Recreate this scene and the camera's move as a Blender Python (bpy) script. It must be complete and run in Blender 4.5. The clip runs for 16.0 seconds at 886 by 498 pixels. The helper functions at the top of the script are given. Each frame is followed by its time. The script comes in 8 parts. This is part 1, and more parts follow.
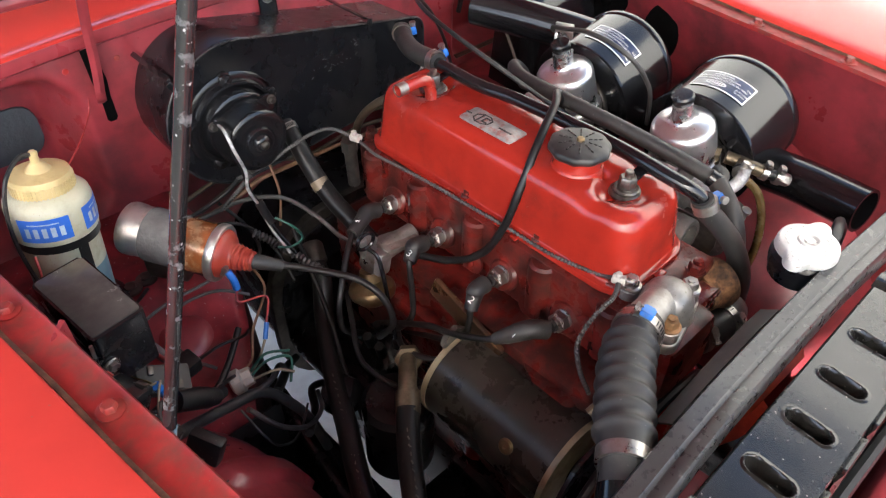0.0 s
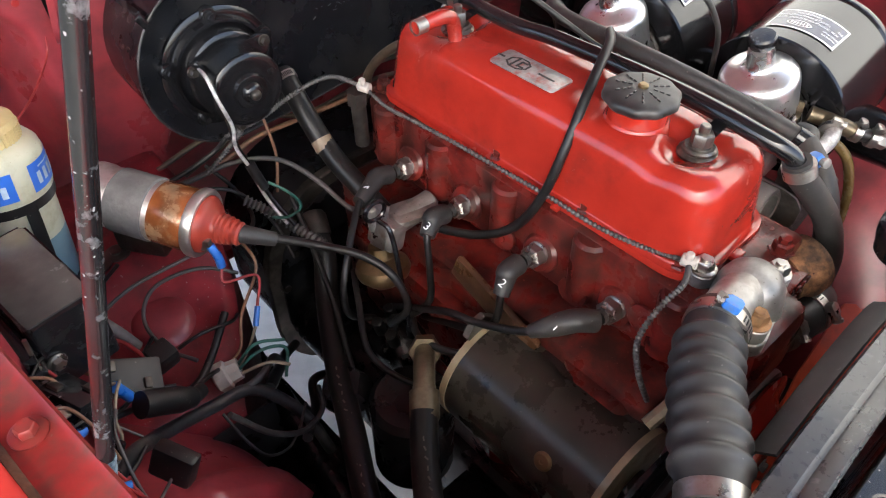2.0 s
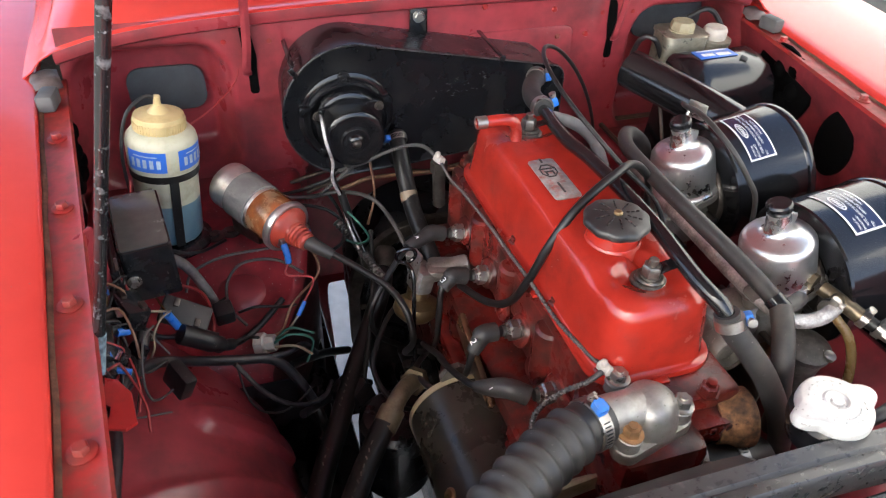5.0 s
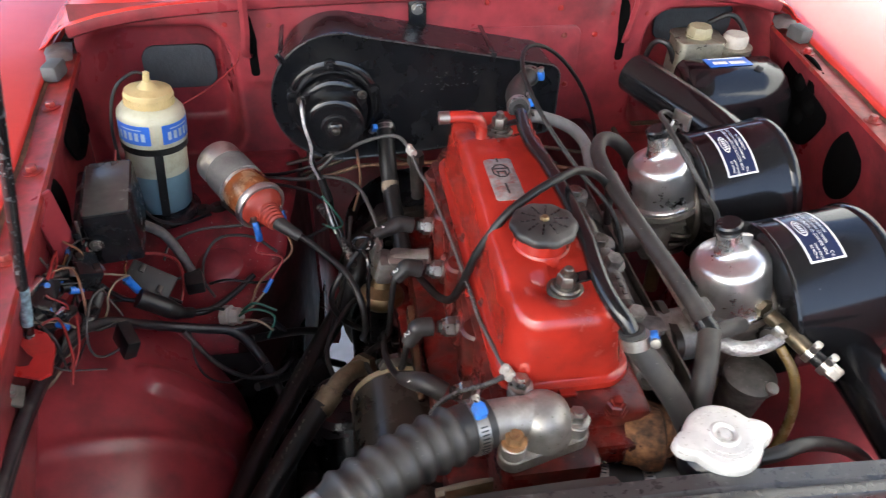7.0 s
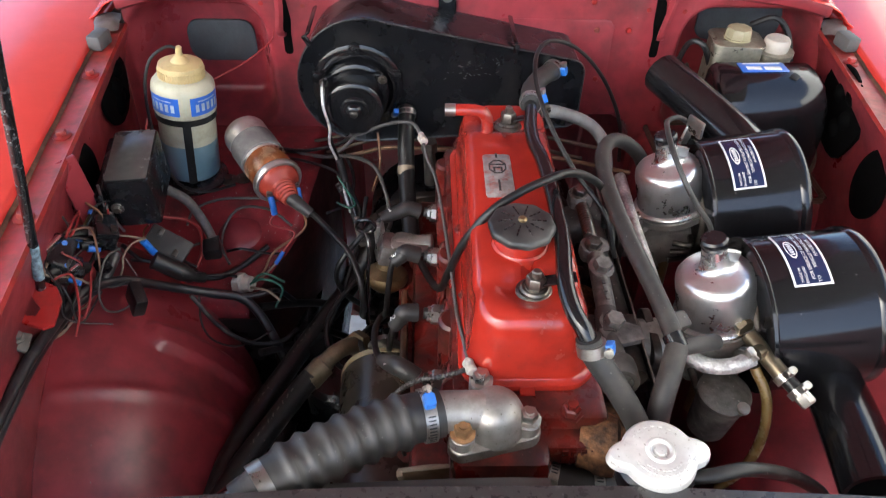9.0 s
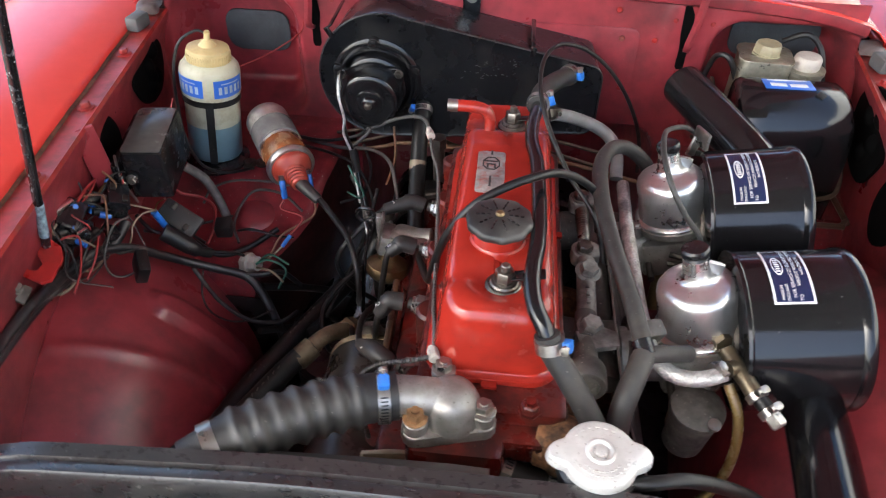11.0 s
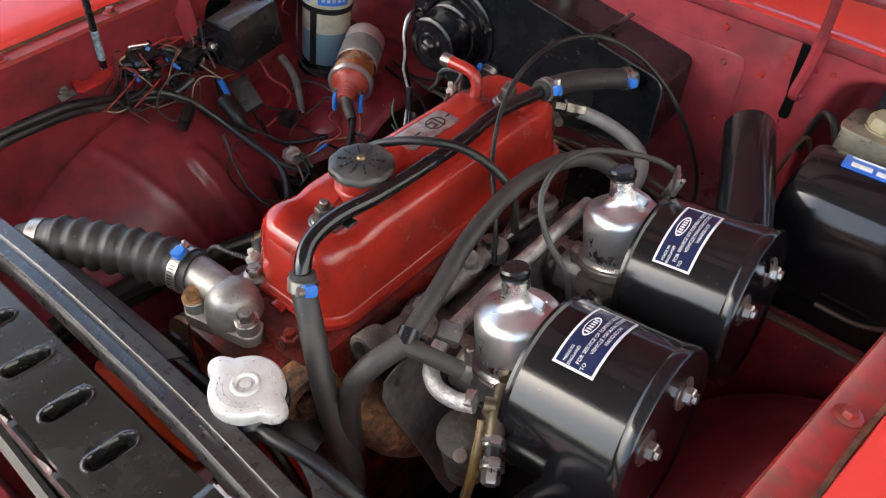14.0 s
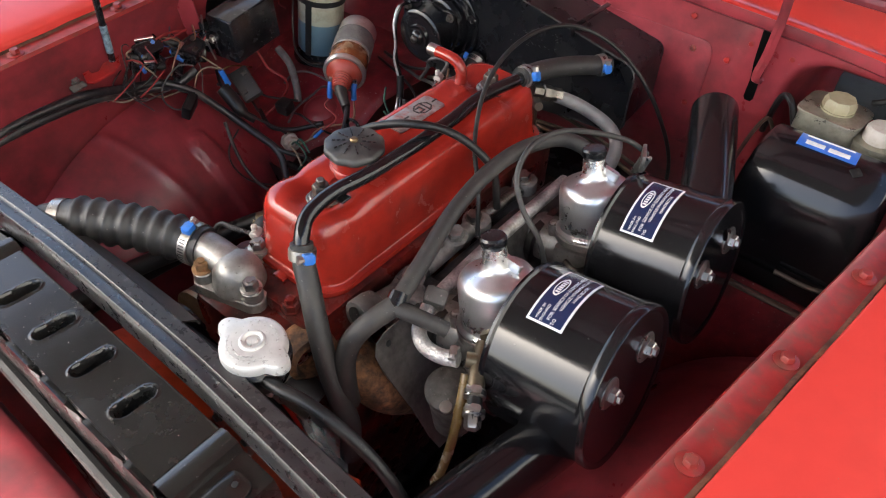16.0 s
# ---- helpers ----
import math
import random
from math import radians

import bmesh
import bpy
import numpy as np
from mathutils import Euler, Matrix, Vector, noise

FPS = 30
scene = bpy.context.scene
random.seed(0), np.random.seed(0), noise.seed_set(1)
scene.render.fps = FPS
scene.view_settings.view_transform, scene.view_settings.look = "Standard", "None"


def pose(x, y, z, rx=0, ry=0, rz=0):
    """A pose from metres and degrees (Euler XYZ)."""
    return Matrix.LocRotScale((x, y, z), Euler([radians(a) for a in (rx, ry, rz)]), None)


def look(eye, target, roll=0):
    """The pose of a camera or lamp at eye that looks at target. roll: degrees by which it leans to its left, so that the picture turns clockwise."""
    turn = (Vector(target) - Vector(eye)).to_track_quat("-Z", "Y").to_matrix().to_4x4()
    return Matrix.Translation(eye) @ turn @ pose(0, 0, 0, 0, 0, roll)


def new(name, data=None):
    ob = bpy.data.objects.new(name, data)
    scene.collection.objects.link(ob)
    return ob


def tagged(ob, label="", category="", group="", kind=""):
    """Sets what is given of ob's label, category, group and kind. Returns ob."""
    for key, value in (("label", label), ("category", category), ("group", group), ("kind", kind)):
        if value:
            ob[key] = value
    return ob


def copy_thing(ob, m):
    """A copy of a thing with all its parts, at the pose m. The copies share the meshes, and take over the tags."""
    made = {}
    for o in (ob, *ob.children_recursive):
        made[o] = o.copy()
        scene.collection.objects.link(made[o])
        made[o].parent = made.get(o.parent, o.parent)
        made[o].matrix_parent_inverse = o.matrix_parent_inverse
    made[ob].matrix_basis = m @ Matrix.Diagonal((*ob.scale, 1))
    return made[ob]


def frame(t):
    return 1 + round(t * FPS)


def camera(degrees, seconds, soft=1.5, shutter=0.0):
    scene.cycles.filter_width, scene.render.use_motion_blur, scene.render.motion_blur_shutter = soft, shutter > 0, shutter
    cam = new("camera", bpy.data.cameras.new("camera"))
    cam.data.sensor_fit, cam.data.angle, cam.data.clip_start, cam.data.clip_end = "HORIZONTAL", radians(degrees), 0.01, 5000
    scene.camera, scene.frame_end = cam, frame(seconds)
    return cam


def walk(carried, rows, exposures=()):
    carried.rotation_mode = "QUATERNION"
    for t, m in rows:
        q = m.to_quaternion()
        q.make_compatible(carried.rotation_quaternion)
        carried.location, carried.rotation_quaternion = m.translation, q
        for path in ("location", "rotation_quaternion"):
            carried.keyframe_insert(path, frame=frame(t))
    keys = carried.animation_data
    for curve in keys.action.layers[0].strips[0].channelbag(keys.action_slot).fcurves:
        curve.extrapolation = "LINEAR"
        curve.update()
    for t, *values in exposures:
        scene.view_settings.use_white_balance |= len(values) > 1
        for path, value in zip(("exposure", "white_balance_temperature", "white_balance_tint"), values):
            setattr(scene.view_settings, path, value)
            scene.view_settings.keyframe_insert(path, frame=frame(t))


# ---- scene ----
cam = camera(64.4, 16.0, 1.1, 0.5)
PATH = [
    (0, (-0.4985, -0.4038, 1.2596), (0.6173, 0.7599, -0.1790), 0.58),
    (0.5, (-0.4975, -0.4046, 1.2510), (0.5964, 0.7448, -0.2140), 0.41),
    (1, (-0.4769, -0.3759, 1.2234), (0.6218, 0.7676, -0.2448), 0.40),
    (1.5, (-0.4523, -0.3371, 1.1819), (0.5928, 0.8119, -0.3189), -0.13),
    (2, (-0.4408, -0.3285, 1.1746), (0.6065, 0.8199, -0.3251), 0.17),
    (2.5, (-0.4445, -0.3476, 1.1843), (0.6215, 0.8241, -0.2847), 0.24),
    (3, (-0.4441, -0.3751, 1.1962), (0.6424, 0.8238, -0.2345), 0.91),
    (3.5, (-0.4449, -0.3912, 1.2102), (0.6095, 0.8590, -0.2018), 0.94),
    (4, (-0.4187, -0.4288, 1.2400), (0.4704, 0.9987, -0.1145), -1.05),
    (4.2, (-0.4021, -0.4612, 1.2447), (0.4101, 1.0187, -0.1030), -0.31),
    (6.3, (-0.2119, -0.5401, 1.2602), (0.0925, 1.1214, -0.0860), 2.08),
    (6.5, (-0.2035, -0.5437, 1.2636), (0.0835, 1.1166, -0.0884), 1.68),
    (7, (-0.1787, -0.5554, 1.2589), (0.1029, 1.0926, -0.1095), 1.70),
    (7.5, (-0.1046, -0.5590, 1.2628), (-0.0100, 1.1267, -0.0853), 1.10),
    (8, (-0.0886, -0.5579, 1.2654), (-0.0144, 1.1220, -0.0897), 0.51),
    (8.5, (-0.0964, -0.5520, 1.2663), (-0.0230, 1.1157, -0.1050), 1.02),
    (9, (-0.0950, -0.5657, 1.2858), (-0.0395, 1.0489, -0.1486), 1.48),
    (9.2, (-0.0943, -0.5664, 1.2869), (-0.0280, 1.0308, -0.1656), 2.00),
    (11.3, (0.0286, -0.5835, 1.2769), (-0.1771, 1.0381, -0.1358), 2.94),
    (11.5, (0.0653, -0.5857, 1.2778), (-0.1938, 1.0140, -0.1503), 3.84),
    (12, (0.1359, -0.6116, 1.2914), (-0.2887, 1.0203, -0.0586), 2.24),
    (12.2, (0.1675, -0.6284, 1.2933), (-0.2828, 1.0113, -0.0379), 2.61),
    (12.5, (0.2132, -0.6495, 1.2912), (-0.2850, 0.9761, -0.0402), 3.40),
    (13, (0.2869, -0.6035, 1.2930), (-0.4189, 0.9310, -0.0532), 1.82),
    (13.5, (0.3484, -0.5005, 1.2772), (-0.5127, 0.8822, -0.1419), 4.07),
    (14, (0.3640, -0.4345, 1.2646), (-0.5991, 0.8038, -0.2196), 2.91),
    (14.5, (0.3737, -0.4320, 1.2724), (-0.5900, 0.7833, -0.2313), 2.21),
    (15, (0.3904, -0.4499, 1.2912), (-0.5862, 0.7773, -0.1934), 2.49),
    (15.5, (0.4059, -0.4618, 1.2948), (-0.5375, 0.7685, -0.2095), 2.33),
    (16, (0.4077, -0.4709, 1.2938), (-0.5387, 0.7563, -0.2095), 2.43),
]
walk(cam, [(t, look(eye, target, roll)) for t, eye, target, roll in PATH], exposures=[(0, 2.25, 6200, 5), (1.5, 2.35, 6200, 5), (3, 2.4, 6200, 5), (4.2, 2.35, 6200, 5), (6.3, 2.22, 6050, 4), (9, 2.26, 6050, 4), (12, 2.17, 6100, 4), (13.5, 2.0, 6250, 5), (16, 1.97, 6250, 5)])

# ---- world, sun, exposure ----
world = bpy.data.worlds.new("world")
world.use_nodes = True
scene.world = world
wn = world.node_tree
sky = wn.nodes.new("ShaderNodeTexSky")
sky.sky_type, sky.sun_disc = "NISHITA", False
sky.sun_elevation, sky.sun_rotation = radians(42), radians(225)
sky.air_density, sky.dust_density, sky.ozone_density = 0.7, 3.5, 0.6
wn.nodes["Background"].inputs["Strength"].default_value = 0.15
wn.links.new(sky.outputs[0], wn.nodes["Background"].inputs["Color"])
sun = new("sun", bpy.data.lights.new("sun", "SUN"))
sun.data.energy, sun.data.angle, sun.data.color = 4.0, radians(0.6), (1.0, 0.96, 0.90)
sun.matrix_world = look((-3.11, -3.11, 4.76), (0, 0, 0.8))


# ---- mesh helpers ----
def V(*a):
    return Vector(a)


def smooth_path(pts, sub=6):
    pts = [Vector(p) for p in pts]
    if len(pts) < 3:
        return pts
    ext = [2 * pts[0] - pts[1]] + pts + [2 * pts[-1] - pts[-2]]
    out = []
    for i in range(1, len(ext) - 2):
        a, b, c, d = ext[i - 1:i + 3]
        for k in range(sub):
            t = k / sub
            out.append(0.5 * (2 * b + (c - a) * t + (2 * a - 5 * b + 4 * c - d) * t * t + (3 * b - a - 3 * c + d) * t ** 3))
    out.append(pts[-1])
    return out


def frames_along(path):
    fr, up = [], None
    for i, p in enumerate(path):
        tan = (path[min(i + 1, len(path) - 1)] - path[max(i - 1, 0)]).normalized()
        if up is None:
            up = tan.orthogonal().normalized()
        else:
            up = (up - tan * up.dot(tan)).normalized()
        fr.append((p, up, tan.cross(up)))
    return fr


def tube(bm, pts, r, seg=10, sub=6, radius=None, hollow=False):
    """A round tube through the points; radius(s) scales it along its length."""
    path = smooth_path(pts, sub)
    rings = []
    n = len(path) - 1
    for i, (p, u, v) in enumerate(frames_along(path)):
        rr = r * (radius(i / n) if radius else 1)
        rings.append([bm.verts.new(p + rr * (math.cos(2 * math.pi * k / seg) * u + math.sin(2 * math.pi * k / seg) * v)) for k in range(seg)])
    for a, b in zip(rings, rings[1:]):
        for k in range(seg):
            bm.faces.new((a[k], a[(k + 1) % seg], b[(k + 1) % seg], b[k]))
    if not hollow:
        bm.faces.new(list(reversed(rings[0])))
        bm.faces.new(rings[-1])
    else:
        inner = []
        for ring, src in ((rings[0], path[0]), (rings[-1], path[-1])):
            inner.append([bm.verts.new(src + (w.co - src) * 0.86) for w in ring])
        for k in range(seg):
            j = (k + 1) % seg
            bm.faces.new((rings[0][j], rings[0][k], inner[0][k], inner[0][j]))
            bm.faces.new((rings[-1][k], rings[-1][j], inner[1][j], inner[1][k]))
            bm.faces.new((inner[0][k], inner[1][k], inner[1][j], inner[0][j]))
    return bm


def axis_matrix(p, axis):
    z = Vector(axis).normalized()
    x = z.orthogonal().normalized()
    if abs(z.z) < 0.9:
        x = Vector((0, 0, 1)).cross(z).normalized()
    m = Matrix((x, z.cross(x), z)).transposed().to_4x4()
    m.translation = Vector(p)
    return m


def lathe(bm, p, axis, prof, seg=28, lobes=0, depth=0.0):
    """Turns (radius, height) pairs about an axis from p; lobes scallop the outline."""
    m = axis_matrix(p, axis)
    rings = []
    for r, h in prof:
        if r < 1e-6:
            rings.append([bm.verts.new(m @ V(0, 0, h))])
        else:
            ring = []
            for k in range(seg):
                a = 2 * math.pi * k / seg
                q = r - (depth * (0.5 + 0.5 * math.cos(lobes * a)) if lobes and r > 0.015 else 0)
                ring.append(bm.verts.new(m @ V(q * math.cos(a), q * math.sin(a), h)))
            rings.append(ring)
    for a, b in zip(rings, rings[1:]):
        for k in range(seg):
            j = (k + 1) % seg
            if len(a) == 1 and len(b) == 1:
                continue
            if len(a) == 1:
                bm.faces.new((a[0], b[j], b[k]))
            elif len(b) == 1:
                bm.faces.new((a[k], a[j], b[0]))
            else:
                bm.faces.new((a[k], a[j], b[j], b[k]))
    for ring, flip in ((rings[0], True), (rings[-1], False)):
        if len(ring) > 1:
            bm.faces.new(list(reversed(ring)) if flip else ring)
    return bm


def cyl(bm, p0, p1, r, seg=20, bev=0.0):
    p0, p1 = Vector(p0), Vector(p1)
    h = (p1 - p0).length
    b = min(bev, r * 0.4, h * 0.4)
    prof = [(r, 0), (r, h)] if b <= 0 else [(r - b, 0), (r, b), (r, h - b), (r - b, h)]
    return lathe(bm, p0, p1 - p0, prof, seg)


def box(bm, c, s, rot=(0, 0, 0), bev=0.0, seg=2):
    tmp = bmesh.new()
    bmesh.ops.create_cube(tmp, size=1.0)
    for v in tmp.verts:
        v.co = V(v.co.x * s[0], v.co.y * s[1], v.co.z * s[2])
    if bev > 0:
        bmesh.ops.bevel(tmp, geom=list(tmp.edges), offset=bev, segments=seg, affect="EDGES", profile=0.5)
    m = pose(*c, *rot)
    return join(bm, tmp, m)


def join(bm, tmp, m=None):
    table = {}
    for v in tmp.verts:
        table[v] = bm.verts.new(m @ v.co if m else v.co)
    for f in tmp.faces:
        bm.faces.new([table[v] for v in f.verts])
    tmp.free()
    return bm


def prism(bm, poly, m, h, bev=0.0, seg=2):
    """A flat outline in the local xy plane of m, raised by h along its z."""
    tmp = bmesh.new()
    low = [tmp.verts.new((x, y, 0)) for x, y in poly]
    top = [tmp.verts.new((x, y, h)) for x, y in poly]
    n = len(poly)
    tmp.faces.new(list(reversed(low)))
    cap = tmp.faces.new(top)
    for k in range(n):
        tmp.faces.new((low[k], low[(k + 1) % n], top[(k + 1) % n], top[k]))
    if bev > 0:
        bmesh.ops.bevel(tmp, geom=list(cap.edges), offset=bev, segments=seg, affect="EDGES", profile=0.5)
    return join(bm, tmp, m)


def round_rect(w, h, r, n=5):
    """Outline of a rounded rectangle of full size w by h."""
    pts = []
    for cx, cy, a0 in ((w / 2 - r, h / 2 - r, 0), (-w / 2 + r, h / 2 - r, 90), (-w / 2 + r, -h / 2 + r, 180), (w / 2 - r, -h / 2 + r, 270)):
        for k in range(n + 1):
            a = radians(a0 + 90 * k / n)
            pts.append((cx + r * math.cos(a), cy + r * math.sin(a)))
    return pts


def grid_sheet(bm, rows, thick=0.0):
    """A sheet through rows of points; thick gives it a second side."""
    vs = [[bm.verts.new(p) for p in row] for row in rows]
    for a, b in zip(vs, vs[1:]):
        for k in range(len(a) - 1):
            bm.faces.new((a[k], a[k + 1], b[k + 1], b[k]))
    if thick:
        bmesh.ops.recalc_face_normals(bm, faces=bm.faces)
        bmesh.ops.solidify(bm, geom=list(bm.faces), thickness=thick)
    return bm


def hexhead(bm, p, axis, r=0.007, h=0.006, washer=1.6):
    a = Vector(axis).normalized()
    p = Vector(p)
    if washer:
        lathe(bm, p, a, [(r * washer, 0), (r * washer, 0.0012), (r * washer * 0.95, 0.0016), (0, 0.0016)], 20)
    lathe(bm, p + a * 0.0014, a, [(r, 0), (r, h * 0.8), (r * 0.86, h), (0, h)], 6)
    return bm


base_of = {}


def thing(name, base, label, category, group="", kind=""):
    ob = new(name)
    ob.empty_display_size = 0.02
    ob.location = base
    base_of[ob] = Vector(base)
    return tagged(ob, label, category, group, kind)


def mesh_of(name, bm, mats, at, sharp=38):
    bmesh.ops.recalc_face_normals(bm, faces=bm.faces)
    me = bpy.data.meshes.new(name)
    if at.length:
        bmesh.ops.translate(bm, verts=bm.verts, vec=-at)
    bm.to_mesh(me)
    bm.free()
    for m in (mats if isinstance(mats, (list, tuple)) else [mats]):
        me.materials.append(m)
    me.shade_smooth()
    me.set_sharp_from_angle(angle=radians(sharp))
    return me


def part(name, bm, material, parent, label="", sharp=38):
    """One mesh under a thing or a part; the bmesh is in world metres."""
    base = base_of[parent]
    ob = new(name, mesh_of(name, bm, material, base, sharp))
    ob.parent = parent
    base_of[ob] = base
    if label:
        ob["label"] = label
    return ob


def solo(name, bm, material, label, category, kind="", group="", sharp=38):
    """A thing that is one mesh, its origin at its own foot."""
    xs = [v.co for v in bm.verts]
    lo = V(*(min(c[i] for c in xs) for i in range(3)))
    hi = V(*(max(c[i] for c in xs) for i in range(3)))
    at = V((lo.x + hi.x) / 2, (lo.y + hi.y) / 2, lo.z)
    ob = new(name, mesh_of(name, bm, material, at, sharp))
    ob.location = at
    base_of[ob] = at
    return tagged(ob, label, category, group, kind)


def N():
    return bmesh.new()


# ---- materials ----
def mat(name, col, rough=0.5, metal=0.0, var=0.15, scale=60.0, dirt=None, dirt_amount=0.0, dirt_scale=9.0, bump=0.06, coat=0.0,
        rough_var=0.12, transmission=0.0, sub=0.0, stretch=(1, 1, 1), spec=0.5, coat_rough=0.08, specks=0.0, speck_col=(0.34, 0.29, 0.26)):
    m = bpy.data.materials.new(name)
    m.use_nodes = True
    nt = m.node_tree
    L, nodes = nt.links.new, nt.nodes
    bs = nodes["Principled BSDF"]
    tc = nodes.new("ShaderNodeTexCoord")
    mp = nodes.new("ShaderNodeMapping")
    mp.inputs["Scale"].default_value = stretch
    L(tc.outputs["Object"], mp.inputs["Vector"])
    fine = nodes.new("ShaderNodeTexNoise")
    fine.inputs["Scale"].default_value, fine.inputs["Detail"].default_value = scale, 6
    L(mp.outputs[0], fine.inputs["Vector"])
    big = nodes.new("ShaderNodeTexNoise")
    big.inputs["Scale"].default_value, big.inputs["Detail"].default_value, big.inputs["Roughness"].default_value = dirt_scale, 7, 0.62
    L(tc.outputs["Object"], big.inputs["Vector"])
    r1 = nodes.new("ShaderNodeMix")
    r1.data_type = "RGBA"
    r1.inputs["A"].default_value = (*[max(c * (1 - var), 0) for c in col], 1)
    r1.inputs["B"].default_value = (*[min(c * (1 + var), 1) for c in col], 1)
    L(fine.outputs["Fac"], r1.inputs["Factor"])
    out = r1.outputs["Result"]
    if dirt is not None:
        ramp = nodes.new("ShaderNodeMapRange")
        ramp.inputs["From Min"].default_value = 0.62 - 0.42 * dirt_amount
        ramp.inputs["From Max"].default_value = 0.82 - 0.30 * dirt_amount
        ramp.inputs["To Max"].default_value = 0.85
        L(big.outputs["Fac"], ramp.inputs["Value"])
        r2 = nodes.new("ShaderNodeMix")
        r2.data_type = "RGBA"
        r2.inputs["B"].default_value = (*dirt, 1)
        L(ramp.outputs[0], r2.inputs["Factor"])
        L(out, r2.inputs["A"])
        out = r2.outputs["Result"]
    # mottling between the grain and the large stains
    mid = nodes.new("ShaderNodeTexNoise")
    mid.inputs["Scale"].default_value, mid.inputs["Detail"].default_value = 38, 5
    L(tc.outputs["Object"], mid.inputs["Vector"])
    mr = nodes.new("ShaderNodeMapRange")
    mr.inputs["From Min"].default_value, mr.inputs["From Max"].default_value = 0.3, 0.7
    mr.inputs["To Min"].default_value, mr.inputs["To Max"].default_value = 1 - 1.1 * var, 1 + 0.9 * var
    L(mid.outputs["Fac"], mr.inputs["Value"])
    r4 = nodes.new("ShaderNodeMix")
    r4.data_type, r4.blend_type = "RGBA", "MULTIPLY"
    r4.inputs["Factor"].default_value = 1
    L(out, r4.inputs["A"])
    L(mr.outputs[0], r4.inputs["B"])
    out = r4.outputs["Result"]
    if specks:
        # chips and dust specks
        sp = nodes.new("ShaderNodeTexNoise")
        sp.inputs["Scale"].default_value, sp.inputs["Detail"].default_value = 330, 1
        L(tc.outputs["Object"], sp.inputs["Vector"])
        sm = nodes.new("ShaderNodeMapRange")
        sm.inputs["From Min"].default_value, sm.inputs["From Max"].default_value = 0.80 - 0.12 * specks, 0.86 - 0.12 * specks
        sm.inputs["To Max"].default_value = 0.75
        L(sp.outputs["Fac"], sm.inputs["Value"])
        r3 = nodes.new("ShaderNodeMix")
        r3.data_type = "RGBA"
        r3.inputs["B"].default_value = (*speck_col, 1)
        L(sm.outputs[0], r3.inputs["Factor"])
        L(out, r3.inputs["A"])
        out = r3.outputs["Result"]
    L(out, bs.inputs["Base Color"])
    rr = nodes.new("ShaderNodeMapRange")
    rr.inputs["From Min"].default_value, rr.inputs["From Max"].default_value = 0.3, 0.7
    rr.inputs["To Min"].default_value, rr.inputs["To Max"].default_value = max(rough - rough_var, 0.03), min(rough + rough_var, 1)
    L(big.outputs["Fac"], rr.inputs["Value"])
    L(rr.outputs[0], bs.inputs["Roughness"])
    bs.inputs["Metallic"].default_value = metal
    bs.inputs["Specular IOR Level"].default_value = spec
    bs.inputs["Coat Weight"].default_value = coat
    bs.inputs["Coat Roughness"].default_value = coat_rough
    bs.inputs["Transmission Weight"].default_value = transmission
    bs.inputs["Subsurface Weight"].default_value = sub
    bs.inputs["Subsurface Radius"].default_value = (0.01, 0.008, 0.005)
    if bump:
        bp = nodes.new("ShaderNodeBump")
        bp.inputs["Strength"].default_value, bp.inputs["Distance"].default_value = bump, 0.002
        L(fine.outputs["Fac"], bp.inputs["Height"])
        L(bp.outputs[0], bs.inputs["Normal"])
    return m


GRIME = (0.022, 0.017, 0.014)
DUST = (0.16, 0.11, 0.085)
paint_bright = mat("glossy_red_paint", (0.61, 0.050, 0.040), 0.22, var=0.03, coat=0.30, coat_rough=0.04, spec=0.36, bump=0.006, rough_var=0.02, specks=0.12, speck_col=(0.3, 0.1, 0.09))
paint_bay = mat("bay_red_paint", (0.240, 0.030, 0.038), 0.36, var=0.16, scale=25, dirt=(0.058, 0.019, 0.020), dirt_amount=0.36, dirt_scale=10, bump=0.04, coat=0.12, coat_rough=0.2, specks=0.25, speck_col=(0.2, 0.12, 0.11))
stop_rubber = mat("grey_bump_rubber", (0.085, 0.085, 0.085), 0.6, var=0.2, dirt=(0.09, 0.08, 0.075), dirt_amount=0.3, dirt_scale=40)
paint_flange = mat("flange_red_paint", (0.25, 0.017, 0.015), 0.42, var=0.2, scale=130, dirt=(0.13, 0.045, 0.032), dirt_amount=0.4, dirt_scale=60, bump=0.08, spec=0.4, specks=0.45, speck_col=(0.17, 0.10, 0.075))
engine_red = mat("engine_red_enamel", (0.31, 0.020, 0.012), 0.20, var=0.10, scale=30, spec=0.4, dirt=(0.13, 0.016, 0.012), dirt_amount=0.26, dirt_scale=14, bump=0.02, coat=0.35, coat_rough=0.05, specks=0.35, speck_col=(0.10, 0.03, 0.025))
block_red = mat("grimy_engine_red", (0.145, 0.014, 0.011), 0.29, var=0.55, scale=60, dirt=(0.022, 0.012, 0.009), dirt_amount=0.6, dirt_scale=26, bump=0.35, spec=0.35, specks=0.6, speck_col=(0.16, 0.07, 0.05))
fan_red = mat("orange_red_enamel", (0.62, 0.075, 0.02), 0.4, var=0.15, dirt=GRIME, dirt_amount=0.2, dirt_scale=14)
black_gloss = mat("gloss_black_enamel", (0.007, 0.007, 0.008), 0.18, var=0.2, bump=0.010, rough_var=0.05, dirt=(0.02, 0.019, 0.018), dirt_amount=0.12, spec=0.42, coat=0.22, coat_rough=0.07, specks=0.3, speck_col=(0.12, 0.11, 0.10))
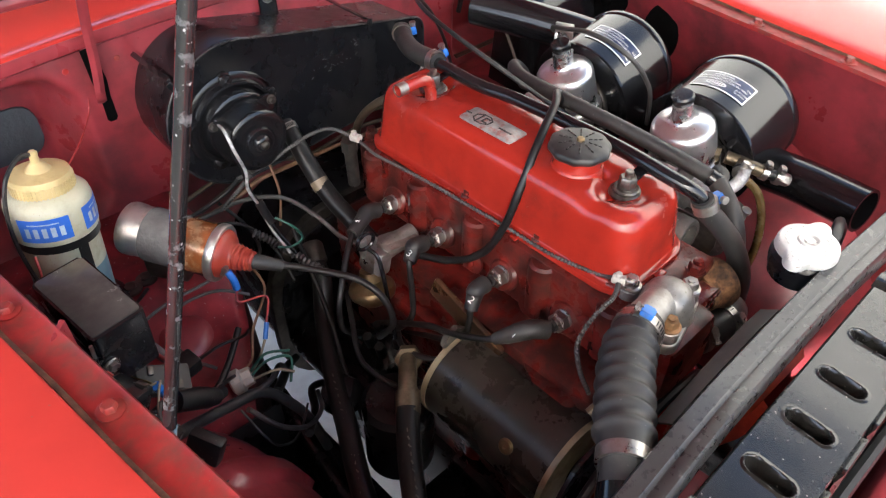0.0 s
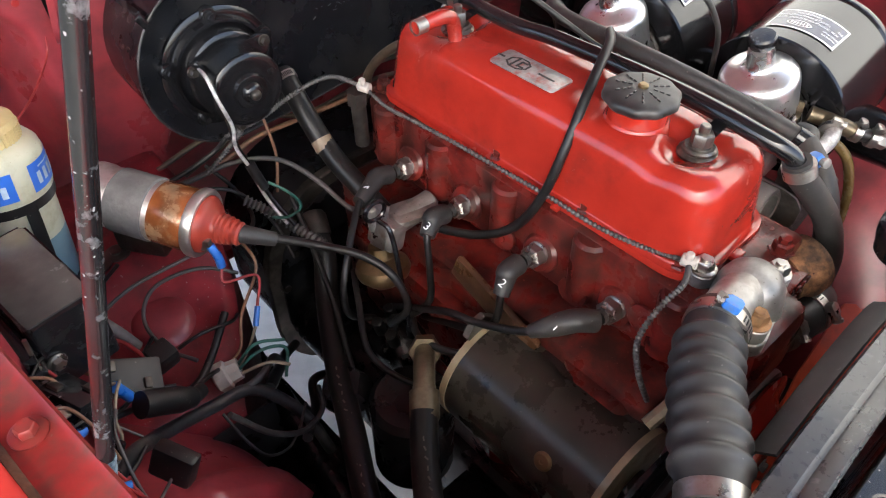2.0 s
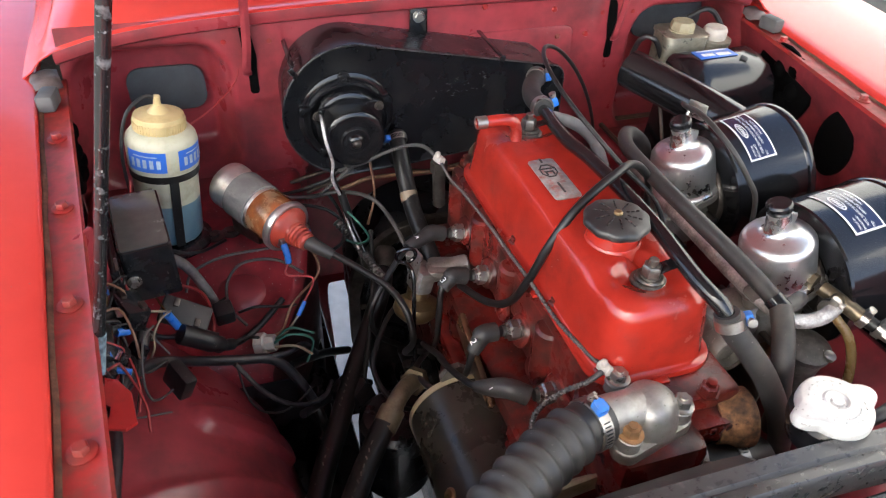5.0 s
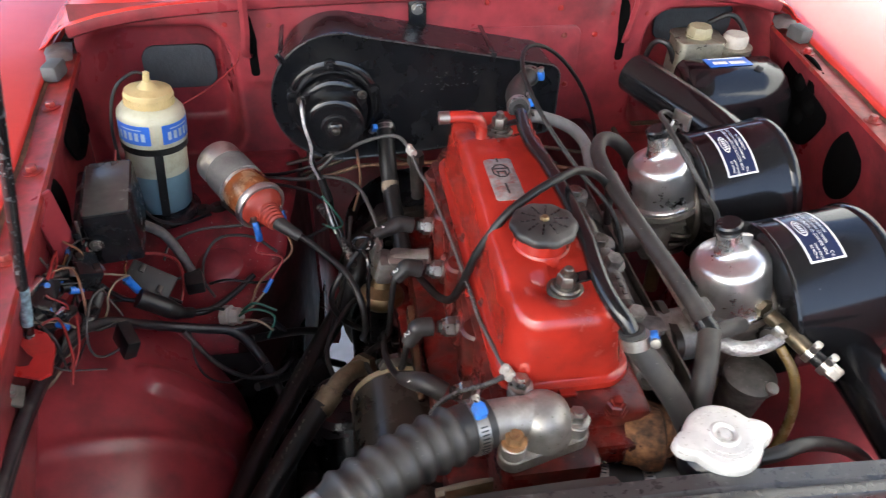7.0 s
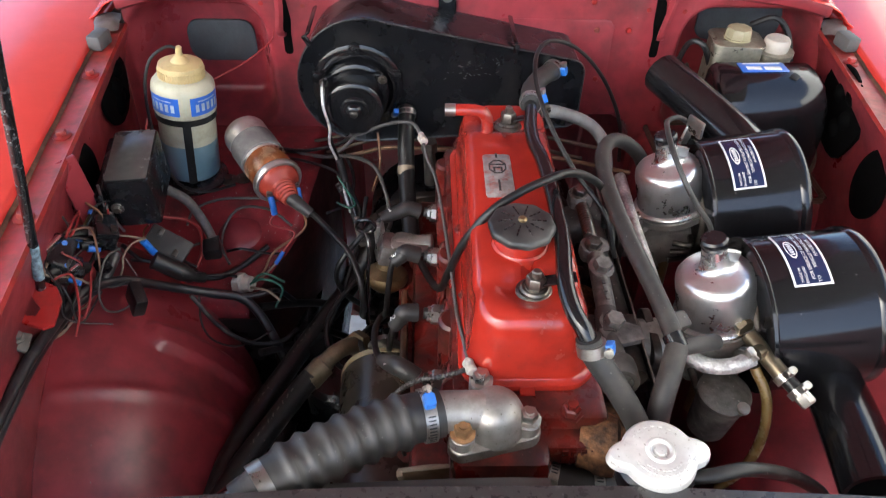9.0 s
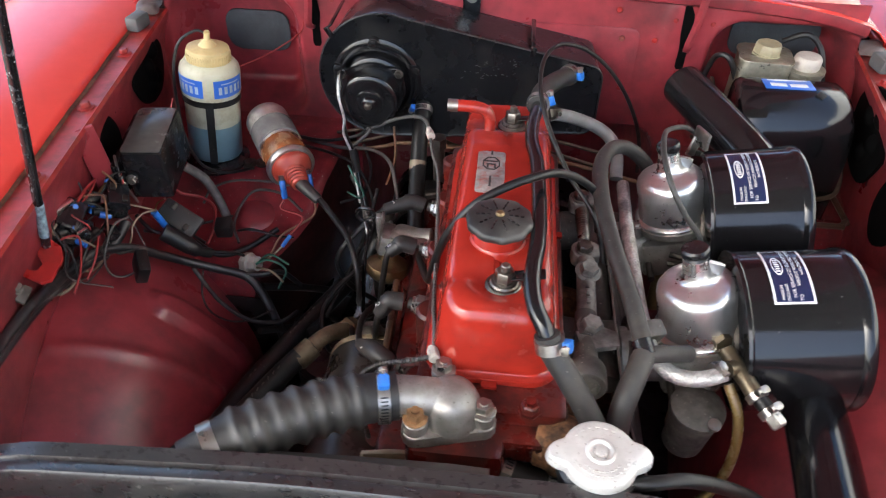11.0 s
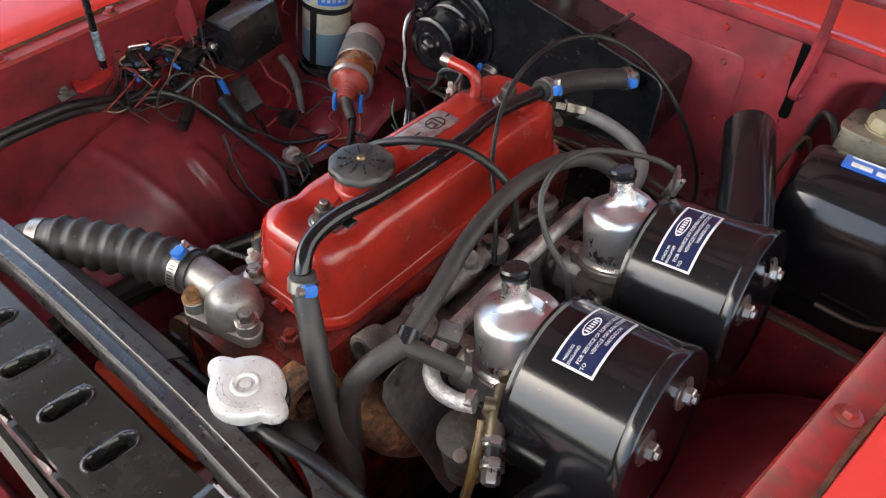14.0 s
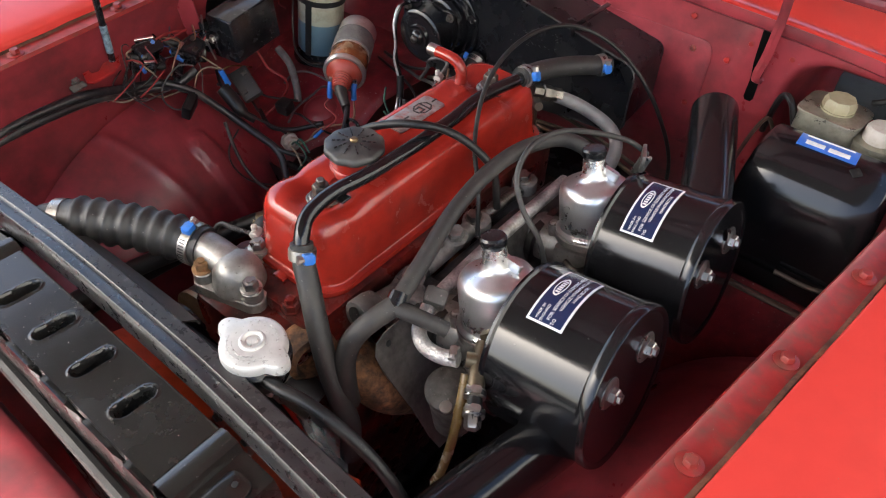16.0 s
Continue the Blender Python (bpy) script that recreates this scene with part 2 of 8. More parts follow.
black_satin = mat("satin_black_paint", (0.006, 0.0065, 0.008), 0.27, var=0.25, scale=80, dirt=(0.024, 0.022, 0.02), dirt_amount=0.16, dirt_scale=18, bump=0.12, spec=0.4, specks=0.2, speck_col=(0.08, 0.075, 0.07))
black_panel = mat("dusty_black_panel", (0.013, 0.012, 0.0105), 0.22, var=0.2, scale=120, dirt=(0.030, 0.027, 0.024), dirt_amount=0.12, dirt_scale=12, bump=0.03, coat=0.3, coat_rough=0.08, specks=0.5)
black_worn = mat("worn_black_bar", (0.027, 0.026, 0.026), 0.32, var=0.2, scale=160, dirt=(0.15, 0.145, 0.14), dirt_amount=0.03, dirt_scale=120, bump=0.08, coat=0.28, coat_rough=0.10, stretch=(0.12, 1, 1), specks=0.3, speck_col=(0.2, 0.2, 0.2))
rubber = mat("black_rubber", (0.009, 0.009, 0.009), 0.40, var=0.3, scale=90, dirt=(0.032, 0.028, 0.025), dirt_amount=0.2, dirt_scale=20, bump=0.1, spec=0.35, specks=0.6, speck_col=(0.10, 0.09, 0.08))
rubber_grey = mat("greyed_rubber_hose", (0.026, 0.0248, 0.0235), 0.52, var=0.25, scale=120, dirt=(0.06, 0.053, 0.045), dirt_amount=0.25, dirt_scale=25, bump=0.08, specks=0.6, speck_col=(0.14, 0.13, 0.12))
plastic_black = mat("black_plastic", (0.010, 0.010, 0.011), 0.22, var=0.2, dirt=(0.03, 0.027, 0.024), dirt_amount=0.1, dirt_scale=60, specks=0.4)
cast_alu = mat("cast_aluminium", (0.34, 0.325, 0.30), 0.48, 0.75, var=0.3, scale=110, dirt=(0.14, 0.115, 0.09), dirt_amount=0.3, dirt_scale=20, bump=0.3, specks=0.8, speck_col=(0.10, 0.08, 0.06))
polished = mat("polished_aluminium", (0.70, 0.695, 0.685), 0.31, 0.95, var=0.1, scale=160, dirt=(0.33, 0.29, 0.25), dirt_amount=0.12, dirt_scale=26, bump=0.05, stretch=(1, 1, 0.15))
cap_metal = mat("dull_pressed_cap_metal", (0.60, 0.59, 0.56), 0.36, 0.3, var=0.15, scale=120, dirt=(0.34, 0.31, 0.28), dirt_amount=0.15, dirt_scale=30, bump=0.15, specks=1.0, speck_col=(0.25, 0.22, 0.18))
zinc = mat("zinc_plated_steel", (0.40, 0.38, 0.35), 0.33, 0.95, var=0.2, scale=140, dirt=(0.22, 0.16, 0.11), dirt_amount=0.2, dirt_scale=60)
zinc_dull = mat("dirty_plated_steel", (0.20, 0.185, 0.165), 0.36, 0.9, var=0.3, scale=140, dirt=(0.05, 0.04, 0.03), dirt_amount=0.45, dirt_scale=70, bump=0.15)
bare_wire = mat("bare_tinned_wire", (0.55, 0.54, 0.52), 0.4, 0.6, var=0.4, scale=300, dirt=(0.05, 0.05, 0.05), dirt_amount=0.4, dirt_scale=120)
steel_dark = mat("oily_steel", (0.09, 0.08, 0.07), 0.42, 0.8, var=0.35, scale=90, dirt=GRIME, dirt_amount=0.4, dirt_scale=30, bump=0.3)
dull_grey = mat("dull_grey_manifold", (0.135, 0.125, 0.112), 0.55, 0.2, var=0.4, scale=80, dirt=(0.03, 0.025, 0.02), dirt_amount=0.45, dirt_scale=20, bump=0.35, specks=0.8)
grimy_cast = mat("grimy_casting", (0.12, 0.11, 0.095), 0.55, 0.3, var=0.4, scale=120, dirt=(0.035, 0.027, 0.02), dirt_amount=0.45, dirt_scale=45, bump=0.5, specks=0.8)
cream_ring = mat("cream_grubby_metal", (0.33, 0.27, 0.17), 0.45, 0.2, var=0.25, dirt=(0.12, 0.09, 0.055), dirt_amount=0.25, dirt_scale=40, specks=0.5, speck_col=(0.08, 0.06, 0.04))
brass = mat("tarnished_brass", (0.26, 0.19, 0.10), 0.42, 0.9, var=0.25, dirt=(0.14, 0.10, 0.06), dirt_amount=0.3, dirt_scale=40)
rust = mat("rusty_iron", (0.24, 0.115, 0.05), 0.8, 0.1, var=0.8, scale=160, dirt=(0.04, 0.028, 0.022), dirt_amount=0.5, dirt_scale=150, bump=0.6)
rust_bolt = mat("rusty_bolt", (0.30, 0.16, 0.07), 0.7, 0.4, var=0.5, scale=200, bump=0.4)
copper_brown = mat("peeling_brown_varnish", (0.25, 0.075, 0.022), 0.25, 0.2, var=0.6, scale=70, dirt=(0.42, 0.31, 0.18), dirt_amount=0.4, dirt_scale=45, bump=0.25)
coil_red = mat("dull_red_bakelite", (0.30, 0.035, 0.02), 0.45, var=0.2, dirt=(0.18, 0.09, 0.06), dirt_amount=0.25, dirt_scale=40)
bottle_white = mat("yellowed_milky_plastic", (0.43, 0.42, 0.31), 0.38, var=0.08, sub=0.25, dirt=(0.26, 0.22, 0.14), dirt_amount=0.28, dirt_scale=30, bump=0.02, specks=0.5, speck_col=(0.2, 0.17, 0.1))
bottle_cap_mat = mat("yellowed_cap_plastic", (0.52, 0.41, 0.20), 0.42, var=0.1, sub=0.2, dirt=(0.36, 0.27, 0.12), dirt_amount=0.2, dirt_scale=30)
fluid = mat("blue_washer_fluid_behind_plastic", (0.13, 0.21, 0.25), 0.38, var=0.08, sub=0.2, bump=0.02)
reservoir_mat = mat("stained_tin_reservoir", (0.30, 0.28, 0.22), 0.34, 0.65, var=0.35, scale=90, dirt=(0.15, 0.125, 0.085), dirt_amount=0.32, dirt_scale=40, bump=0.2)
reservoir_cap_mat = mat("yellowed_reservoir_cap", (0.27, 0.24, 0.15), 0.5, var=0.2, dirt=(0.2, 0.16, 0.10), dirt_amount=0.3, dirt_scale=60)
pale_cap_mat = mat("pale_plastic_cap", (0.42, 0.38, 0.33), 0.5, var=0.15, dirt=(0.25, 0.21, 0.17), dirt_amount=0.25, dirt_scale=60)
white_print = mat("white_print", (0.72, 0.72, 0.70), 0.22, var=0.05, dirt=(0.4, 0.38, 0.34), dirt_amount=0.1, dirt_scale=60, bump=0.0)
pale_print = mat("worn_pale_print", (0.36, 0.42, 0.50), 0.45, var=0.3, scale=200, bump=0.0)
navy_print = mat("navy_print", (0.013, 0.020, 0.060), 0.22, coat=0.4, coat_rough=0.15, var=0.1, bump=0.0)
blue_print = mat("blue_print", (0.03, 0.12, 0.48), 0.38, var=0.1, bump=0.0)
silver_print = mat("worn_silver_foil", (0.34, 0.33, 0.32), 0.4, 0.5, var=0.4, scale=160, dirt=(0.33, 0.04, 0.02), dirt_amount=0.34, dirt_scale=110, bump=0.1)
# glossless near-black: paints the shade inside openings, also darkens the flaps
void_black = mat("unlit_black", (0.002, 0.002, 0.002), 0.9, var=0.1, bump=0.0, spec=0.05)
black_print = mat("black_print", (0.02, 0.02, 0.02), 0.5, bump=0.0)
blue_plastic = mat("blue_terminal_plastic", (0.03, 0.16, 0.55), 0.35, var=0.15, dirt=(0.08, 0.12, 0.2), dirt_amount=0.15, dirt_scale=80)
wire_red = mat("red_wire", (0.27, 0.025, 0.025), 0.45, dirt=GRIME, dirt_amount=0.15, dirt_scale=40)
wire_brown = mat("brown_wire", (0.20, 0.10, 0.055), 0.5, dirt=GRIME, dirt_amount=0.2, dirt_scale=40)
wire_white = mat("cream_wire", (0.22, 0.17, 0.115), 0.5, dirt=GRIME, dirt_amount=0.2, dirt_scale=40)
wire_green = mat("green_wire", (0.02, 0.09, 0.065), 0.5, dirt=GRIME, dirt_amount=0.2, dirt_scale=40)
wire_grey = mat("grey_wire", (0.06, 0.056, 0.053), 0.55, dirt=GRIME, dirt_amount=0.2, dirt_scale=40)
tape = mat("black_loom_tape", (0.016, 0.016, 0.018), 0.38, var=0.4, scale=60, dirt=(0.08, 0.07, 0.06), dirt_amount=0.25, dirt_scale=30, bump=0.5)
amber_hose = mat("amber_fuel_hose", (0.15, 0.10, 0.035), 0.25, var=0.15, sub=0.3, dirt=(0.2, 0.13, 0.05), dirt_amount=0.25, dirt_scale=40)
silver_hose = mat("silver_braided_hose", (0.48, 0.47, 0.45), 0.42, 0.7, var=0.5, scale=420, dirt=(0.2, 0.18, 0.15), dirt_amount=0.2, dirt_scale=40, bump=0.7)
seam_brown = mat("old_brown_sealant", (0.115, 0.050, 0.026), 0.7, var=0.5, scale=160, dirt=(0.045, 0.022, 0.014), dirt_amount=0.45, dirt_scale=60, bump=0.5)
grey_pad = mat("dark_grey_felt_pad", (0.035, 0.04, 0.045), 0.8, var=0.2, scale=200, bump=0.3)
concrete = mat("dark_worn_concrete", (0.065, 0.063, 0.055), 0.75, var=0.12, scale=14, dirt=(0.042, 0.04, 0.034), dirt_amount=0.3, dirt_scale=2, bump=0.2)
grimy_shelf = mat("grimy_red_shelf", (0.215, 0.018, 0.025), 0.40, var=0.3, scale=40, dirt=(0.040, 0.020, 0.018), dirt_amount=0.40, dirt_scale=14, bump=0.25, spec=0.35, specks=0.7)
brown_pipe = mat("brown_metal_pipe", (0.085, 0.06, 0.04), 0.45, 0.3, var=0.25, dirt=GRIME, dirt_amount=0.3, dirt_scale=40)
chrome = mat("chrome", (0.8, 0.8, 0.8), 0.1, 1.0, var=0.05, bump=0.0, rough_var=0.04)
prop_paint = mat("chipped_black_rod", (0.011, 0.011, 0.012), 0.22, coat=0.3, var=0.3, dirt=(0.40, 0.41, 0.43), dirt_amount=0.12, dirt_scale=70, bump=0.2, specks=0.75, speck_col=(0.45, 0.45, 0.45))

# ---- the car body round the bay ----
def rail_right(y):
    return 0.4205 + 0.148 * y


def rail_left(y):
    return -0.473 - 0.13 * y


RAIL = {"right": (rail_right, 1), "left": (rail_left, -1)}
ys = [-0.80, -0.62, -0.50, -0.42, -0.34, -0.26, -0.18, -0.10, -0.02, 0.06, 0.14, 0.22, 0.30, 0.37]

bm = N()
grid_sheet(bm, [[V(x, y, 0) for x in (-30, -3, -1, 1, 3, 30)] for y in (-30, -3, -1, 1, 3, 30)])
solo("ground", bm, concrete, "dark worn concrete floor under the car", "floor", "structure")

# added pale sheet, so the floor looks bright through gaps under the engine
bm = N()
box(bm, (-0.05, 0.12, 0.004), (1.05, 1.75, 0.006), (0, 0, 2), 0.002)
solo("pale_gap_sheet", bm, mat("pale_floor_grey", (0.62, 0.63, 0.62), 0.6, var=0.08, scale=20, dirt=(0.36, 0.35, 0.33), dirt_amount=0.2, dirt_scale=5), "pale grey sheet added on the floor to brighten gaps under the engine", "floor sheet")

# unseen slab over the car, added to dim the light from above
bm = N()
box(bm, (-0.575, 1.0, 2.75), (3.35, 6.0, 0.10))
solo("ceiling", bm, mat("overhead_blocker_grey", (0.30, 0.28, 0.26), 0.8, var=0.2, scale=6, dirt=(0.16, 0.15, 0.14), dirt_amount=0.3, dirt_scale=2), "unseen grey slab added overhead to block sky and sun", "ceiling", "structure")

# unseen white panel, added as a sunlit reflector for the black filter cans
bm = N()
box(bm, (3.3, 1.0, 2.1), (0.2, 9.0, 4.2), (0, 0, 0), 0.01)
solo("reflector_east", bm, mat("white_reflector", (0.70, 0.68, 0.64), 0.8, var=0.06, scale=8, dirt=(0.6, 0.58, 0.54), dirt_amount=0.2, dirt_scale=1.5, bump=0.2), "unseen white panel added to reflect brightness onto the filters", "wall", "structure")

# fenders: a crowned panel outside each gutter flange
for side, (rail, s) in RAIL.items():
    bm = N()
    prof = [(0.0165, 0.867), (0.0166, 0.8735), (0.0178, 0.8755), (0.0195, 0.8762), (0.035, 0.8795), (0.09, 0.889), (0.16, 0.888), (0.23, 0.872), (0.29, 0.83), (0.33, 0.76), (0.35, 0.66), (0.355, 0.50), (0.35, 0.30)]
    fy = [-0.95, -0.88] + ys[1:] + [0.45, 0.55, 0.70, 0.9, 1.3]
    rows = []
    for y in fy:
        drop = 0.06 * max(0, (-y - 0.35)) ** 1.5 + 0.02 * max(0, y - 0.5)
        rows.append([V(rail(min(y, 0.40)) + s * (d * (1 - 0.15 * max(0, -y - 0.5))), y, z - drop) for d, z in prof])
    grid_sheet(bm, rows, 0.002)
    fender = thing("fender", (rail(0) + s * 0.15, 0, 0.3), "glossy bright red painted front fender", "fender", "front fenders")
    part("panel", bm, paint_bright, fender, sharp=50)
    # gutter flange with its bolts
    bm = N()
    fl = [(-0.0165, 0.8655), (-0.0145, 0.8695), (-0.011, 0.8675), (0.0, 0.867), (0.012, 0.8665), (0.0172, 0.868)]
    grid_sheet(bm, [[V(rail(y) + s * d, y, z) for d, z in fl] for y in ys], 0.0025)
    part("flange", bm, paint_flange, fender, "dirty red gutter flange")
    bm = N()
    seam = [(0.0118, 0.8672), (0.0135, 0.8686), (0.0158, 0.8690), (0.0166, 0.8684)]
    grid_sheet(bm, [[V(rail(y) + s * (d + 0.0007 * math.sin(41 * y + s)), y, z + 0.0004 * math.sin(97 * y)) for d, z in seam] for y in [ys[0] + (ys[-1] - ys[0]) * k / 60 for k in range(61)]])
    part("sealant", bm, seam_brown, fender, "dirty brown line of old sealant")
    bys = (0.274, 0.088, -0.045, -0.174, -0.30) if s > 0 else (0.222, 0.086, -0.053, -0.199, -0.32)
    for y in bys:
        bm = N()
        lathe(bm, (rail(y), y, 0.867), (0, 0, 1), [(0.0098, 0), (0.0098, 0.0012), (0.009, 0.0016), (0, 0.0016)], 24)
        lathe(bm, (rail(y), y, 0.869), (0, 0, 1), [(0.0056, 0), (0.0056, 0.0042), (0.0046, 0.0054), (0, 0.0055)], 6)
        part("flange_bolt", bm, paint_flange, fender, "red painted hexagon bolt")
    # rubber bump stop at the rear of the flange
    y = 0.30 if s < 0 else 0.318
    bm = N()
    box(bm, (rail(y) + s * 0.004, y, 0.877), (0.019, 0.032, 0.020), (0, 0, 8 * s), 0.004)
    part("bump_stop", bm, stop_rubber, fender, "grey rubber bonnet bump stop")

# inner wings: an upright sheet that swells into the wheel arch
for side, (rail, s) in RAIL.items():
    bm = N()
    rows = []
    for i in range(200):
        y = -0.62 + i * 0.99 / 199
        zt = 0.40 + math.sqrt(max(0.33 ** 2 - (y + 0.04) ** 2, 0.0016))
        zt = max(zt, 0.46) - (0.02 if s < 0 else 0)
        x0 = rail(y) - s * 0.016
        row = [V(x0, y, 0.865), V(x0 + s * 0.002, y, 0.855), V(x0 + s * 0.011, y, 0.835), V(x0 + s * 0.019, y, 0.805), V(x0 + s * 0.026, y, max(zt + 0.03, 0.70))]
        for k in range(49):
            u = k / 48
            a = u * math.pi / 2
            row.append(V(x0 + s * (0.034 - 0.172 * math.sin(a) ** 1.25), y, zt + 0.012 - (0.20 if s < 0 else 0.165) * (1 - math.cos(a)) - 0.03 * u))
        row += [V(x0 - s * 0.150, y, zt - 0.28), V(x0 - s * 0.158, y, min(zt - 0.4, 0.3)), V(x0 - s * 0.158, y, 0.16)]
        if s < 0:
            # raised oval pressing down the inner face of the arch
            run_l = [0.0]
            for k in range(6, 54):
                run_l.append(run_l[-1] + (row[k] - row[k - 1]).length)
            la = min(range(49), key=lambda k: abs(row[5 + k].x + 0.395))
            lb = min(range(49), key=lambda k: abs(row[5 + k].x + 0.327))
            moved = []
            for k in range(1, 48):
                v = max(0.0, min(1.0, (run_l[k] - run_l[la]) / (run_l[lb] - run_l[la])))
                d = math.hypot(run_l[k] - run_l[la] - v * (run_l[lb] - run_l[la]), y + 0.022 - 0.022 * v)
                f = max(0.0, min(1.0, (0.0205 - d) / 0.0055))
                tan = (row[6 + k] - row[4 + k]).normalized()
                moved.append((5 + k, V(-tan.z, 0, tan.x) * 0.0085 * f * f * (3 - 2 * f)))
            for k, off in moved:
                row[k] += off
            # ridge across the arch ahead of the pressing
            for k in range(6, 48):
                p = row[k]
                d = y - (-0.135 + 0.42 * (p.x + 0.473))
                tan = (row[k + 1] - row[k - 1]).normalized()
                if abs(d) < 0.03 and p.x < -0.325:
                    row[k] = p + V(-tan.z, 0, tan.x) * 0.004 * math.exp(-(d / 0.0065) ** 2)
        rows.append(row)
    grid_sheet(bm, rows)
    wing = solo("inner_wing_" + side, bm, paint_bay, "dull dark red inner wing and wheel arch", "inner wing", "structure", sharp=60)
    # oval access hole ahead of the flap: a black plate, its inner shade painted
    hy, hz, hw, hh = (0.108, 0.806, 0.022, 0.036) if s < 0 else (0.100, 0.798, 0.030, 0.046)
    bm = N()
    prism(bm, [(hw * math.cos(2 * math.pi * k / 28), hh * math.sin(2 * math.pi * k / 28)) for k in range(28)], Matrix(((0, 0, -s, rail(hy) + s * 0.0005), (1, 0, 0, hy), (0, 1, 0, hz), (0, 0, 0, 1))), 0.006, 0.001)
    part("hole", bm, void_black, wing, "oval hole shown as a raised plate in unlit black")

# unseen sheet in place of the cabin, added against light leaking from behind
bm = N()
grid_sheet(bm, [[V(x, 0.95, z) for z in (0.28, 0.5, 0.94)] for x in (-0.85, -0.4, 0, 0.4, 0.85)], 0.01)
solo("cabin_wall", bm, black_satin, "plain dark sheet for the unseen cabin, added to block light from behind", "wall", "structure")

# bulkhead with pressed recesses
bm = N()
rows = []
for i in range(118):
    z = 0.28 + 0.65 * i / 117
    row = []
    for k in range(241):
        x = -0.57 + 1.11 * k / 240

        def inside(cx, cz, w, h, r=0.045, soft=0.03):
            # 0 outside a rounded rectangle, 1 well inside it
            qx, qz = abs(x - cx) - w / 2 + r, abs(z - cz) - h / 2 + r
            d = math.hypot(max(qx, 0), max(qz, 0)) + min(max(qx, qz), 0) - r
            f = min(1, max(0, -d / soft))
            return f * f * (3 - 2 * f)

        y = 0.372 + 0.075 * inside(-0.410, 0.800, 0.200, 0.205, 0.05, 0.035) + 0.075 * inside(0.365, 0.795, 0.21, 0.215, 0.05, 0.035)
        y -= 0.003 * inside(-0.29, 0.87, 0.10, 0.13, 0.03, 0.012) + 0.003 * inside(0.235, 0.865, 0.085, 0.13, 0.03, 0.012)
        y += 0.24 * inside(-0.005, 0.50, 0.455, 0.46, 0.05, 0.012)
        row.append(V(x, y, min(z, 0.866) if x < -0.508 or x > 0.460 else z))
    rows.append(row)
grid_sheet(bm, rows)
bulkhead = solo("bulkhead", bm, paint_bay, "dark red painted bulkhead with pressed recesses", "bulkhead", "structure", sharp=60)
for x, z in ((0.135, 0.905), (0.145, 0.865), (0.155, 0.79), (0.19, 0.865), (-0.262, 0.895), (-0.318, 0.898), (0.212, 0.895), (0.262, 0.893), (0.03, 0.916)):
    bm = N()
    lathe(bm, (x, 0.3710, z), (0, -1, 0), [(0.0043, 0), (0.0043, 0.001), (0.003, 0.0026), (0, 0.003)], 14)
    part("screw", bm, paint_flange, bulkhead)
bm = N()
prism(bm, round_rect(0.170, 0.150, 0.016, 6), axis_matrix((0.085, 0.3725, 0.805), (0, -1, 0)), 0.0017, 0.0008)
part("access_plate", bm, paint_bay, bulkhead, "dull red plate behind the heater")
# slots for the bonnet hinges: black plates, the shade of the depth in their colour
for x in (-0.288, 0.230):
    bm = N()
    poly = [(-0.010, 0.090), (-0.002, 0.091), (0.004, 0.080), (0.008, 0.05), (0.006, 0.03), (0.0065, 0.004), (0.004, 0.0), (-0.003, 0.0), (-0.0055, 0.004), (-0.005, 0.03), (-0.008, 0.05)]
    prism(bm, poly, Matrix(((1, 0, 0, x), (0, 0, -1, 0.3688), (0, 1, 0, 0.826), (0, 0, 0, 1))), 0.001)
    part("slot", bm, void_black, bulkhead, "bonnet hinge slot shown as a plate in unlit black")
bm = N()
prism(bm, round_rect(0.100, 0.064, 0.02), axis_matrix((-0.400, 0.4420, 0.812), (0, -1, 0)), 0.004, 0.0015)
part("pad", bm, grey_pad, bulkhead, "dark grey felt pad")
bm = N()
prism(bm, round_rect(0.125, 0.060, 0.02), axis_matrix((0.372, 0.4420, 0.852), (0, -1, 0)), 0.004, 0.0015)
part("pad", bm, grey_pad, bulkhead, "dark grey felt pad")

# flaps on the inner wings near the bulkhead, in the same shadeless black
for s, x, y, z, big in ((-1, -0.503, 0.268, 0.820, 0.95), (1, 0.453, 0.238, 0.816, 1.1)):
    bm = N()
    pts = []
    for k in range(22):
        a = 2 * math.pi * k / 22
        pts.append((0.060 * big * math.cos(a) * (1 + 0.1 * math.sin(3 * a)), (0.044 if s < 0 else 0.058) * math.sin(a) * (1 + 0.08 * math.cos(2 * a + 1))))
    m = axis_matrix((x, y, z), (-s, 0.1, 0))
    prism(bm, pts, m, 0.004, 0.002)
    for _ in range(5):
        a, b = random.uniform(-0.03, 0.03), random.uniform(-0.04, 0.04)
        lathe(bm, m @ V(a, b, 0.003), m.to_3x3() @ V(0, 0, 1), [(0.014, 0), (0.012, 0.004), (0.006, 0.008), (0, 0.009)], 9)
    solo("rubber_flap", bm, void_black, "crumpled rubber flap on the inner wing, coloured unlit black", "rubber flap")

# scuttle panel, its lip and the chrome vent
bm = N()
prof = [(0.3605, 0.9405), (0.366, 0.9425), (0.374, 0.9405), (0.386, 0.9425), (0.40, 0.948), (0.47, 0.963), (0.56, 0.975), (0.66, 0.98)]
rows = []
for k in range(25):
    x = -0.510 + 0.970 * k / 24
    bend = -0.012 * ((x + 0.025) / 0.5) ** 2 - 0.010 * ((x + 0.025) / 0.485) ** 8
    rows.append([V(x, y, z + bend * 1.6) for y, z in prof])
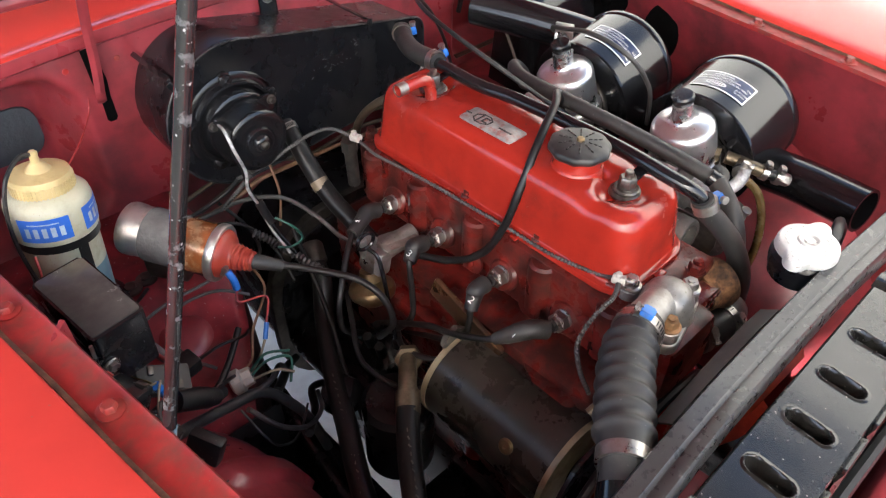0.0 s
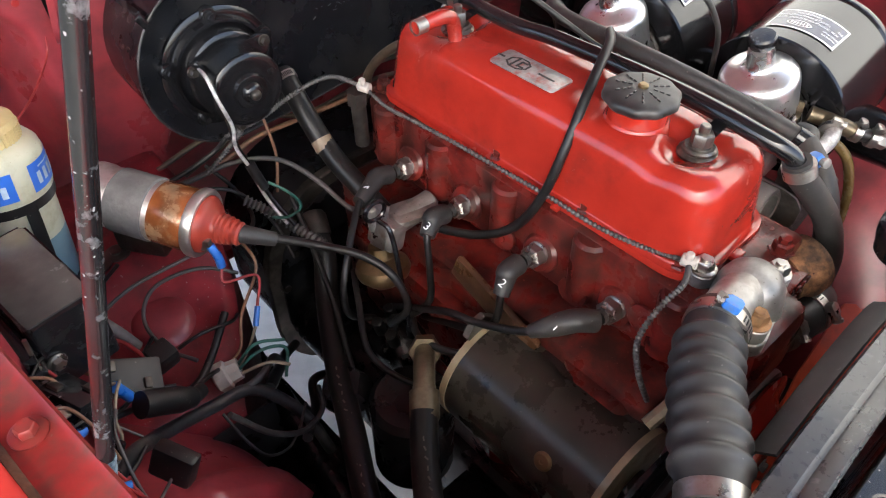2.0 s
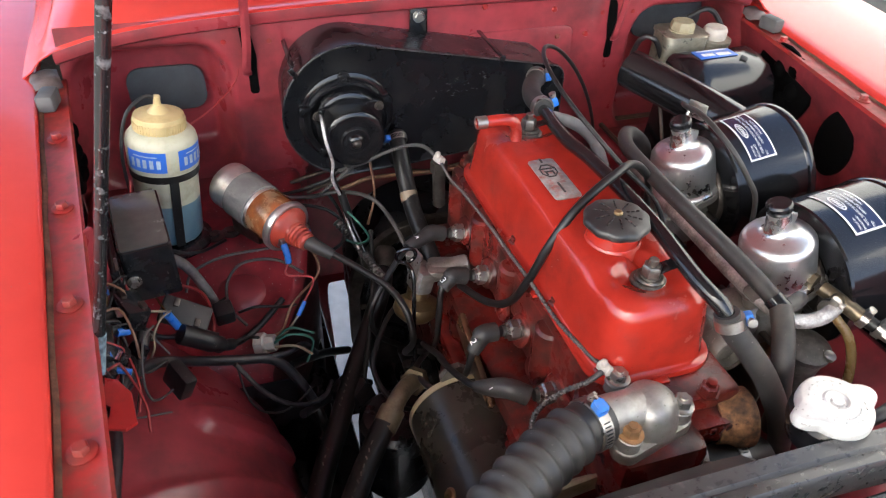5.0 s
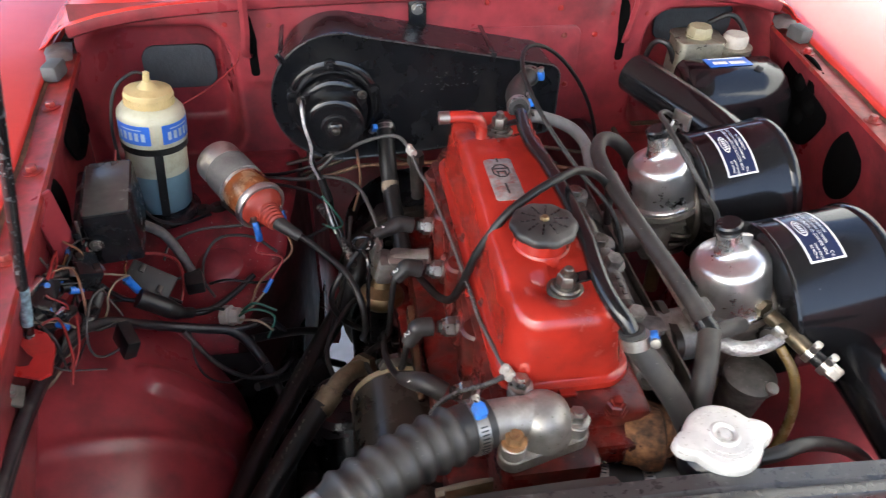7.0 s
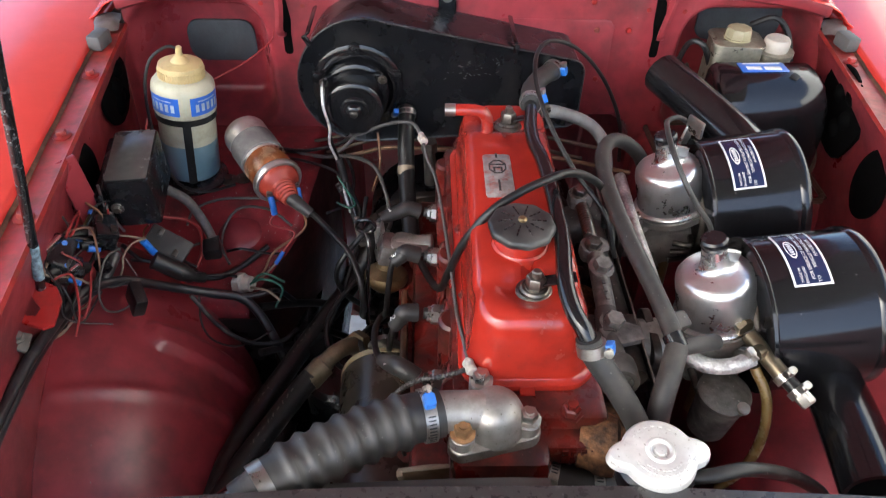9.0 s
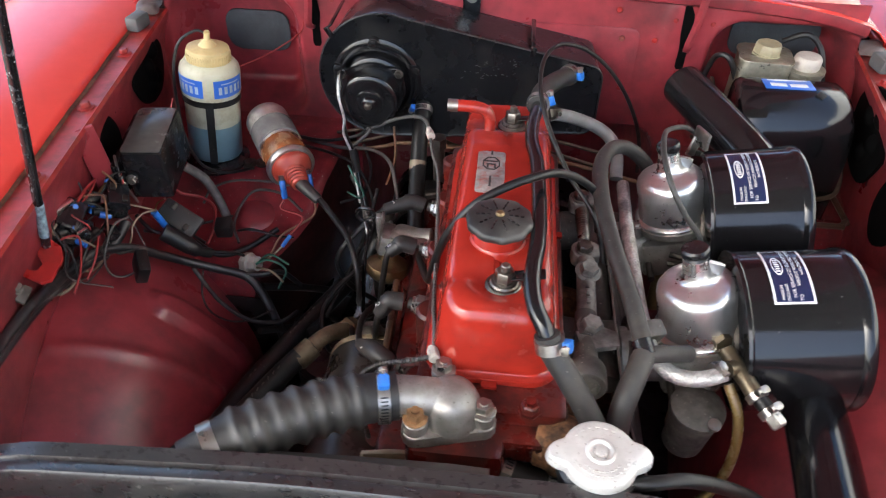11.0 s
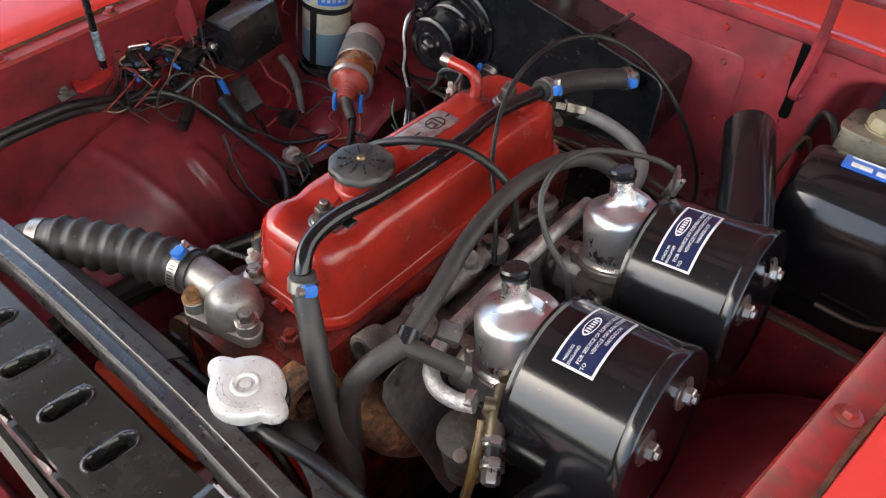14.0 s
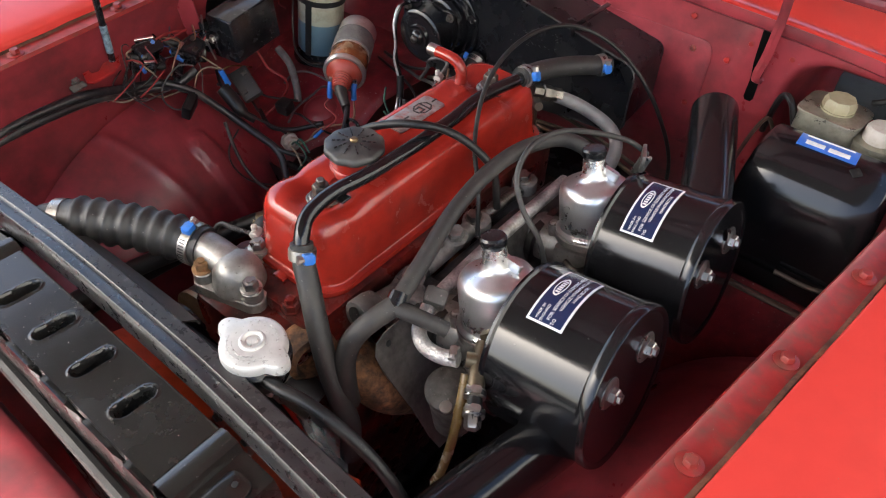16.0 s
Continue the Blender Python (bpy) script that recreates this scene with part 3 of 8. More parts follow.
for end, k in ((0, 0), (len(rows), -1)):
    s = -1 if k == 0 else 1
    edge = rows[k]
    for dx, z0, z1 in ((0.016, 0.898, 0.922), (0.030, 0.884, 0.904), (0.050, 0.872, 0.882), (0.080, 0.862, 0.866)):
        rows.insert(0 if k == 0 else len(rows), [V(p.x + s * dx, p.y, z0 + (z1 - z0) * (p.y - 0.36) / 0.30) for p in edge])
grid_sheet(bm, rows, 0.0015)
scuttle = solo("scuttle_panel", bm, paint_bright, "glossy bright red scuttle panel below the windscreen", "scuttle panel", "structure", sharp=50)
bm = N()
rows = []
for k in range(25):
    x = -0.510 + 0.970 * k / 24
    bend = (-0.012 * ((x + 0.025) / 0.5) ** 2 - 0.010 * ((x + 0.025) / 0.485) ** 8) * 1.6
    rows.append([V(x, y, z + bend) for y, z in ((0.3722, 0.922), (0.367, 0.9235), (0.3615, 0.927), (0.3595, 0.933), (0.3605, 0.9400))])
grid_sheet(bm, rows, 0.0015)
part("front_lip", bm, paint_bay, scuttle, "dull red rolled lip")
grey_sealant = mat("smeared_grey_sealant", (0.12, 0.095, 0.09), 0.5, var=0.3, scale=90, dirt=(0.07, 0.05, 0.045), dirt_amount=0.4, dirt_scale=45, bump=0.4)
for x, y, turn in ((-0.527, 0.358, 14), (0.476, 0.366, -14)):
    bm = N()
    rows = []
    for i in range(9):
        u = i / 4 - 1
        rows.append([V(x, y, 0.8775) + Matrix.Rotation(radians(turn), 3, "Z") @ V(0.017 * u, 0.026 * (j / 4 - 1), 0.0085 * max(0, 1 - u * u) ** 0.5 * max(0, 1 - (j / 4 - 1) ** 2) ** 0.5 + 0.0014 * math.sin(7 * i + 5 * j) - 0.004) for j in range(9)])
    grid_sheet(bm, rows)
    part("corner_sealant", bm, grey_sealant, scuttle, "smeared grey sealant in the corner")
bm = N()
prism(bm, round_rect(0.12, 0.05, 0.015), pose(0.092, 0.412, 0.9495, 11), 0.004, 0.0015)
vent = part("vent_frame", bm, chrome, scuttle, "bright chrome air intake frame")
for k in range(7):
    bm = N()
    box(bm, (0.047 + 0.015 * k, 0.4122, 0.9542), (0.006, 0.036, 0.002), (11, 0, 0))
    part("vent_bar", bm, black_print, vent)

# shelf beside the engine on the left, stepping down towards the wheel arch
bm = N()
rows = []
for y, z, xi in ((0.372, 0.705, -0.243), (0.30, 0.705, -0.246), (0.25, 0.704, -0.250), (0.225, 0.70, -0.254), (0.205, 0.688, -0.258), (0.185, 0.668, -0.264), (0.15, 0.656, -0.280), (0.11, 0.646, -0.303), (0.085, 0.636, -0.317), (0.075, 0.620, -0.325), (0.070, 0.58, -0.330)):
    rows.append([V(-0.52, y, z), V(-0.46, y, z), V(-0.40, y, z), V(-0.35, y, z), V(xi - 0.014, y, z), V(xi - 0.004, y, z - 0.003), V(xi, y, z - 0.012)])
grid_sheet(bm, rows)
shelf = solo("shelf", bm, grimy_shelf, "dirty dark red shelf beside the engine", "shelf", "structure", sharp=60)
# grimy red side wall, with the shadow of the pit put into its colour
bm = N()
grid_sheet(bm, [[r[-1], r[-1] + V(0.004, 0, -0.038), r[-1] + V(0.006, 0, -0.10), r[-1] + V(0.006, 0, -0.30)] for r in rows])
part("side_wall", bm, mat("shade_dark_grimy_red", (0.055, 0.008, 0.008), 0.5, var=0.5, scale=50, dirt=(0.014, 0.010, 0.008), dirt_amount=0.7, dirt_scale=20, bump=0.4, spec=0.3), shelf, "grimy red side wall of the shelf, darkened for the pit's shade")
bm = N()
grid_sheet(bm, [[V(x, 0.068, 0.60), V(x, 0.062, 0.45), V(x, 0.06, 0.28)] for x in (-0.50, -0.42, -0.36, -0.30)], 0.002)
part("splash_sheet", bm, black_satin, shelf, "black splash sheet below the shelf")
bm = N()
lathe(bm, (-0.346, 0.172, 0.657), (0, -0.25, 1), [(0.034, 0), (0.031, 0.005), (0.022, 0.010), (0.010, 0.013), (0, 0.0135)], 24)
part("pressing", bm, paint_bay, shelf, "domed red pressing")
for x, y in ((-0.347, 0.236), (-0.367, 0.232)):
    bm = N()
    lathe(bm, (x, y, 0.7035), (0, 0, 1), [(0.012, 0), (0.012, 0.002), (0.006, 0.003), (0.006, 0.006), (0, 0.006)], 18)
    part("washer", bm, steel_dark, shelf)
# same shelf under the pedal box
bm = N()
rows = []
for y, z in ((0.372, 0.70), (0.25, 0.70), (0.215, 0.695), (0.205, 0.66), (0.20, 0.35)):
    rows.append([V(0.49, y, z), V(0.35, y, z), V(0.245, y, z), V(0.235, y, z - 0.01), V(0.235, y, 0.3)])
grid_sheet(bm, rows)
solo("shelf", bm, grimy_shelf, "dark red shelf below the pedal box", "shelf", "structure", sharp=60)

# open bonnet, hinged at the scuttle
BON = pose(-0.02, 0.405, 0.962, -56)


def bonnet_point(u, w, z=0.0):
    """u across, w forwards along the panel."""
    return BON @ V(u, -w, z)


bm = N()
rows = []
for k in range(19):
    u = -0.47 + 0.94 * k / 18
    row = []
    for j in range(13):
        w = 1.05 * j / 12
        half = 1 - 0.16 * w / 1.05
        row.append(bonnet_point(u * half, w, 0.03 * (1 - (u / 0.47) ** 2) + 0.02 * math.sin(math.pi * j / 12)))
    rows.append(row)
grid_sheet(bm, rows, 0.0015)
bonnet = thing("bonnet", (-0.02, 0.405, 0.962), "open red bonnet held up by a rod", "bonnet")
part("outer_panel", bm, paint_bright, bonnet, sharp=60)
bm = N()
grid_sheet(bm, [[bonnet_point(u * (1 - 0.16 * w / 1.05), w, 0.026 * (1 - (u / 0.47) ** 2) + 0.02 * math.sin(math.pi * w / 1.05) - 0.004) for w in [1.04 * j / 12 for j in range(13)]] for u in [-0.465 + 0.93 * k / 18 for k in range(19)]])
part("inner_skin", bm, paint_bay, bonnet, "dull dark red inner skin", sharp=60)
for name, pts in (("rear_rib", [(-0.44, 0.03), (0.44, 0.03)]), ("front_rib", [(-0.37, 1.0), (0.37, 1.0)]), ("side_rib", [(-0.45, 0.03), (-0.38, 1.0)]), ("side_rib", [(0.45, 0.03), (0.38, 1.0)]), ("cross_rib", [(-0.42, 0.06), (0.36, 0.98)]), ("cross_rib", [(0.42, 0.06), (-0.36, 0.98)])):
    bm = N()
    a, b = (bonnet_point(*p, -0.006) for p in pts)
    box(bm, (a + b) / 2, ((b - a).length, 0.06, 0.014), [math.degrees(e) for e in ((b - a).normalized().to_track_quat("X", "Z")).to_euler()], 0.006)
    part(name, bm, paint_bay, bonnet)
for x in (-0.291, 0.237):
    bm = N()
    pts = [(x + 0.004, 0.30, 1.05), (x + 0.003, 0.345, 0.965), (x, 0.357, 0.90), (x - 0.004, 0.360, 0.868), (x - 0.002, 0.367, 0.857), (x + 0.004, 0.372, 0.868), (x + 0.004, 0.373, 0.90)]
    rows = []
    path = smooth_path([Vector(p) for p in pts], 5)
    rows = [[p + V(-0.0042, 0, 0), p + V(0.0, -0.0015, 0), p + V(0.0042, 0, 0)] for p in path]
    grid_sheet(bm, rows, 0.004)
    part("hinge_arm", bm, paint_bay, bonnet, "red painted curved steel hinge arm")

# prop rod
bm = N()
a, b = V(-0.4585, -0.0855, 0.808), V(-0.2145, -0.157, 1.742)
tube(bm, [a, a.lerp(b, 0.3), a.lerp(b, 0.6), b], 0.0044, 10, 4)
prop = thing("bonnet_prop", a, "thin chipped black steel prop rod holding the bonnet", "prop rod")
part("rod", bm, prop_paint, prop)
bm = N()
tube(bm, [a.lerp(b, 0.016), a.lerp(b, 0.062)], 0.0049, 10, 2)
part("band", bm, mat("flaked_pale_blue_paint", (0.3, 0.45, 0.52), 0.5, dirt=(0.014, 0.014, 0.016), dirt_amount=0.62, dirt_scale=150), prop, "flaked pale blue band")
bm = N()
prism(bm, [(-0.490, -0.118), (-0.437, -0.136), (-0.429, -0.131), (-0.434, -0.100), (-0.445, -0.083), (-0.466, -0.072), (-0.484, -0.066), (-0.473, -0.083), (-0.458, -0.102), (-0.448, -0.111), (-0.449, -0.121), (-0.458, -0.121), (-0.469, -0.110), (-0.479, -0.097)], pose(0, 0, 0.8045), 0.003, 0.0006)
part("hook_bracket", bm, mat("bracket_red_paint", (0.36, 0.022, 0.020), 0.32, var=0.12, scale=60, dirt=(0.1, 0.03, 0.025), dirt_amount=0.25, dirt_scale=30), prop, "red hooked bracket on the inner wing")

# front crossbar above the radiator
bm = N()
prof = [(-0.3045, 0.812), (-0.3045, 0.829), (-0.306, 0.8315), (-0.318, 0.8325), (-0.3195, 0.8315), (-0.3215, 0.8315), (-0.323, 0.833), (-0.331, 0.8345), (-0.3325, 0.8330), (-0.3335, 0.828), (-0.334, 0.811), (-0.333, 0.803)]
rows = []
for k in range(41):
    x = -0.47 + 0.90 * k / 40
    bow = -0.012 * ((x + 0.05) / 0.3) ** 2
    rows.append([V(x, y + bow, z - 0.02 * max(0, abs(x + 0.03) - 0.30) / 0.1 + 0.0008 * math.sin(31 * x)) for y, z in prof])
grid_sheet(bm, rows, 0.002)
bar = thing("front_crossbar", (-0.03, -0.32, 0.80), "worn black steel crossbar above the radiator", "crossbar")
part("channel", bm, black_worn, bar)
bm = N()
rows = []
for k in range(31):
    x = -0.168 + 0.166 * k / 30
    bow = -0.012 * ((x + 0.05) / 0.3) ** 2
    rows.append([V(x, -0.302 + bow, 0.822), V(x, -0.288 + bow - 0.006 * (abs(x + 0.03) / 0.3), 0.812), V(x, -0.286 + bow - 0.006 * (abs(x + 0.03) / 0.3), 0.806)])
grid_sheet(bm, rows, 0.002)
part("rubber_strip", bm, rubber_grey, bar, "grey rubber sealing strip")

# radiator top panel with pressed slots
panel = thing("radiator", (-0.06, -0.37, 0.34), "black radiator under a pressed steel panel with oval slots", "radiator")
bm = N()
SLOTS = (-0.148, -0.088, -0.029, 0.030)
rows = []
for j in range(57):
    y = -0.343 - 0.062 * j / 56
    row = []
    for k in range(251):
        x = -0.20 + 0.30 * k / 250
        z = 0.812
        z -= 0.006 if j == 0 else (0.0015 if j == 1 else 0)
        if j == 56:
            z -= 0.006
        for sx in SLOTS:
            dy = max(0.0, abs(y + 0.373) - 0.0115)
            d = math.hypot(x - sx - 0.06 * (y + 0.373), dy)
            if d < 0.0068:
                z -= 0.013 * min(1, (0.0068 - d) / 0.0025)
            elif d < 0.0095:
                z += 0.0012 * (1 - abs(d - 0.0081) / 0.00135)
        row.append(V(x, y, z))
    rows.append(row)
grid_sheet(bm, rows)
part("slotted_top", bm, black_panel, panel, sharp=60)
bm = N()
rows = []
for k in range(61):
    x = -0.26 + 0.42 * k / 60
    notch = 0.006 if min(abs(x - sx - 0.03) for sx in (-0.148, -0.088, -0.029, 0.030, -0.208)) < 0.005 else 0
    rows.append([V(x, -0.4045, 0.8075 - notch), V(x, -0.409 + notch * 0.4, 0.809 - notch), V(x, -0.4095, 0.803 - notch), V(x, -0.4105, 0.775), V(x, -0.411, 0.70)])
grid_sheet(bm, rows, 0.0015)
part("front_lip", bm, black_panel, panel, "folded front lip with notches")
for x0, x1, s in ((0.10, 0.165, 1), (-0.20, -0.265, -1)):
    bm = N()
    rows = [[V(x, y, z) for y in (-0.343, -0.36, -0.385, -0.404)] for x, z in ((x0, 0.8115), (x0 + s * 0.008, 0.816), (x0 + s * 0.022, 0.814), (x0 + s * 0.026, 0.806), (x0 + s * 0.06, 0.803), (x0 + s * 0.065, 0.79), (x0 + s * 0.066, 0.70))]
    grid_sheet(bm, rows, 0.0015)
    prism(bm, round_rect(0.026, 0.036, 0.008), pose(x0 + s * 0.043, -0.374, 0.8035), 0.003, 0.0015)
    part("end_pad", bm, black_panel, panel, "raised panel end with a rounded pad")
    for k in (-1, 1):
        bm = N()
        lathe(bm, (x0 + s * 0.043, -0.374 + 0.009 * k, 0.8065), (0, 0, 1), [(0.0028, 0), (0.0024, 0.001), (0, 0.001)], 10)
        part("rivet", bm, black_print, panel)
bm = N()
box(bm, (-0.05, -0.373, 0.57), (0.40, 0.055, 0.46), (0, 0, 0), 0.004)
part("core", bm, black_satin, panel, "black radiator core")

# front cross panel of the body, ahead of the radiator
bm = N()
rows = []
for k in range(15):
    x = -0.48 + 0.93 * k / 14
    rows.append([V(x, -0.428, 0.50), V(x, -0.43, 0.665), V(x, -0.436, 0.682), V(x, -0.46, 0.69), V(x, -0.60, 0.70), V(x, -0.78, 0.66), V(x, -0.82, 0.55), V(x, -0.82, 0.2)])
grid_sheet(bm, rows, 0.002)
solo("front_panel", bm, paint_bay, "dark red front body panel ahead of the radiator", "front panel", "structure", sharp=60)
bm = N()
tube(bm, [(x, -0.417 - 0.004 * math.sin(6 * x), 0.752) for x in (-0.30, -0.2, -0.1, 0.0, 0.1, 0.2)], 0.006, 8, 5)
solo("seal_strip", bm, rubber, "black rubber sealing strip ahead of the radiator", "rubber strip")

# crossmember and steering shaft low in the bay
bm = N()
box(bm, (-0.02, -0.10, 0.33), (0.62, 0.16, 0.10), (0, 0, 0), 0.02)
solo("crossmember", bm, black_satin, "black steel front crossmember under the engine", "crossmember", "structure")
bm = N()
tube(bm, [(-0.30, -0.28, 0.42), (-0.285, -0.05, 0.47), (-0.272, 0.12, 0.50), (-0.26, 0.37, 0.54)], 0.016, 12, 4)
solo("steering_shaft", bm, black_satin, "grimy black steering shaft low beside the engine", "steering shaft")
for x, w in ((-0.265, 0.075), (0.205, 0.17)):
    bm = N()
    box(bm, (x, 0.02, 0.40), (w, 0.80, 0.07), (-4, 0, 0), 0.008)
    solo("chassis_rail", bm, black_satin, "grimy black chassis rail beside the engine", "chassis rail", "structure")

# gearbox bell housing, added to fill the pit's dark back with black, and starter
bm = N()
prism(bm, round_rect(0.34, 0.30, 0.11, 8), axis_matrix((-0.015, 0.385, 0.50), (0, -1, 0)), 0.14, 0.012)
bell = thing("bell_housing", (-0.015, 0.315, 0.35), "black gearbox bell housing added as dark filling behind the engine", "bell housing")
part("casing", bm, black_satin, bell)
bm = N()
prism(bm, round_rect(0.37, 0.33, 0.12, 8), axis_matrix((-0.015, 0.262, 0.50), (0, -1, 0)), 0.012, 0.003)
part("flange", bm, steel_dark, bell, "oily mounting flange")
for k in range(9):
    a = radians(10 + 20 * k)
    bm = N()
    hexhead(bm, (-0.015 + 0.168 * math.cos(a), 0.250, 0.50 + 0.148 * math.sin(a)), (0, -1, 0), 0.006, 0.005, 1.3)
    part("bolt", bm, steel_dark, bell)
starter = thing("starter_motor", (-0.150, 0.10, 0.43), "grimy black starter motor low beside the block", "starter motor")
bm = N()
lathe(bm, (-0.150, 0.035, 0.455), (0, 1, 0), [(0.030, 0), (0.036, 0.006), (0.036, 0.195), (0.030, 0.20), (0.030, 0.215)], 32)
part("body", bm, black_satin, starter)
bm = N()
lathe(bm, (-0.150, 0.030, 0.455), (0, 1, 0), [(0.012, 0), (0.034, 0.001), (0.034, 0.006)], 28)
part("end_cap", bm, steel_dark, starter, "oily steel end cap")

# perforated strap and a bleed pipe on the bare right wing
bm = N()
prism(bm, round_rect(0.082, 0.012, 0.005), axis_matrix((0.445, -0.022, 0.808), (-1, 0.14, -0.05)) @ pose(0, 0, 0, 0, 0, 4), 0.0016, 0.0004)
strap = solo("metal_strap", bm, zinc, "plain dull plated strap on the inner wing", "strap")
for k in (-1, 1):
    bm = N()
    lathe(bm, axis_matrix((0.445, -0.022, 0.808), (-1, 0.14, -0.05)) @ pose(0, 0, 0, 0, 0, 4) @ V(0.034 * k, 0, 0.0018), (-1, 0.14, -0.05), [(0.003, 0), (0.0028, 0.0003), (0, 0.0003)], 12)
    part("hole", bm, black_print, strap)
bm = N()
tube(bm, [(0.405, -0.150, 0.812), (0.408, -0.162, 0.808), (0.408, -0.20, 0.802), (0.40, -0.26, 0.783), (0.385, -0.33, 0.75)], 0.0035, 8, 6)
solo("wing_pipe", bm, brown_pipe, "thin dark pipe along the inner wing", "pipe")

bm = N()
box(bm, (-0.012, 0.02, 0.30), (0.225, 0.44, 0.20), (0, 0, 0), 0.02)
solo("oil_sump", bm, black_satin, "black steel oil sump under the engine", "oil sump")

# ---- engine ----
engine = thing("engine", (0, 0, 0.40), "grimy dark red painted four-cylinder engine", "engine")
bm = N()
box(bm, (-0.015, 0.0, 0.54), (0.19, 0.42, 0.30), (0, 0, 0), 0.012)
part("block", bm, block_red, engine)
for y in (-0.14, -0.055, 0.04, 0.125):
    bm = N()
    cyl(bm, (-0.095, y, 0.43), (-0.095, y, 0.68), 0.022, 16)
    part("cylinder_boss", bm, block_red, engine)
bm = N()
box(bm, (-0.118, 0.0, 0.60), (0.02, 0.30, 0.10), (0, 0, 0), 0.006)
part("side_cover", bm, block_red, engine)
bm = N()
box(bm, (-0.105, -0.165, 0.655), (0.05, 0.06, 0.05), (0, 0, 0), 0.01)
part("front_boss", bm, block_red, engine)
bm = N()
box(bm, (-0.004, -0.012, 0.745), (0.135, 0.412, 0.080), (0, 0, 0), 0.007)
part("cylinder_head", bm, block_red, engine)
for y in (-0.185, -0.10, -0.005, 0.085, 0.165):
    bm = N()
    cyl(bm, (-0.066, y, 0.715), (-0.066, y, 0.782), 0.016, 14, 0.003)
    part("stud_boss", bm, block_red, engine)
for y in (-0.14, -0.055, 0.04, 0.123):
    bm = N()
    cyl(bm, (-0.058, y, 0.732), (-0.078, y, 0.738), 0.019, 18, 0.003)
    part("plug_boss", bm, block_red, engine)
bm = N()
box(bm, (-0.03, -0.226, 0.735), (0.085, 0.06, 0.075), (0, 0, 0), 0.012)
box(bm, (0.030, -0.222, 0.755), (0.06, 0.03, 0.03), (0, 0, 0), 0.006)
part("water_outlet", bm, block_red, engine)
bm = N()
lathe(bm, (0.040, -0.218, 0.752), (1, -0.22, 0.05), [(0.022, 0), (0.0235, 0.012), (0.0265, 0.016), (0.0275, 0.021), (0.0265, 0.031), (0.021, 0.034), (0.0185, 0.031), (0.017, 0.020), (0, 0.018)], 30)
part("corroded_boss", bm, rust, engine, "rusty corroded boss")
for k in range(2):
    for j in range(5):
        bm = N()
        box(bm, (0.024 + 0.008 * j, -0.2375, 0.764 - 0.011 * k), (0.005, 0.002, 0.007), (0, 0, 0), 0.0006)
        part("cast_mark", bm, block_red, engine)
for x, y in ((-0.052, 0.19), (-0.056, 0.02), (-0.055, -0.08), (0.03, -0.212), (-0.052, -0.17)):
    bm = N()
    lathe(bm, (x, y, 0.784), (0, 0, 1), [(0.0105, 0), (0.0105, 0.002), (0.008, 0.002), (0.008, 0.009), (0.0065, 0.0105), (0.005, 0.0105), (0.005, 0.015), (0, 0.016)], 6)
    part("head_nut", bm, block_red, engine)
bm = N()
cyl(bm, (-0.088, 0.185, 0.735), (-0.090, 0.185, 0.79), 0.008, 12, 0.001)
cyl(bm, (-0.090, 0.185, 0.785), (-0.090, 0.185, 0.80), 0.0105, 6)
part("sender", bm, steel_dark, engine, "oily metal sender")
for x, y, z, t in ((-0.076, -0.098, 0.722, 0), (-0.076, -0.012, 0.728, 0), (-0.076, -0.168, 0.745, 0)):
    bm = N()
    prism(bm, round_rect(0.030, 0.022, 0.010), axis_matrix((x, y, z), (-1, 0, 0.25)), 0.003, 0.001)
    lathe(bm, (x - 0.003, y, z), (-1, 0, 0.25), [(0.0045, 0), (0.004, 0.0012), (0, 0.0014)], 12)
    part("core_plate", bm, block_red, engine)
bm = N()
box(bm, (-0.118, -0.045, 0.69), (0.008, 0.11, 0.028), (18, 0, 0), 0.003)
part("side_bracket", bm, mat("oil_brown_bracket", (0.07, 0.032, 0.014), 0.3, var=0.5, dirt=GRIME, dirt_amount=0.4, dirt_scale=30, bump=0.4), engine, "oily brown bracket on the block")

# rocker cover
CX = -0.004


def cover_ring(hw, hl, r, n=10):
    return [(CX + a, b) for a, b in round_rect(2 * hw, 2 * hl, r, n)]


bm = N()
levels = [(0.061, 0.190, 0.030, 0.7865), (0.0615, 0.1905, 0.030, 0.790), (0.0605, 0.1895, 0.030, 0.7925), (0.0555, 0.1845, 0.027, 0.7935), (0.0540, 0.183, 0.026, 0.796), (0.0525, 0.1815, 0.026, 0.815), (0.0505, 0.1795, 0.026, 0.835), (0.0488, 0.178, 0.026, 0.848), (0.0465, 0.1755, 0.025, 0.8555), (0.0425, 0.1715, 0.022, 0.8600), (0.037, 0.166, 0.019, 0.8622), (0.030, 0.159, 0.016, 0.8628), (0.022, 0.151, 0.012, 0.863), (0.014, 0.143, 0.008, 0.863), (0.006, 0.135, 0.004, 0.863)]
rings = []
for hw, hl, r, z in levels:
    ring = []
    pts = cover_ring(hw, hl, r)
    for i, p in enumerate(pts):
        q = pts[(i + 1) % len(pts)]
        n = {10: 8, 21: 40, 32: 8, 43: 40}.get(i, 1)
        for k in range(n):
            ring.append((p[0] + (q[0] - p[0]) * k / n, p[1] + (q[1] - p[1]) * k / n, z))
    rings.append(ring)


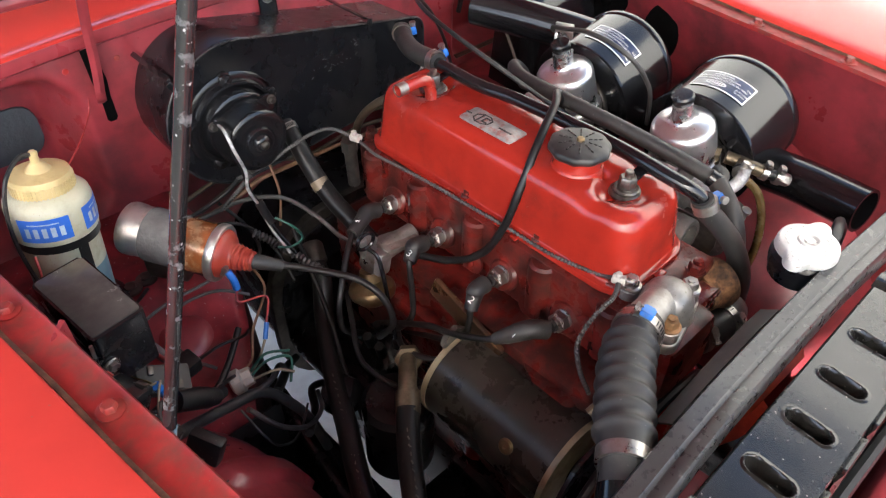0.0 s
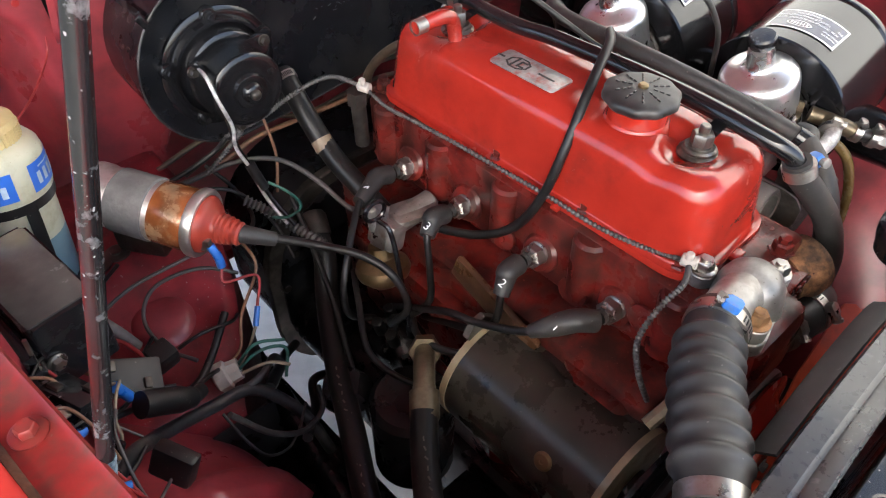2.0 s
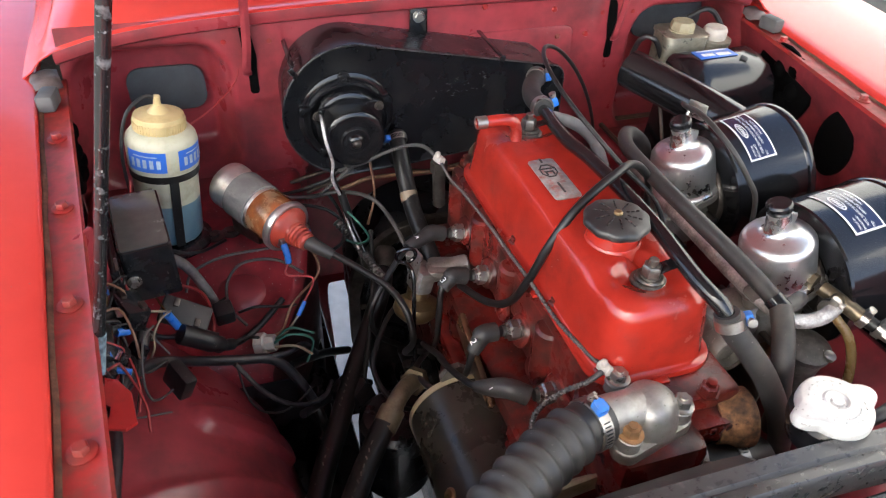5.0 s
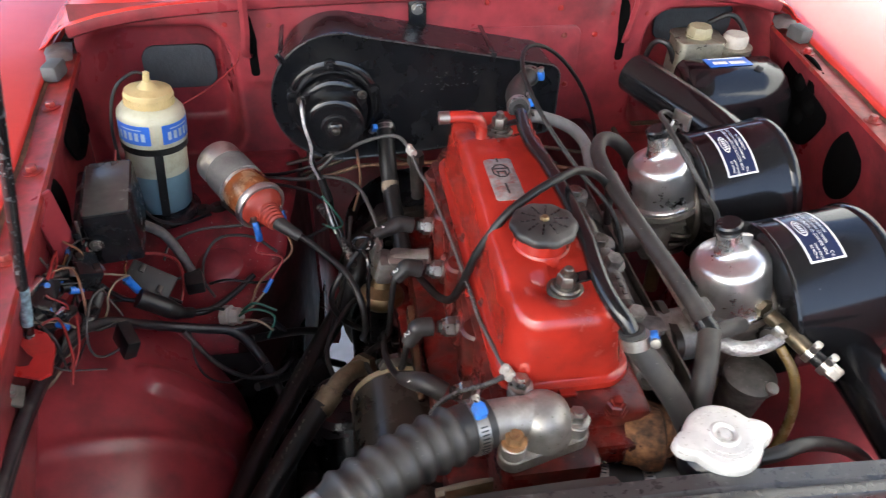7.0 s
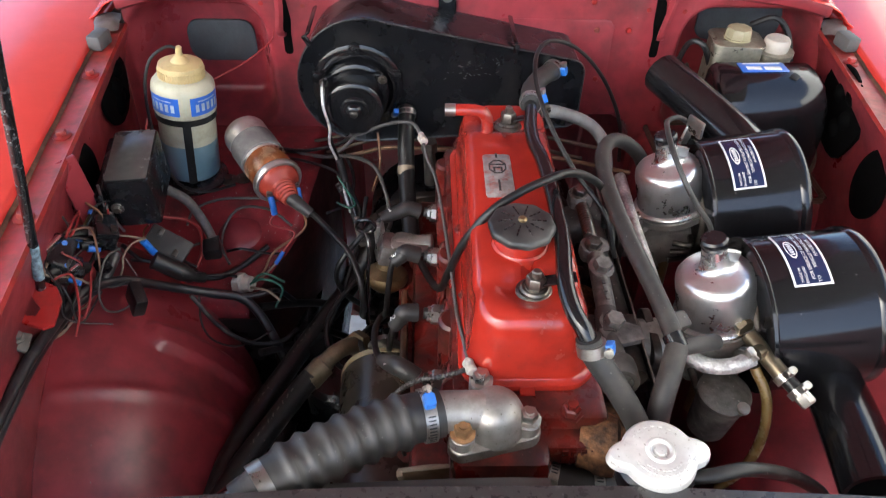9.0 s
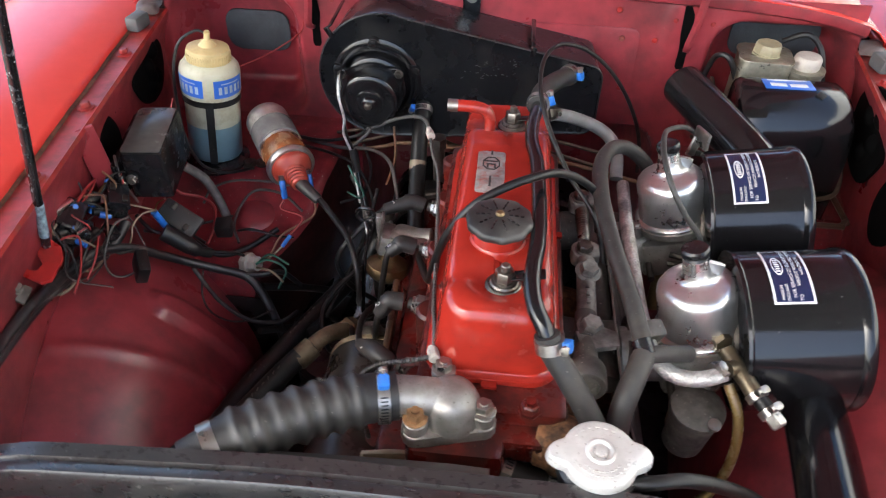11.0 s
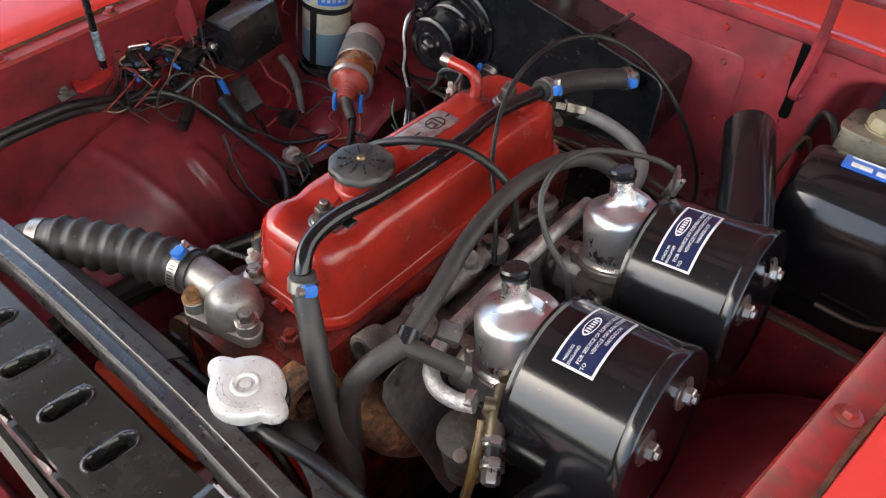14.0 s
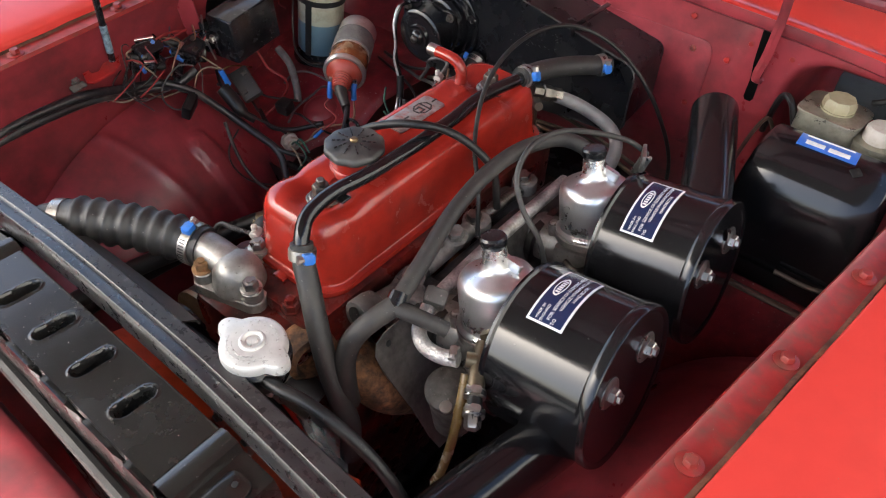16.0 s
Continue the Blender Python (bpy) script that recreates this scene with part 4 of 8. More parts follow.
def cover_z(x, y, z):
    if z < 0.80:
        return z
    f = min(1, (z - 0.80) / 0.05)
    for ny in (-0.135, 0.135):
        d = math.hypot(x - CX, (y - ny))
        z -= 0.0085 * f * max(0, 1 - (d / 0.030) ** 2)
    z -= 0.0045 * f * math.exp(-((y + 0.128) / 0.013) ** 2) * (1 if abs(x - CX) > 0.012 else 1)
    z -= 0.004 * f * math.exp(-((y - 0.128) / 0.014) ** 2)
    if -0.030 < y < 0.080 and abs(x - CX + 0.012) < 0.026:
        z += 0.0016 * f
    return z


vr = [[bm.verts.new((x, y, cover_z(x, y, z))) for x, y, z in ring] for ring in rings]
for a, b in zip(vr, vr[1:]):
    n = len(a)
    for k in range(n):
        bm.faces.new((a[k], a[(k + 1) % n], b[(k + 1) % n], b[k]))
bm.faces.new(vr[-1])
bm.faces.new(list(reversed(vr[0])))
cover = thing("rocker_cover", (CX, 0, 0.7865), "glossy red pressed steel rocker cover on the engine", "rocker cover")
part("shell", bm, engine_red, cover, sharp=50)
for x, y in ((CX - 0.002, -0.193), (-0.064, -0.06), (0.056, 0.02)):
    bm = N()
    box(bm, (x, y, 0.7895), (0.014, 0.008, 0.004), (0, 0, 0), 0.001)
    part("flange_tab", bm, engine_red, cover)
# maker's plate with plain shapes
bm = N()
prism(bm, round_rect(0.029, 0.074, 0.004), pose(-0.020, 0.022, 0.8646), 0.0012, 0.0004)
plate = part("badge_plate", bm, silver_print, cover, "worn silver foil plate, the paint flaking")
bm = N()
ring = [(0.0098 * math.cos(radians(22.5 + 45 * k)), 0.0128 * math.sin(radians(22.5 + 45 * k))) for k in range(8)]
inner = [(p[0] * 0.84, p[1] * 0.84) for p in ring]
for k in range(8):
    prism(bm, [ring[k], ring[(k + 1) % 8], inner[(k + 1) % 8], inner[k]], pose(-0.020, 0.036, 0.8657), 0.0004)
for x0, y0, sx, sy in ((-0.0235, 0.040, 0.008, 0.002), (-0.0165, 0.040, 0.008, 0.002), (-0.020, 0.0345, 0.010, 0.002), (-0.0235, 0.031, 0.002, 0.007), (-0.016, 0.031, 0.002, 0.006)):
    box(bm, (x0, y0, 0.8659), (sx, sy, 0.0004))
box(bm, (-0.020, 0.004, 0.8659), (0.0022, 0.018, 0.0004))
box(bm, (-0.020, 0.0565, 0.8659), (0.0022, 0.008, 0.0004))
part("badge_mark", bm, black_print, plate, "plain black octagon and bars")
for y in (-0.135, 0.135):
    bm = N()
    z = 0.853
    lathe(bm, (0.0, y, z), (0, 0, 1), [(0.0165, 0), (0.0165, 0.002), (0.014, 0.004), (0.013, 0.004), (0.013, 0.006), (0.0115, 0.0075), (0.009, 0.0075), (0.009, 0.009), (0, 0.009)], 24)
    nut = part("cup_washer", bm, zinc_dull, cover, "dirty plated cup washer")
    bm = N()
    lathe(bm, (0.0, y, z + 0.009), (0, 0, 1), [(0.0088, 0), (0.0088, 0.009), (0.0075, 0.0105), (0, 0.0105)], 6)
    cyl(bm, (0, y, z + 0.018), (0, y, z + 0.026), 0.0042, 12, 0.001)
    part("nut", bm, zinc_dull, nut)
# breather pipe at the rear
bm = N()
tube(bm, [(-0.026, 0.110, 0.858), (-0.026, 0.112, 0.873), (-0.031, 0.112, 0.884), (-0.044, 0.112, 0.888), (-0.072, 0.112, 0.888)], 0.0068, 14, 5)
part("breather_pipe", bm, engine_red, cover, "bent red breather pipe with a bare tip")
bm = N()
tube(bm, [(-0.062, 0.112, 0.888), (-0.0735, 0.112, 0.888)], 0.0071, 14, 2, hollow=True)
part("pipe_tip", bm, zinc, cover, "bare metal pipe tip")
bm = N()
lathe(bm, (-0.008, -0.081, 0.855), (0, 0, 1), [(0.0285, 0), (0.0268, 0.006), (0.0258, 0.0085), (0.0252, 0.010), (0.0246, 0.0105), (0.0243, 0.016), (0.0243, 0.026), (0, 0.026)], 36)
part("filler_neck", bm, engine_red, cover)

# oil filler cap
bm = N()
lathe(bm, (-0.008, -0.081, 0.8775), (0, 0, 1), [(0.022, 0), (0.0285, 0.0008), (0.0305, 0.003), (0.0308, 0.006), (0.0300, 0.0085), (0.0278, 0.0100), (0.022, 0.0112), (0.0, 0.0132)], 100, 10, 0.0013)
oil_cap = thing("oil_filler_cap", (-0.008, -0.081, 0.874), "black scalloped plastic oil filler cap on the rocker cover", "oil cap")
part("cap", bm, mat("dusty_black_plastic", (0.02, 0.02, 0.02), 0.45, var=0.3, dirt=(0.07, 0.066, 0.06), dirt_amount=0.45, dirt_scale=30, bump=0.2), oil_cap)
bm = N()
lathe(bm, (-0.008, -0.081, 0.8902), (0, 0, 1), [(0.0042, 0), (0.0042, 0.0015), (0.003, 0.0028), (0, 0.003)], 14)
part("rivet", bm, brass, oil_cap, "brass centre rivet")
for k in range(10):
    a = 2 * math.pi * k / 10
    for j in range(3):
        bm = N()
        rr = 0.010 + 0.005 * j
        box(bm, (-0.008 + rr * math.cos(a), -0.081 + rr * math.sin(a), 0.8900 - 0.00035 * j), (0.0034, 0.0012, 0.0012), (0, 0, math.degrees(a)), 0.0003)
        part("raised_mark", bm, plastic_black, oil_cap)

# thermostat housing with elbow
stat = thing("thermostat_housing", (-0.035, -0.222, 0.772), "cast aluminium thermostat elbow with a rusty bolt", "thermostat housing")
bm = N()
tri_pts = []
for cx, cy in ((-0.009, -0.226), (-0.046, -0.186), (-0.064, -0.240)):
    tri_pts.append(V(cx, cy, 0))
poly = []
for i, c in enumerate(tri_pts):
    prev, nxt = tri_pts[i - 1], tri_pts[(i + 1) % 3]
    a0 = math.atan2(*(((c - prev).normalized()).orthogonal().yx))
    d0 = (c - prev).normalized()
    d1 = (nxt - c).normalized()
    n0, n1 = V(d0.y, -d0.x, 0), V(d1.y, -d1.x, 0)
    if (c - (tri_pts[0] + tri_pts[1] + tri_pts[2]) / 3).dot(n0) < 0:
        n0, n1 = -n0, -n1
    for k in range(7):
        n = n0.lerp(n1, k / 6).normalized()
        poly.append(((c + n * 0.012).x, (c + n * 0.012).y))
prism(bm, poly, pose(0, 0, 0.772), 0.012, 0.002)
for cx, cy in ((-0.009, -0.226), (-0.046, -0.186), (-0.064, -0.240)):
    boss = N()
    cyl(boss, (cx, cy, 0.773), (cx, cy, 0.797), 0.0105, 18, 0.002)
    part("bolt_boss", boss, cast_alu, stat)
lathe(bm, (-0.036, -0.220, 0.782), (0, 0, 1), [(0.027, 0), (0.0255, 0.008), (0.0240, 0.017), (0.0205, 0.025), (0.0145, 0.031), (0.007, 0.0335), (0, 0.034)], 32)
tube(bm, [(-0.034, -0.219, 0.795), (-0.055, -0.220, 0.799), (-0.078, -0.222, 0.801), (-0.098, -0.226, 0.802)], 0.0175, 24, 4)
part("elbow", bm, cast_alu, stat, sharp=50)
for cx, cy, m in ((-0.009, -0.226, zinc), (-0.046, -0.186, zinc), (-0.064, -0.240, rust_bolt)):
    bm = N()
    hexhead(bm, (cx, cy, 0.797), (0, 0, 1), 0.0078, 0.008, 1.35)
    cyl(bm, (cx, cy, 0.805), (cx, cy, 0.8085), 0.0038, 10)
    part("bolt", bm, m, stat, "rusty bolt" if m is rust_bolt else "plated bolt")

# corrugated top hose with clamps
P_TOP = [(-0.082, -0.222, 0.801), (-0.105, -0.229, 0.802), (-0.14, -0.246, 0.806), (-0.175, -0.269, 0.811), (-0.207, -0.291, 0.812), (-0.228, -0.306, 0.806)]


def ribs(u):
    if 0.22 < u < 0.76:
        w = 0.5 + 0.5 * math.cos((u - 0.22) / 0.54 * 2 * math.pi * 7.0 + math.pi)
        return 1.02 + 0.17 * w ** 1.5
    return 1.0 if u < 0.76 else 1.0 - 0.12 * min(1, (u - 0.76) / 0.12)


top_hose = thing("radiator_hose", (-0.14, -0.25, 0.78), "black corrugated rubber radiator hose", "hose")
bm = N()
tube(bm, P_TOP, 0.0205, 28, 22, ribs)
part("hose", bm, rubber_grey, top_hose, sharp=70)


def clamp(parent, p, axis, r, blue=True, screw=(0, 0, 1), width=0.010):
    """A worm-drive band with its screw housing."""
    a = Vector(axis).normalized()
    p = Vector(p)
    bm = N()
    lathe(bm, p - a * width / 2, a, [(r, 0), (r + 0.0012, 0), (r + 0.0012, width), (r, width)], 32)
    c = part("clamp", bm, zinc, parent, "plated steel hose clamp")
    up = Vector(screw)
    up = (up - a * up.dot(a)).normalized()
    side = a.cross(up)
    for k in range(9):
        ang = -0.9 + 0.14 * k
        bm = N()
        d = up * math.cos(ang - 0.75) + side * math.sin(ang - 0.75)
        m = axis_matrix(p + d * (r + 0.0011), d)
        t = a.cross(d)
        rot = Matrix((a, t, d)).transposed().to_4x4()
        rot.translation = p + d * (r + 0.0013)
        prism(bm, [(-width * 0.3, -0.0006), (width * 0.3, -0.0006), (width * 0.3, 0.0006), (-width * 0.3, 0.0006)], rot, 0.0003)
        part("thread_slot", bm, black_print, c)
    bm = N()
    rot = Matrix((a, side, up)).transposed().to_4x4()
    rot.translation = p + up * (r + 0.001)
    k = min(1.0, 0.25 + r / 0.017)
    prism(bm, round_rect(width * 0.95, 0.012 * k, 0.002 * k), rot, 0.0065 * k, 0.0015 * k)
    part("screw_housing", bm, blue_plastic if blue else zinc, c, "blue screw housing" if blue else "")
    bm = N()
    lathe(bm, p + up * (r + 0.0045 * k) + side * 0.005 * k, side, [(0.0036 * k, 0), (0.0036 * k, 0.004 * k), (0.0045 * k, 0.004 * k), (0.0045 * k, 0.0065 * k), (0, 0.007 * k)], 8)
    part("clamp_screw", bm, zinc, c)
    return c


clamp(top_hose, (-0.093, -0.2255, 0.8015), (-1, -0.25, 0.04), 0.0212, True, (0.1, -0.15, 1))
clamp(top_hose, (-0.212, -0.2945, 0.8115), (-1, -0.7, -0.1), 0.0194, True, (0.3, -0.9, 0.25), 0.011)
bm = N()
tube(bm, [(-0.222, -0.302, 0.807), (-0.250, -0.322, 0.795), (-0.275, -0.345, 0.775)], 0.0185, 18, 4)
part("pipe", bm, black_gloss, top_hose, "black metal pipe stub")

# lower water hoses at the front of the engine
lower = thing("bypass_hose", (0.04, -0.235, 0.70), "dusty black bypass hose with steel clamps", "hose")
bm = N()
tube(bm, [(0.006, -0.235, 0.725), (0.03, -0.243, 0.722), (0.06, -0.245, 0.72), (0.085, -0.24, 0.71)], 0.019, 18, 5)
part("hose", bm, rubber_grey, lower)
clamp(lower, (0.055, -0.2455, 0.7205), (1, -0.08, -0.05), 0.0195, False, (0, -0.6, 0.6), 0.009)
clamp(lower, (0.016, -0.239, 0.724), (1, -0.3, -0.1), 0.0195, False, (0, -0.6, 0.6), 0.009)

# spark plugs and leads
plug = None
for i, (y, z) in enumerate(((-0.140, 0.736), (-0.055, 0.738), (0.040, 0.734), (0.123, 0.733))):
    ax = V(-1, 0.04, 0.12).normalized()
    p = V(-0.076, y, z)
    if plug is None:
        plug = thing("spark_plug", p, "plated spark plug screwed into the cylinder head", "spark plug", "spark plugs")
        bm = N()
        lathe(bm, p, ax, [(0.0115, 0), (0.0115, 0.002), (0.0095, 0.003), (0.0095, 0.004)], 20)
        part("gasket", bm, zinc, plug)
        bm = N()
        lathe(bm, p + ax * 0.0035, ax, [(0.0112, 0), (0.0112, 0.008), (0.0095, 0.0095), (0.0085, 0.0095), (0.0085, 0.013), (0, 0.013)], 6)
        part("hex_body", bm, zinc, plug)
        bm = N()
        lathe(bm, p + ax * 0.0155, ax, [(0.0065, 0), (0.0060, 0.005), (0, 0.005)], 16)
        part("insulator", bm, rubber_grey, plug, "grey rubber seal")
    else:
        copy_thing(plug, Matrix.Translation(p))

LEADS = [
    [(-0.098, -0.139, 0.739), (-0.118, -0.130, 0.744), (-0.140, -0.104, 0.725), (-0.150, -0.057, 0.702), (-0.150, -0.018, 0.683), (-0.146, 0.045, 0.634), (-0.135, 0.09, 0.59)],
    [(-0.098, -0.054, 0.741), (-0.116, -0.055, 0.742), (-0.128, -0.060, 0.725), (-0.133, -0.060, 0.695), (-0.135, -0.040, 0.665), (-0.130, 0.0, 0.635), (-0.125, 0.05, 0.60)],
    [(-0.098, 0.041, 0.737), (-0.117, 0.040, 0.742), (-0.132, 0.032, 0.733), (-0.138, 0.022, 0.70), (-0.142, 0.018, 0.665), (-0.150, 0.035, 0.635), (-0.150, 0.07, 0.60)],
    [(-0.098, 0.124, 0.736), (-0.117, 0.123, 0.741), (-0.150, 0.110, 0.735), (-0.185, 0.085, 0.71), (-0.205, 0.07, 0.68), (-0.195, 0.08, 0.63), (-0.16, 0.09, 0.59)],
]
for i, pts in enumerate(LEADS):
    lead = thing("spark_plug_lead", pts[0], "black rubber spark plug lead with its boot", "plug lead", "spark plug leads")
    bm = N()
    tube(bm, pts[1:], 0.0036, 10, 6)
    part("cable", bm, rubber, lead)
    bm = N()
    a, b, c = Vector(pts[0]), Vector(pts[1]), Vector(pts[2])
    mid = b.lerp(c, 0.3 if i else 0.6)
    tube(bm, [a + V(-0.004, 0, 0), b, mid, b.lerp(c, 1.0)], 0.0098, 16, 5, lambda u: 1.0 if u < 0.5 else (1.0 - (0.85 if i == 0 else 0.5) * (u - 0.5)))
    boot = part("boot", bm, rubber_grey, lead, "grey rubber plug boot")
    cu = bpy.data.curves.new("digit", "FONT")
    cu.body, cu.size, cu.extrude, cu.align_x, cu.align_y = str(i + 1), 0.011, 0.0002, "CENTER", "CENTER"
    tmp_ob = new("digit", cu)
    me = bpy.data.meshes.new_from_object(tmp_ob)
    bpy.data.objects.remove(tmp_ob)
    bm = N()
    bm.from_mesh(me)
    at = b.lerp(c, 0.45 if i else 0.35)
    n = V(-0.72, -0.35, 0.60).normalized()
    up = (V(0.5, -0.3, 0.8) - n * V(0.5, -0.3, 0.8).dot(n)).normalized()
    rot = Matrix((up.cross(n), up, n)).transposed().to_4x4()
    rot.translation = at + n * 0.0103
    bm.transform(rot)
    part("digit", bm, white_print, boot, "white painted digit")

# ---- heater on the bulkhead ----
heater = thing("heater_box", (-0.08, 0.33, 0.74), "satin black teardrop-shaped heater box on the bulkhead", "heater")


def heater_outline(grow=0.0):
    """Points (x, z): a big round at the left tapering to a squared right end."""
    c, r = V(-0.174, 0, 0.828), 0.0875 + grow
    pts = []
    for k in range(25):
        a = radians(72 + (268 - 72) * k / 24)
        pts.append((c.x + r * math.cos(a), c.z + r * math.sin(a)))
    pts += [(-0.10, 0.745 - grow), (-0.02, 0.753 - grow), (0.05, 0.762 - grow)]
    for k in range(6):
        a = radians(-90 + 90 * k / 5)
        pts.append((0.095 + (0.018 + grow) * math.cos(a), 0.783 + (0.018 + grow) * math.sin(a)))
    for k in range(6):
        a = radians(80 * k / 5)
        pts.append((0.095 + (0.018 + grow) * math.cos(a), 0.846 + (0.018 + grow) * math.sin(a)))
    return pts


def loft_y(bm, layers):
    vs = [[bm.verts.new((x, y, z)) for x, z in pts] for y, pts in layers]
    n = len(vs[0])
    for a, b in zip(vs, vs[1:]):
        for k in range(n):
            bm.faces.new((a[k], a[(k + 1) % n], b[(k + 1) % n], b[k]))
    bm.faces.new(vs[0])
    bm.faces.new(list(reversed(vs[-1])))
    return bm


bm = N()
loft_y(bm, [(0.280, heater_outline(-0.002)), (0.2785, heater_outline(0.0008)), (0.2795, heater_outline(0.0025)), (0.2835, heater_outline(0.0025)), (0.2840, heater_outline(0.0)), (0.3725, heater_outline(-0.004))])
part("case", bm, black_satin, heater, sharp=30)
for x, z, t in ((-0.245, 0.899, 32), (0.021, 0.889, -12), (0.095, 0.785, 0)):
    bm = N()
    box(bm, (x, 0.325, z - 0.004), (0.006, 0.085, 0.0025), (0, -t, 0), 0.0006)
    box(bm, (x, 0.2765, z - 0.010), (0.007, 0.003, 0.016), (0, -t, 0), 0.0008)
    part("clip", bm, black_gloss, heater, "black spring clip")
bm = N()
box(bm, (-0.0655, 0.368, 0.902), (0.024, 0.003, 0.042), (0, 0, 0), 0.003)
box(bm, (-0.0655, 0.352, 0.8875), (0.024, 0.034, 0.003), (0, 0, 0), 0.001)
tab = part("mounting_tab", bm, black_satin, heater)
bm = N()
hexhead(bm, (-0.0655, 0.3665, 0.912), (0, -1, 0), 0.0055, 0.004, 1.5)
part("screw", bm, zinc, tab)
for x, z in ((-0.070, 0.885), (-0.058, 0.883), (0.004, 0.868)):
    bm = N()
    lathe(bm, (x, 0.279, z), (0, -1, 0), [(0.003, 0), (0.0028, 0.001), (0, 0.0014)], 12)
    part("rivet", bm, black_satin, heater)
# thin line round the front sheet, paler than the case
bm = N()
rim = [V(x, 0.2787, z) for x, z in heater_outline(0.0016)]
tube(bm, rim + rim[:1], 0.0011, 6, 1)
part("case_rim", bm, mat("pale_black_edge", (0.055, 0.055, 0.055), 0.35, 0.3, var=0.6, scale=60, dirt=(0.012, 0.012, 0.013), dirt_amount=0.5, dirt_scale=25), heater, "thin paler edge of the heater case")
# blower motor
motor = None
bm = N()
lathe(bm, (-0.184, 0.279, 0.824), (0, -1, 0), [(0.060, 0), (0.060, 0.002), (0.056, 0.004), (0.052, 0.004), (0.050, 0.010), (0.047, 0.010), (0.045, 0.005), (0.043, 0.014), (0.0415, 0.020), (0.038, 0.022), (0, 0.022)], 48)
motor = part("motor_flange", bm, black_gloss, heater, "gloss black stepped motor flange")
bm = N()
lathe(bm, (-0.185, 0.258, 0.822), (0, -1, 0), [(0.036, 0), (0.036, 0.030), (0.0365, 0.031), (0.0365, 0.034), (0.035, 0.0355), (0.030, 0.0365), (0.018, 0.0365), (0.0165, 0.040), (0.015, 0.0405), (0.0105, 0.0405), (0.0095, 0.044), (0.007, 0.046), (0, 0.0465)], 44)
part("motor", bm, black_gloss, heater, "gloss black blower motor")
bm = N()
lathe(bm, (-0.185, 0.2118, 0.822), (0, -1, 0), [(0.0055, 0), (0.005, 0.0025), (0.0035, 0.004), (0, 0.0045)], 14)
part("motor_hub", bm, steel_dark, heater)
bm = N()
ears = []
for k in range(72):
    a = 2 * math.pi * k / 72
    q = 0.0400
    for e in (40, 148, 262):
        d = abs((a - radians(e) + math.pi) % (2 * math.pi) - math.pi)
        q += 0.0115 * max(0, 1 - (d / 0.34) ** 2)
    ears.append((q * math.cos(a), q * math.sin(a)))
prism(bm, ears, axis_matrix((-0.185, 0.2495, 0.822), (0, -1, 0)), 0.0035, 0.001)
plate = part("clamp_plate", bm, black_gloss, heater, "gloss black three-eared clamp plate")
for e in (40, 148, 262):
    bm = N()
    hexhead(bm, axis_matrix((-0.185, 0.2495, 0.822), (0, -1, 0)) @ V(0.0465 * math.cos(radians(e)), 0.0465 * math.sin(radians(e)), 0.0034), (0, -1, 0), 0.0042, 0.0045, 1.4)
    part("screw", bm, steel_dark, plate)
for k in range(5):
    a = radians(20 + 72 * k)
    bm = N()
    lathe(bm, (-0.184 + 0.054 * math.cos(a), 0.280, 0.824 + 0.054 * math.sin(a)), (0, -1, 0), [(0.0085, 0), (0.0085, 0.006), (0.007, 0.008), (0, 0.008)], 14)
    part("boss", bm, black_gloss, motor)
    bm = N()
    hexhead(bm, (-0.184 + 0.054 * math.cos(a), 0.272, 0.824 + 0.054 * math.sin(a)), (0, -1, 0), 0.0042, 0.004, 1.3)
    part("screw", bm, black_gloss, motor)
for a in (25, 155, 245):
    a = radians(a)
    bm = N()
    lathe(bm, (-0.185 + 0.027 * math.cos(a), 0.2225, 0.822 + 0.027 * math.sin(a)), (0, -1, 0), [(0.0035, 0), (0.003, 0.002), (0, 0.0025)], 10)
    part("screw", bm, black_gloss, motor)
# thin scuffs on the front sheet
scuff = []
for k in range(26):
    u = random.random()
    x, z = -0.075 + 0.075 * u + random.uniform(-0.01, 0.01), 0.838 + 0.02 * u + random.uniform(-0.012, 0.012)
    scuff.append((x, z))
bm = N()
for x, z in scuff:
    box(bm, (x, 0.2798, z), (random.uniform(0.001, 0.005), 0.0006, 0.0006), (0, random.uniform(-40, 40), 0))
part("scratches", bm, dull_grey, heater, "pale scratches in the paint")

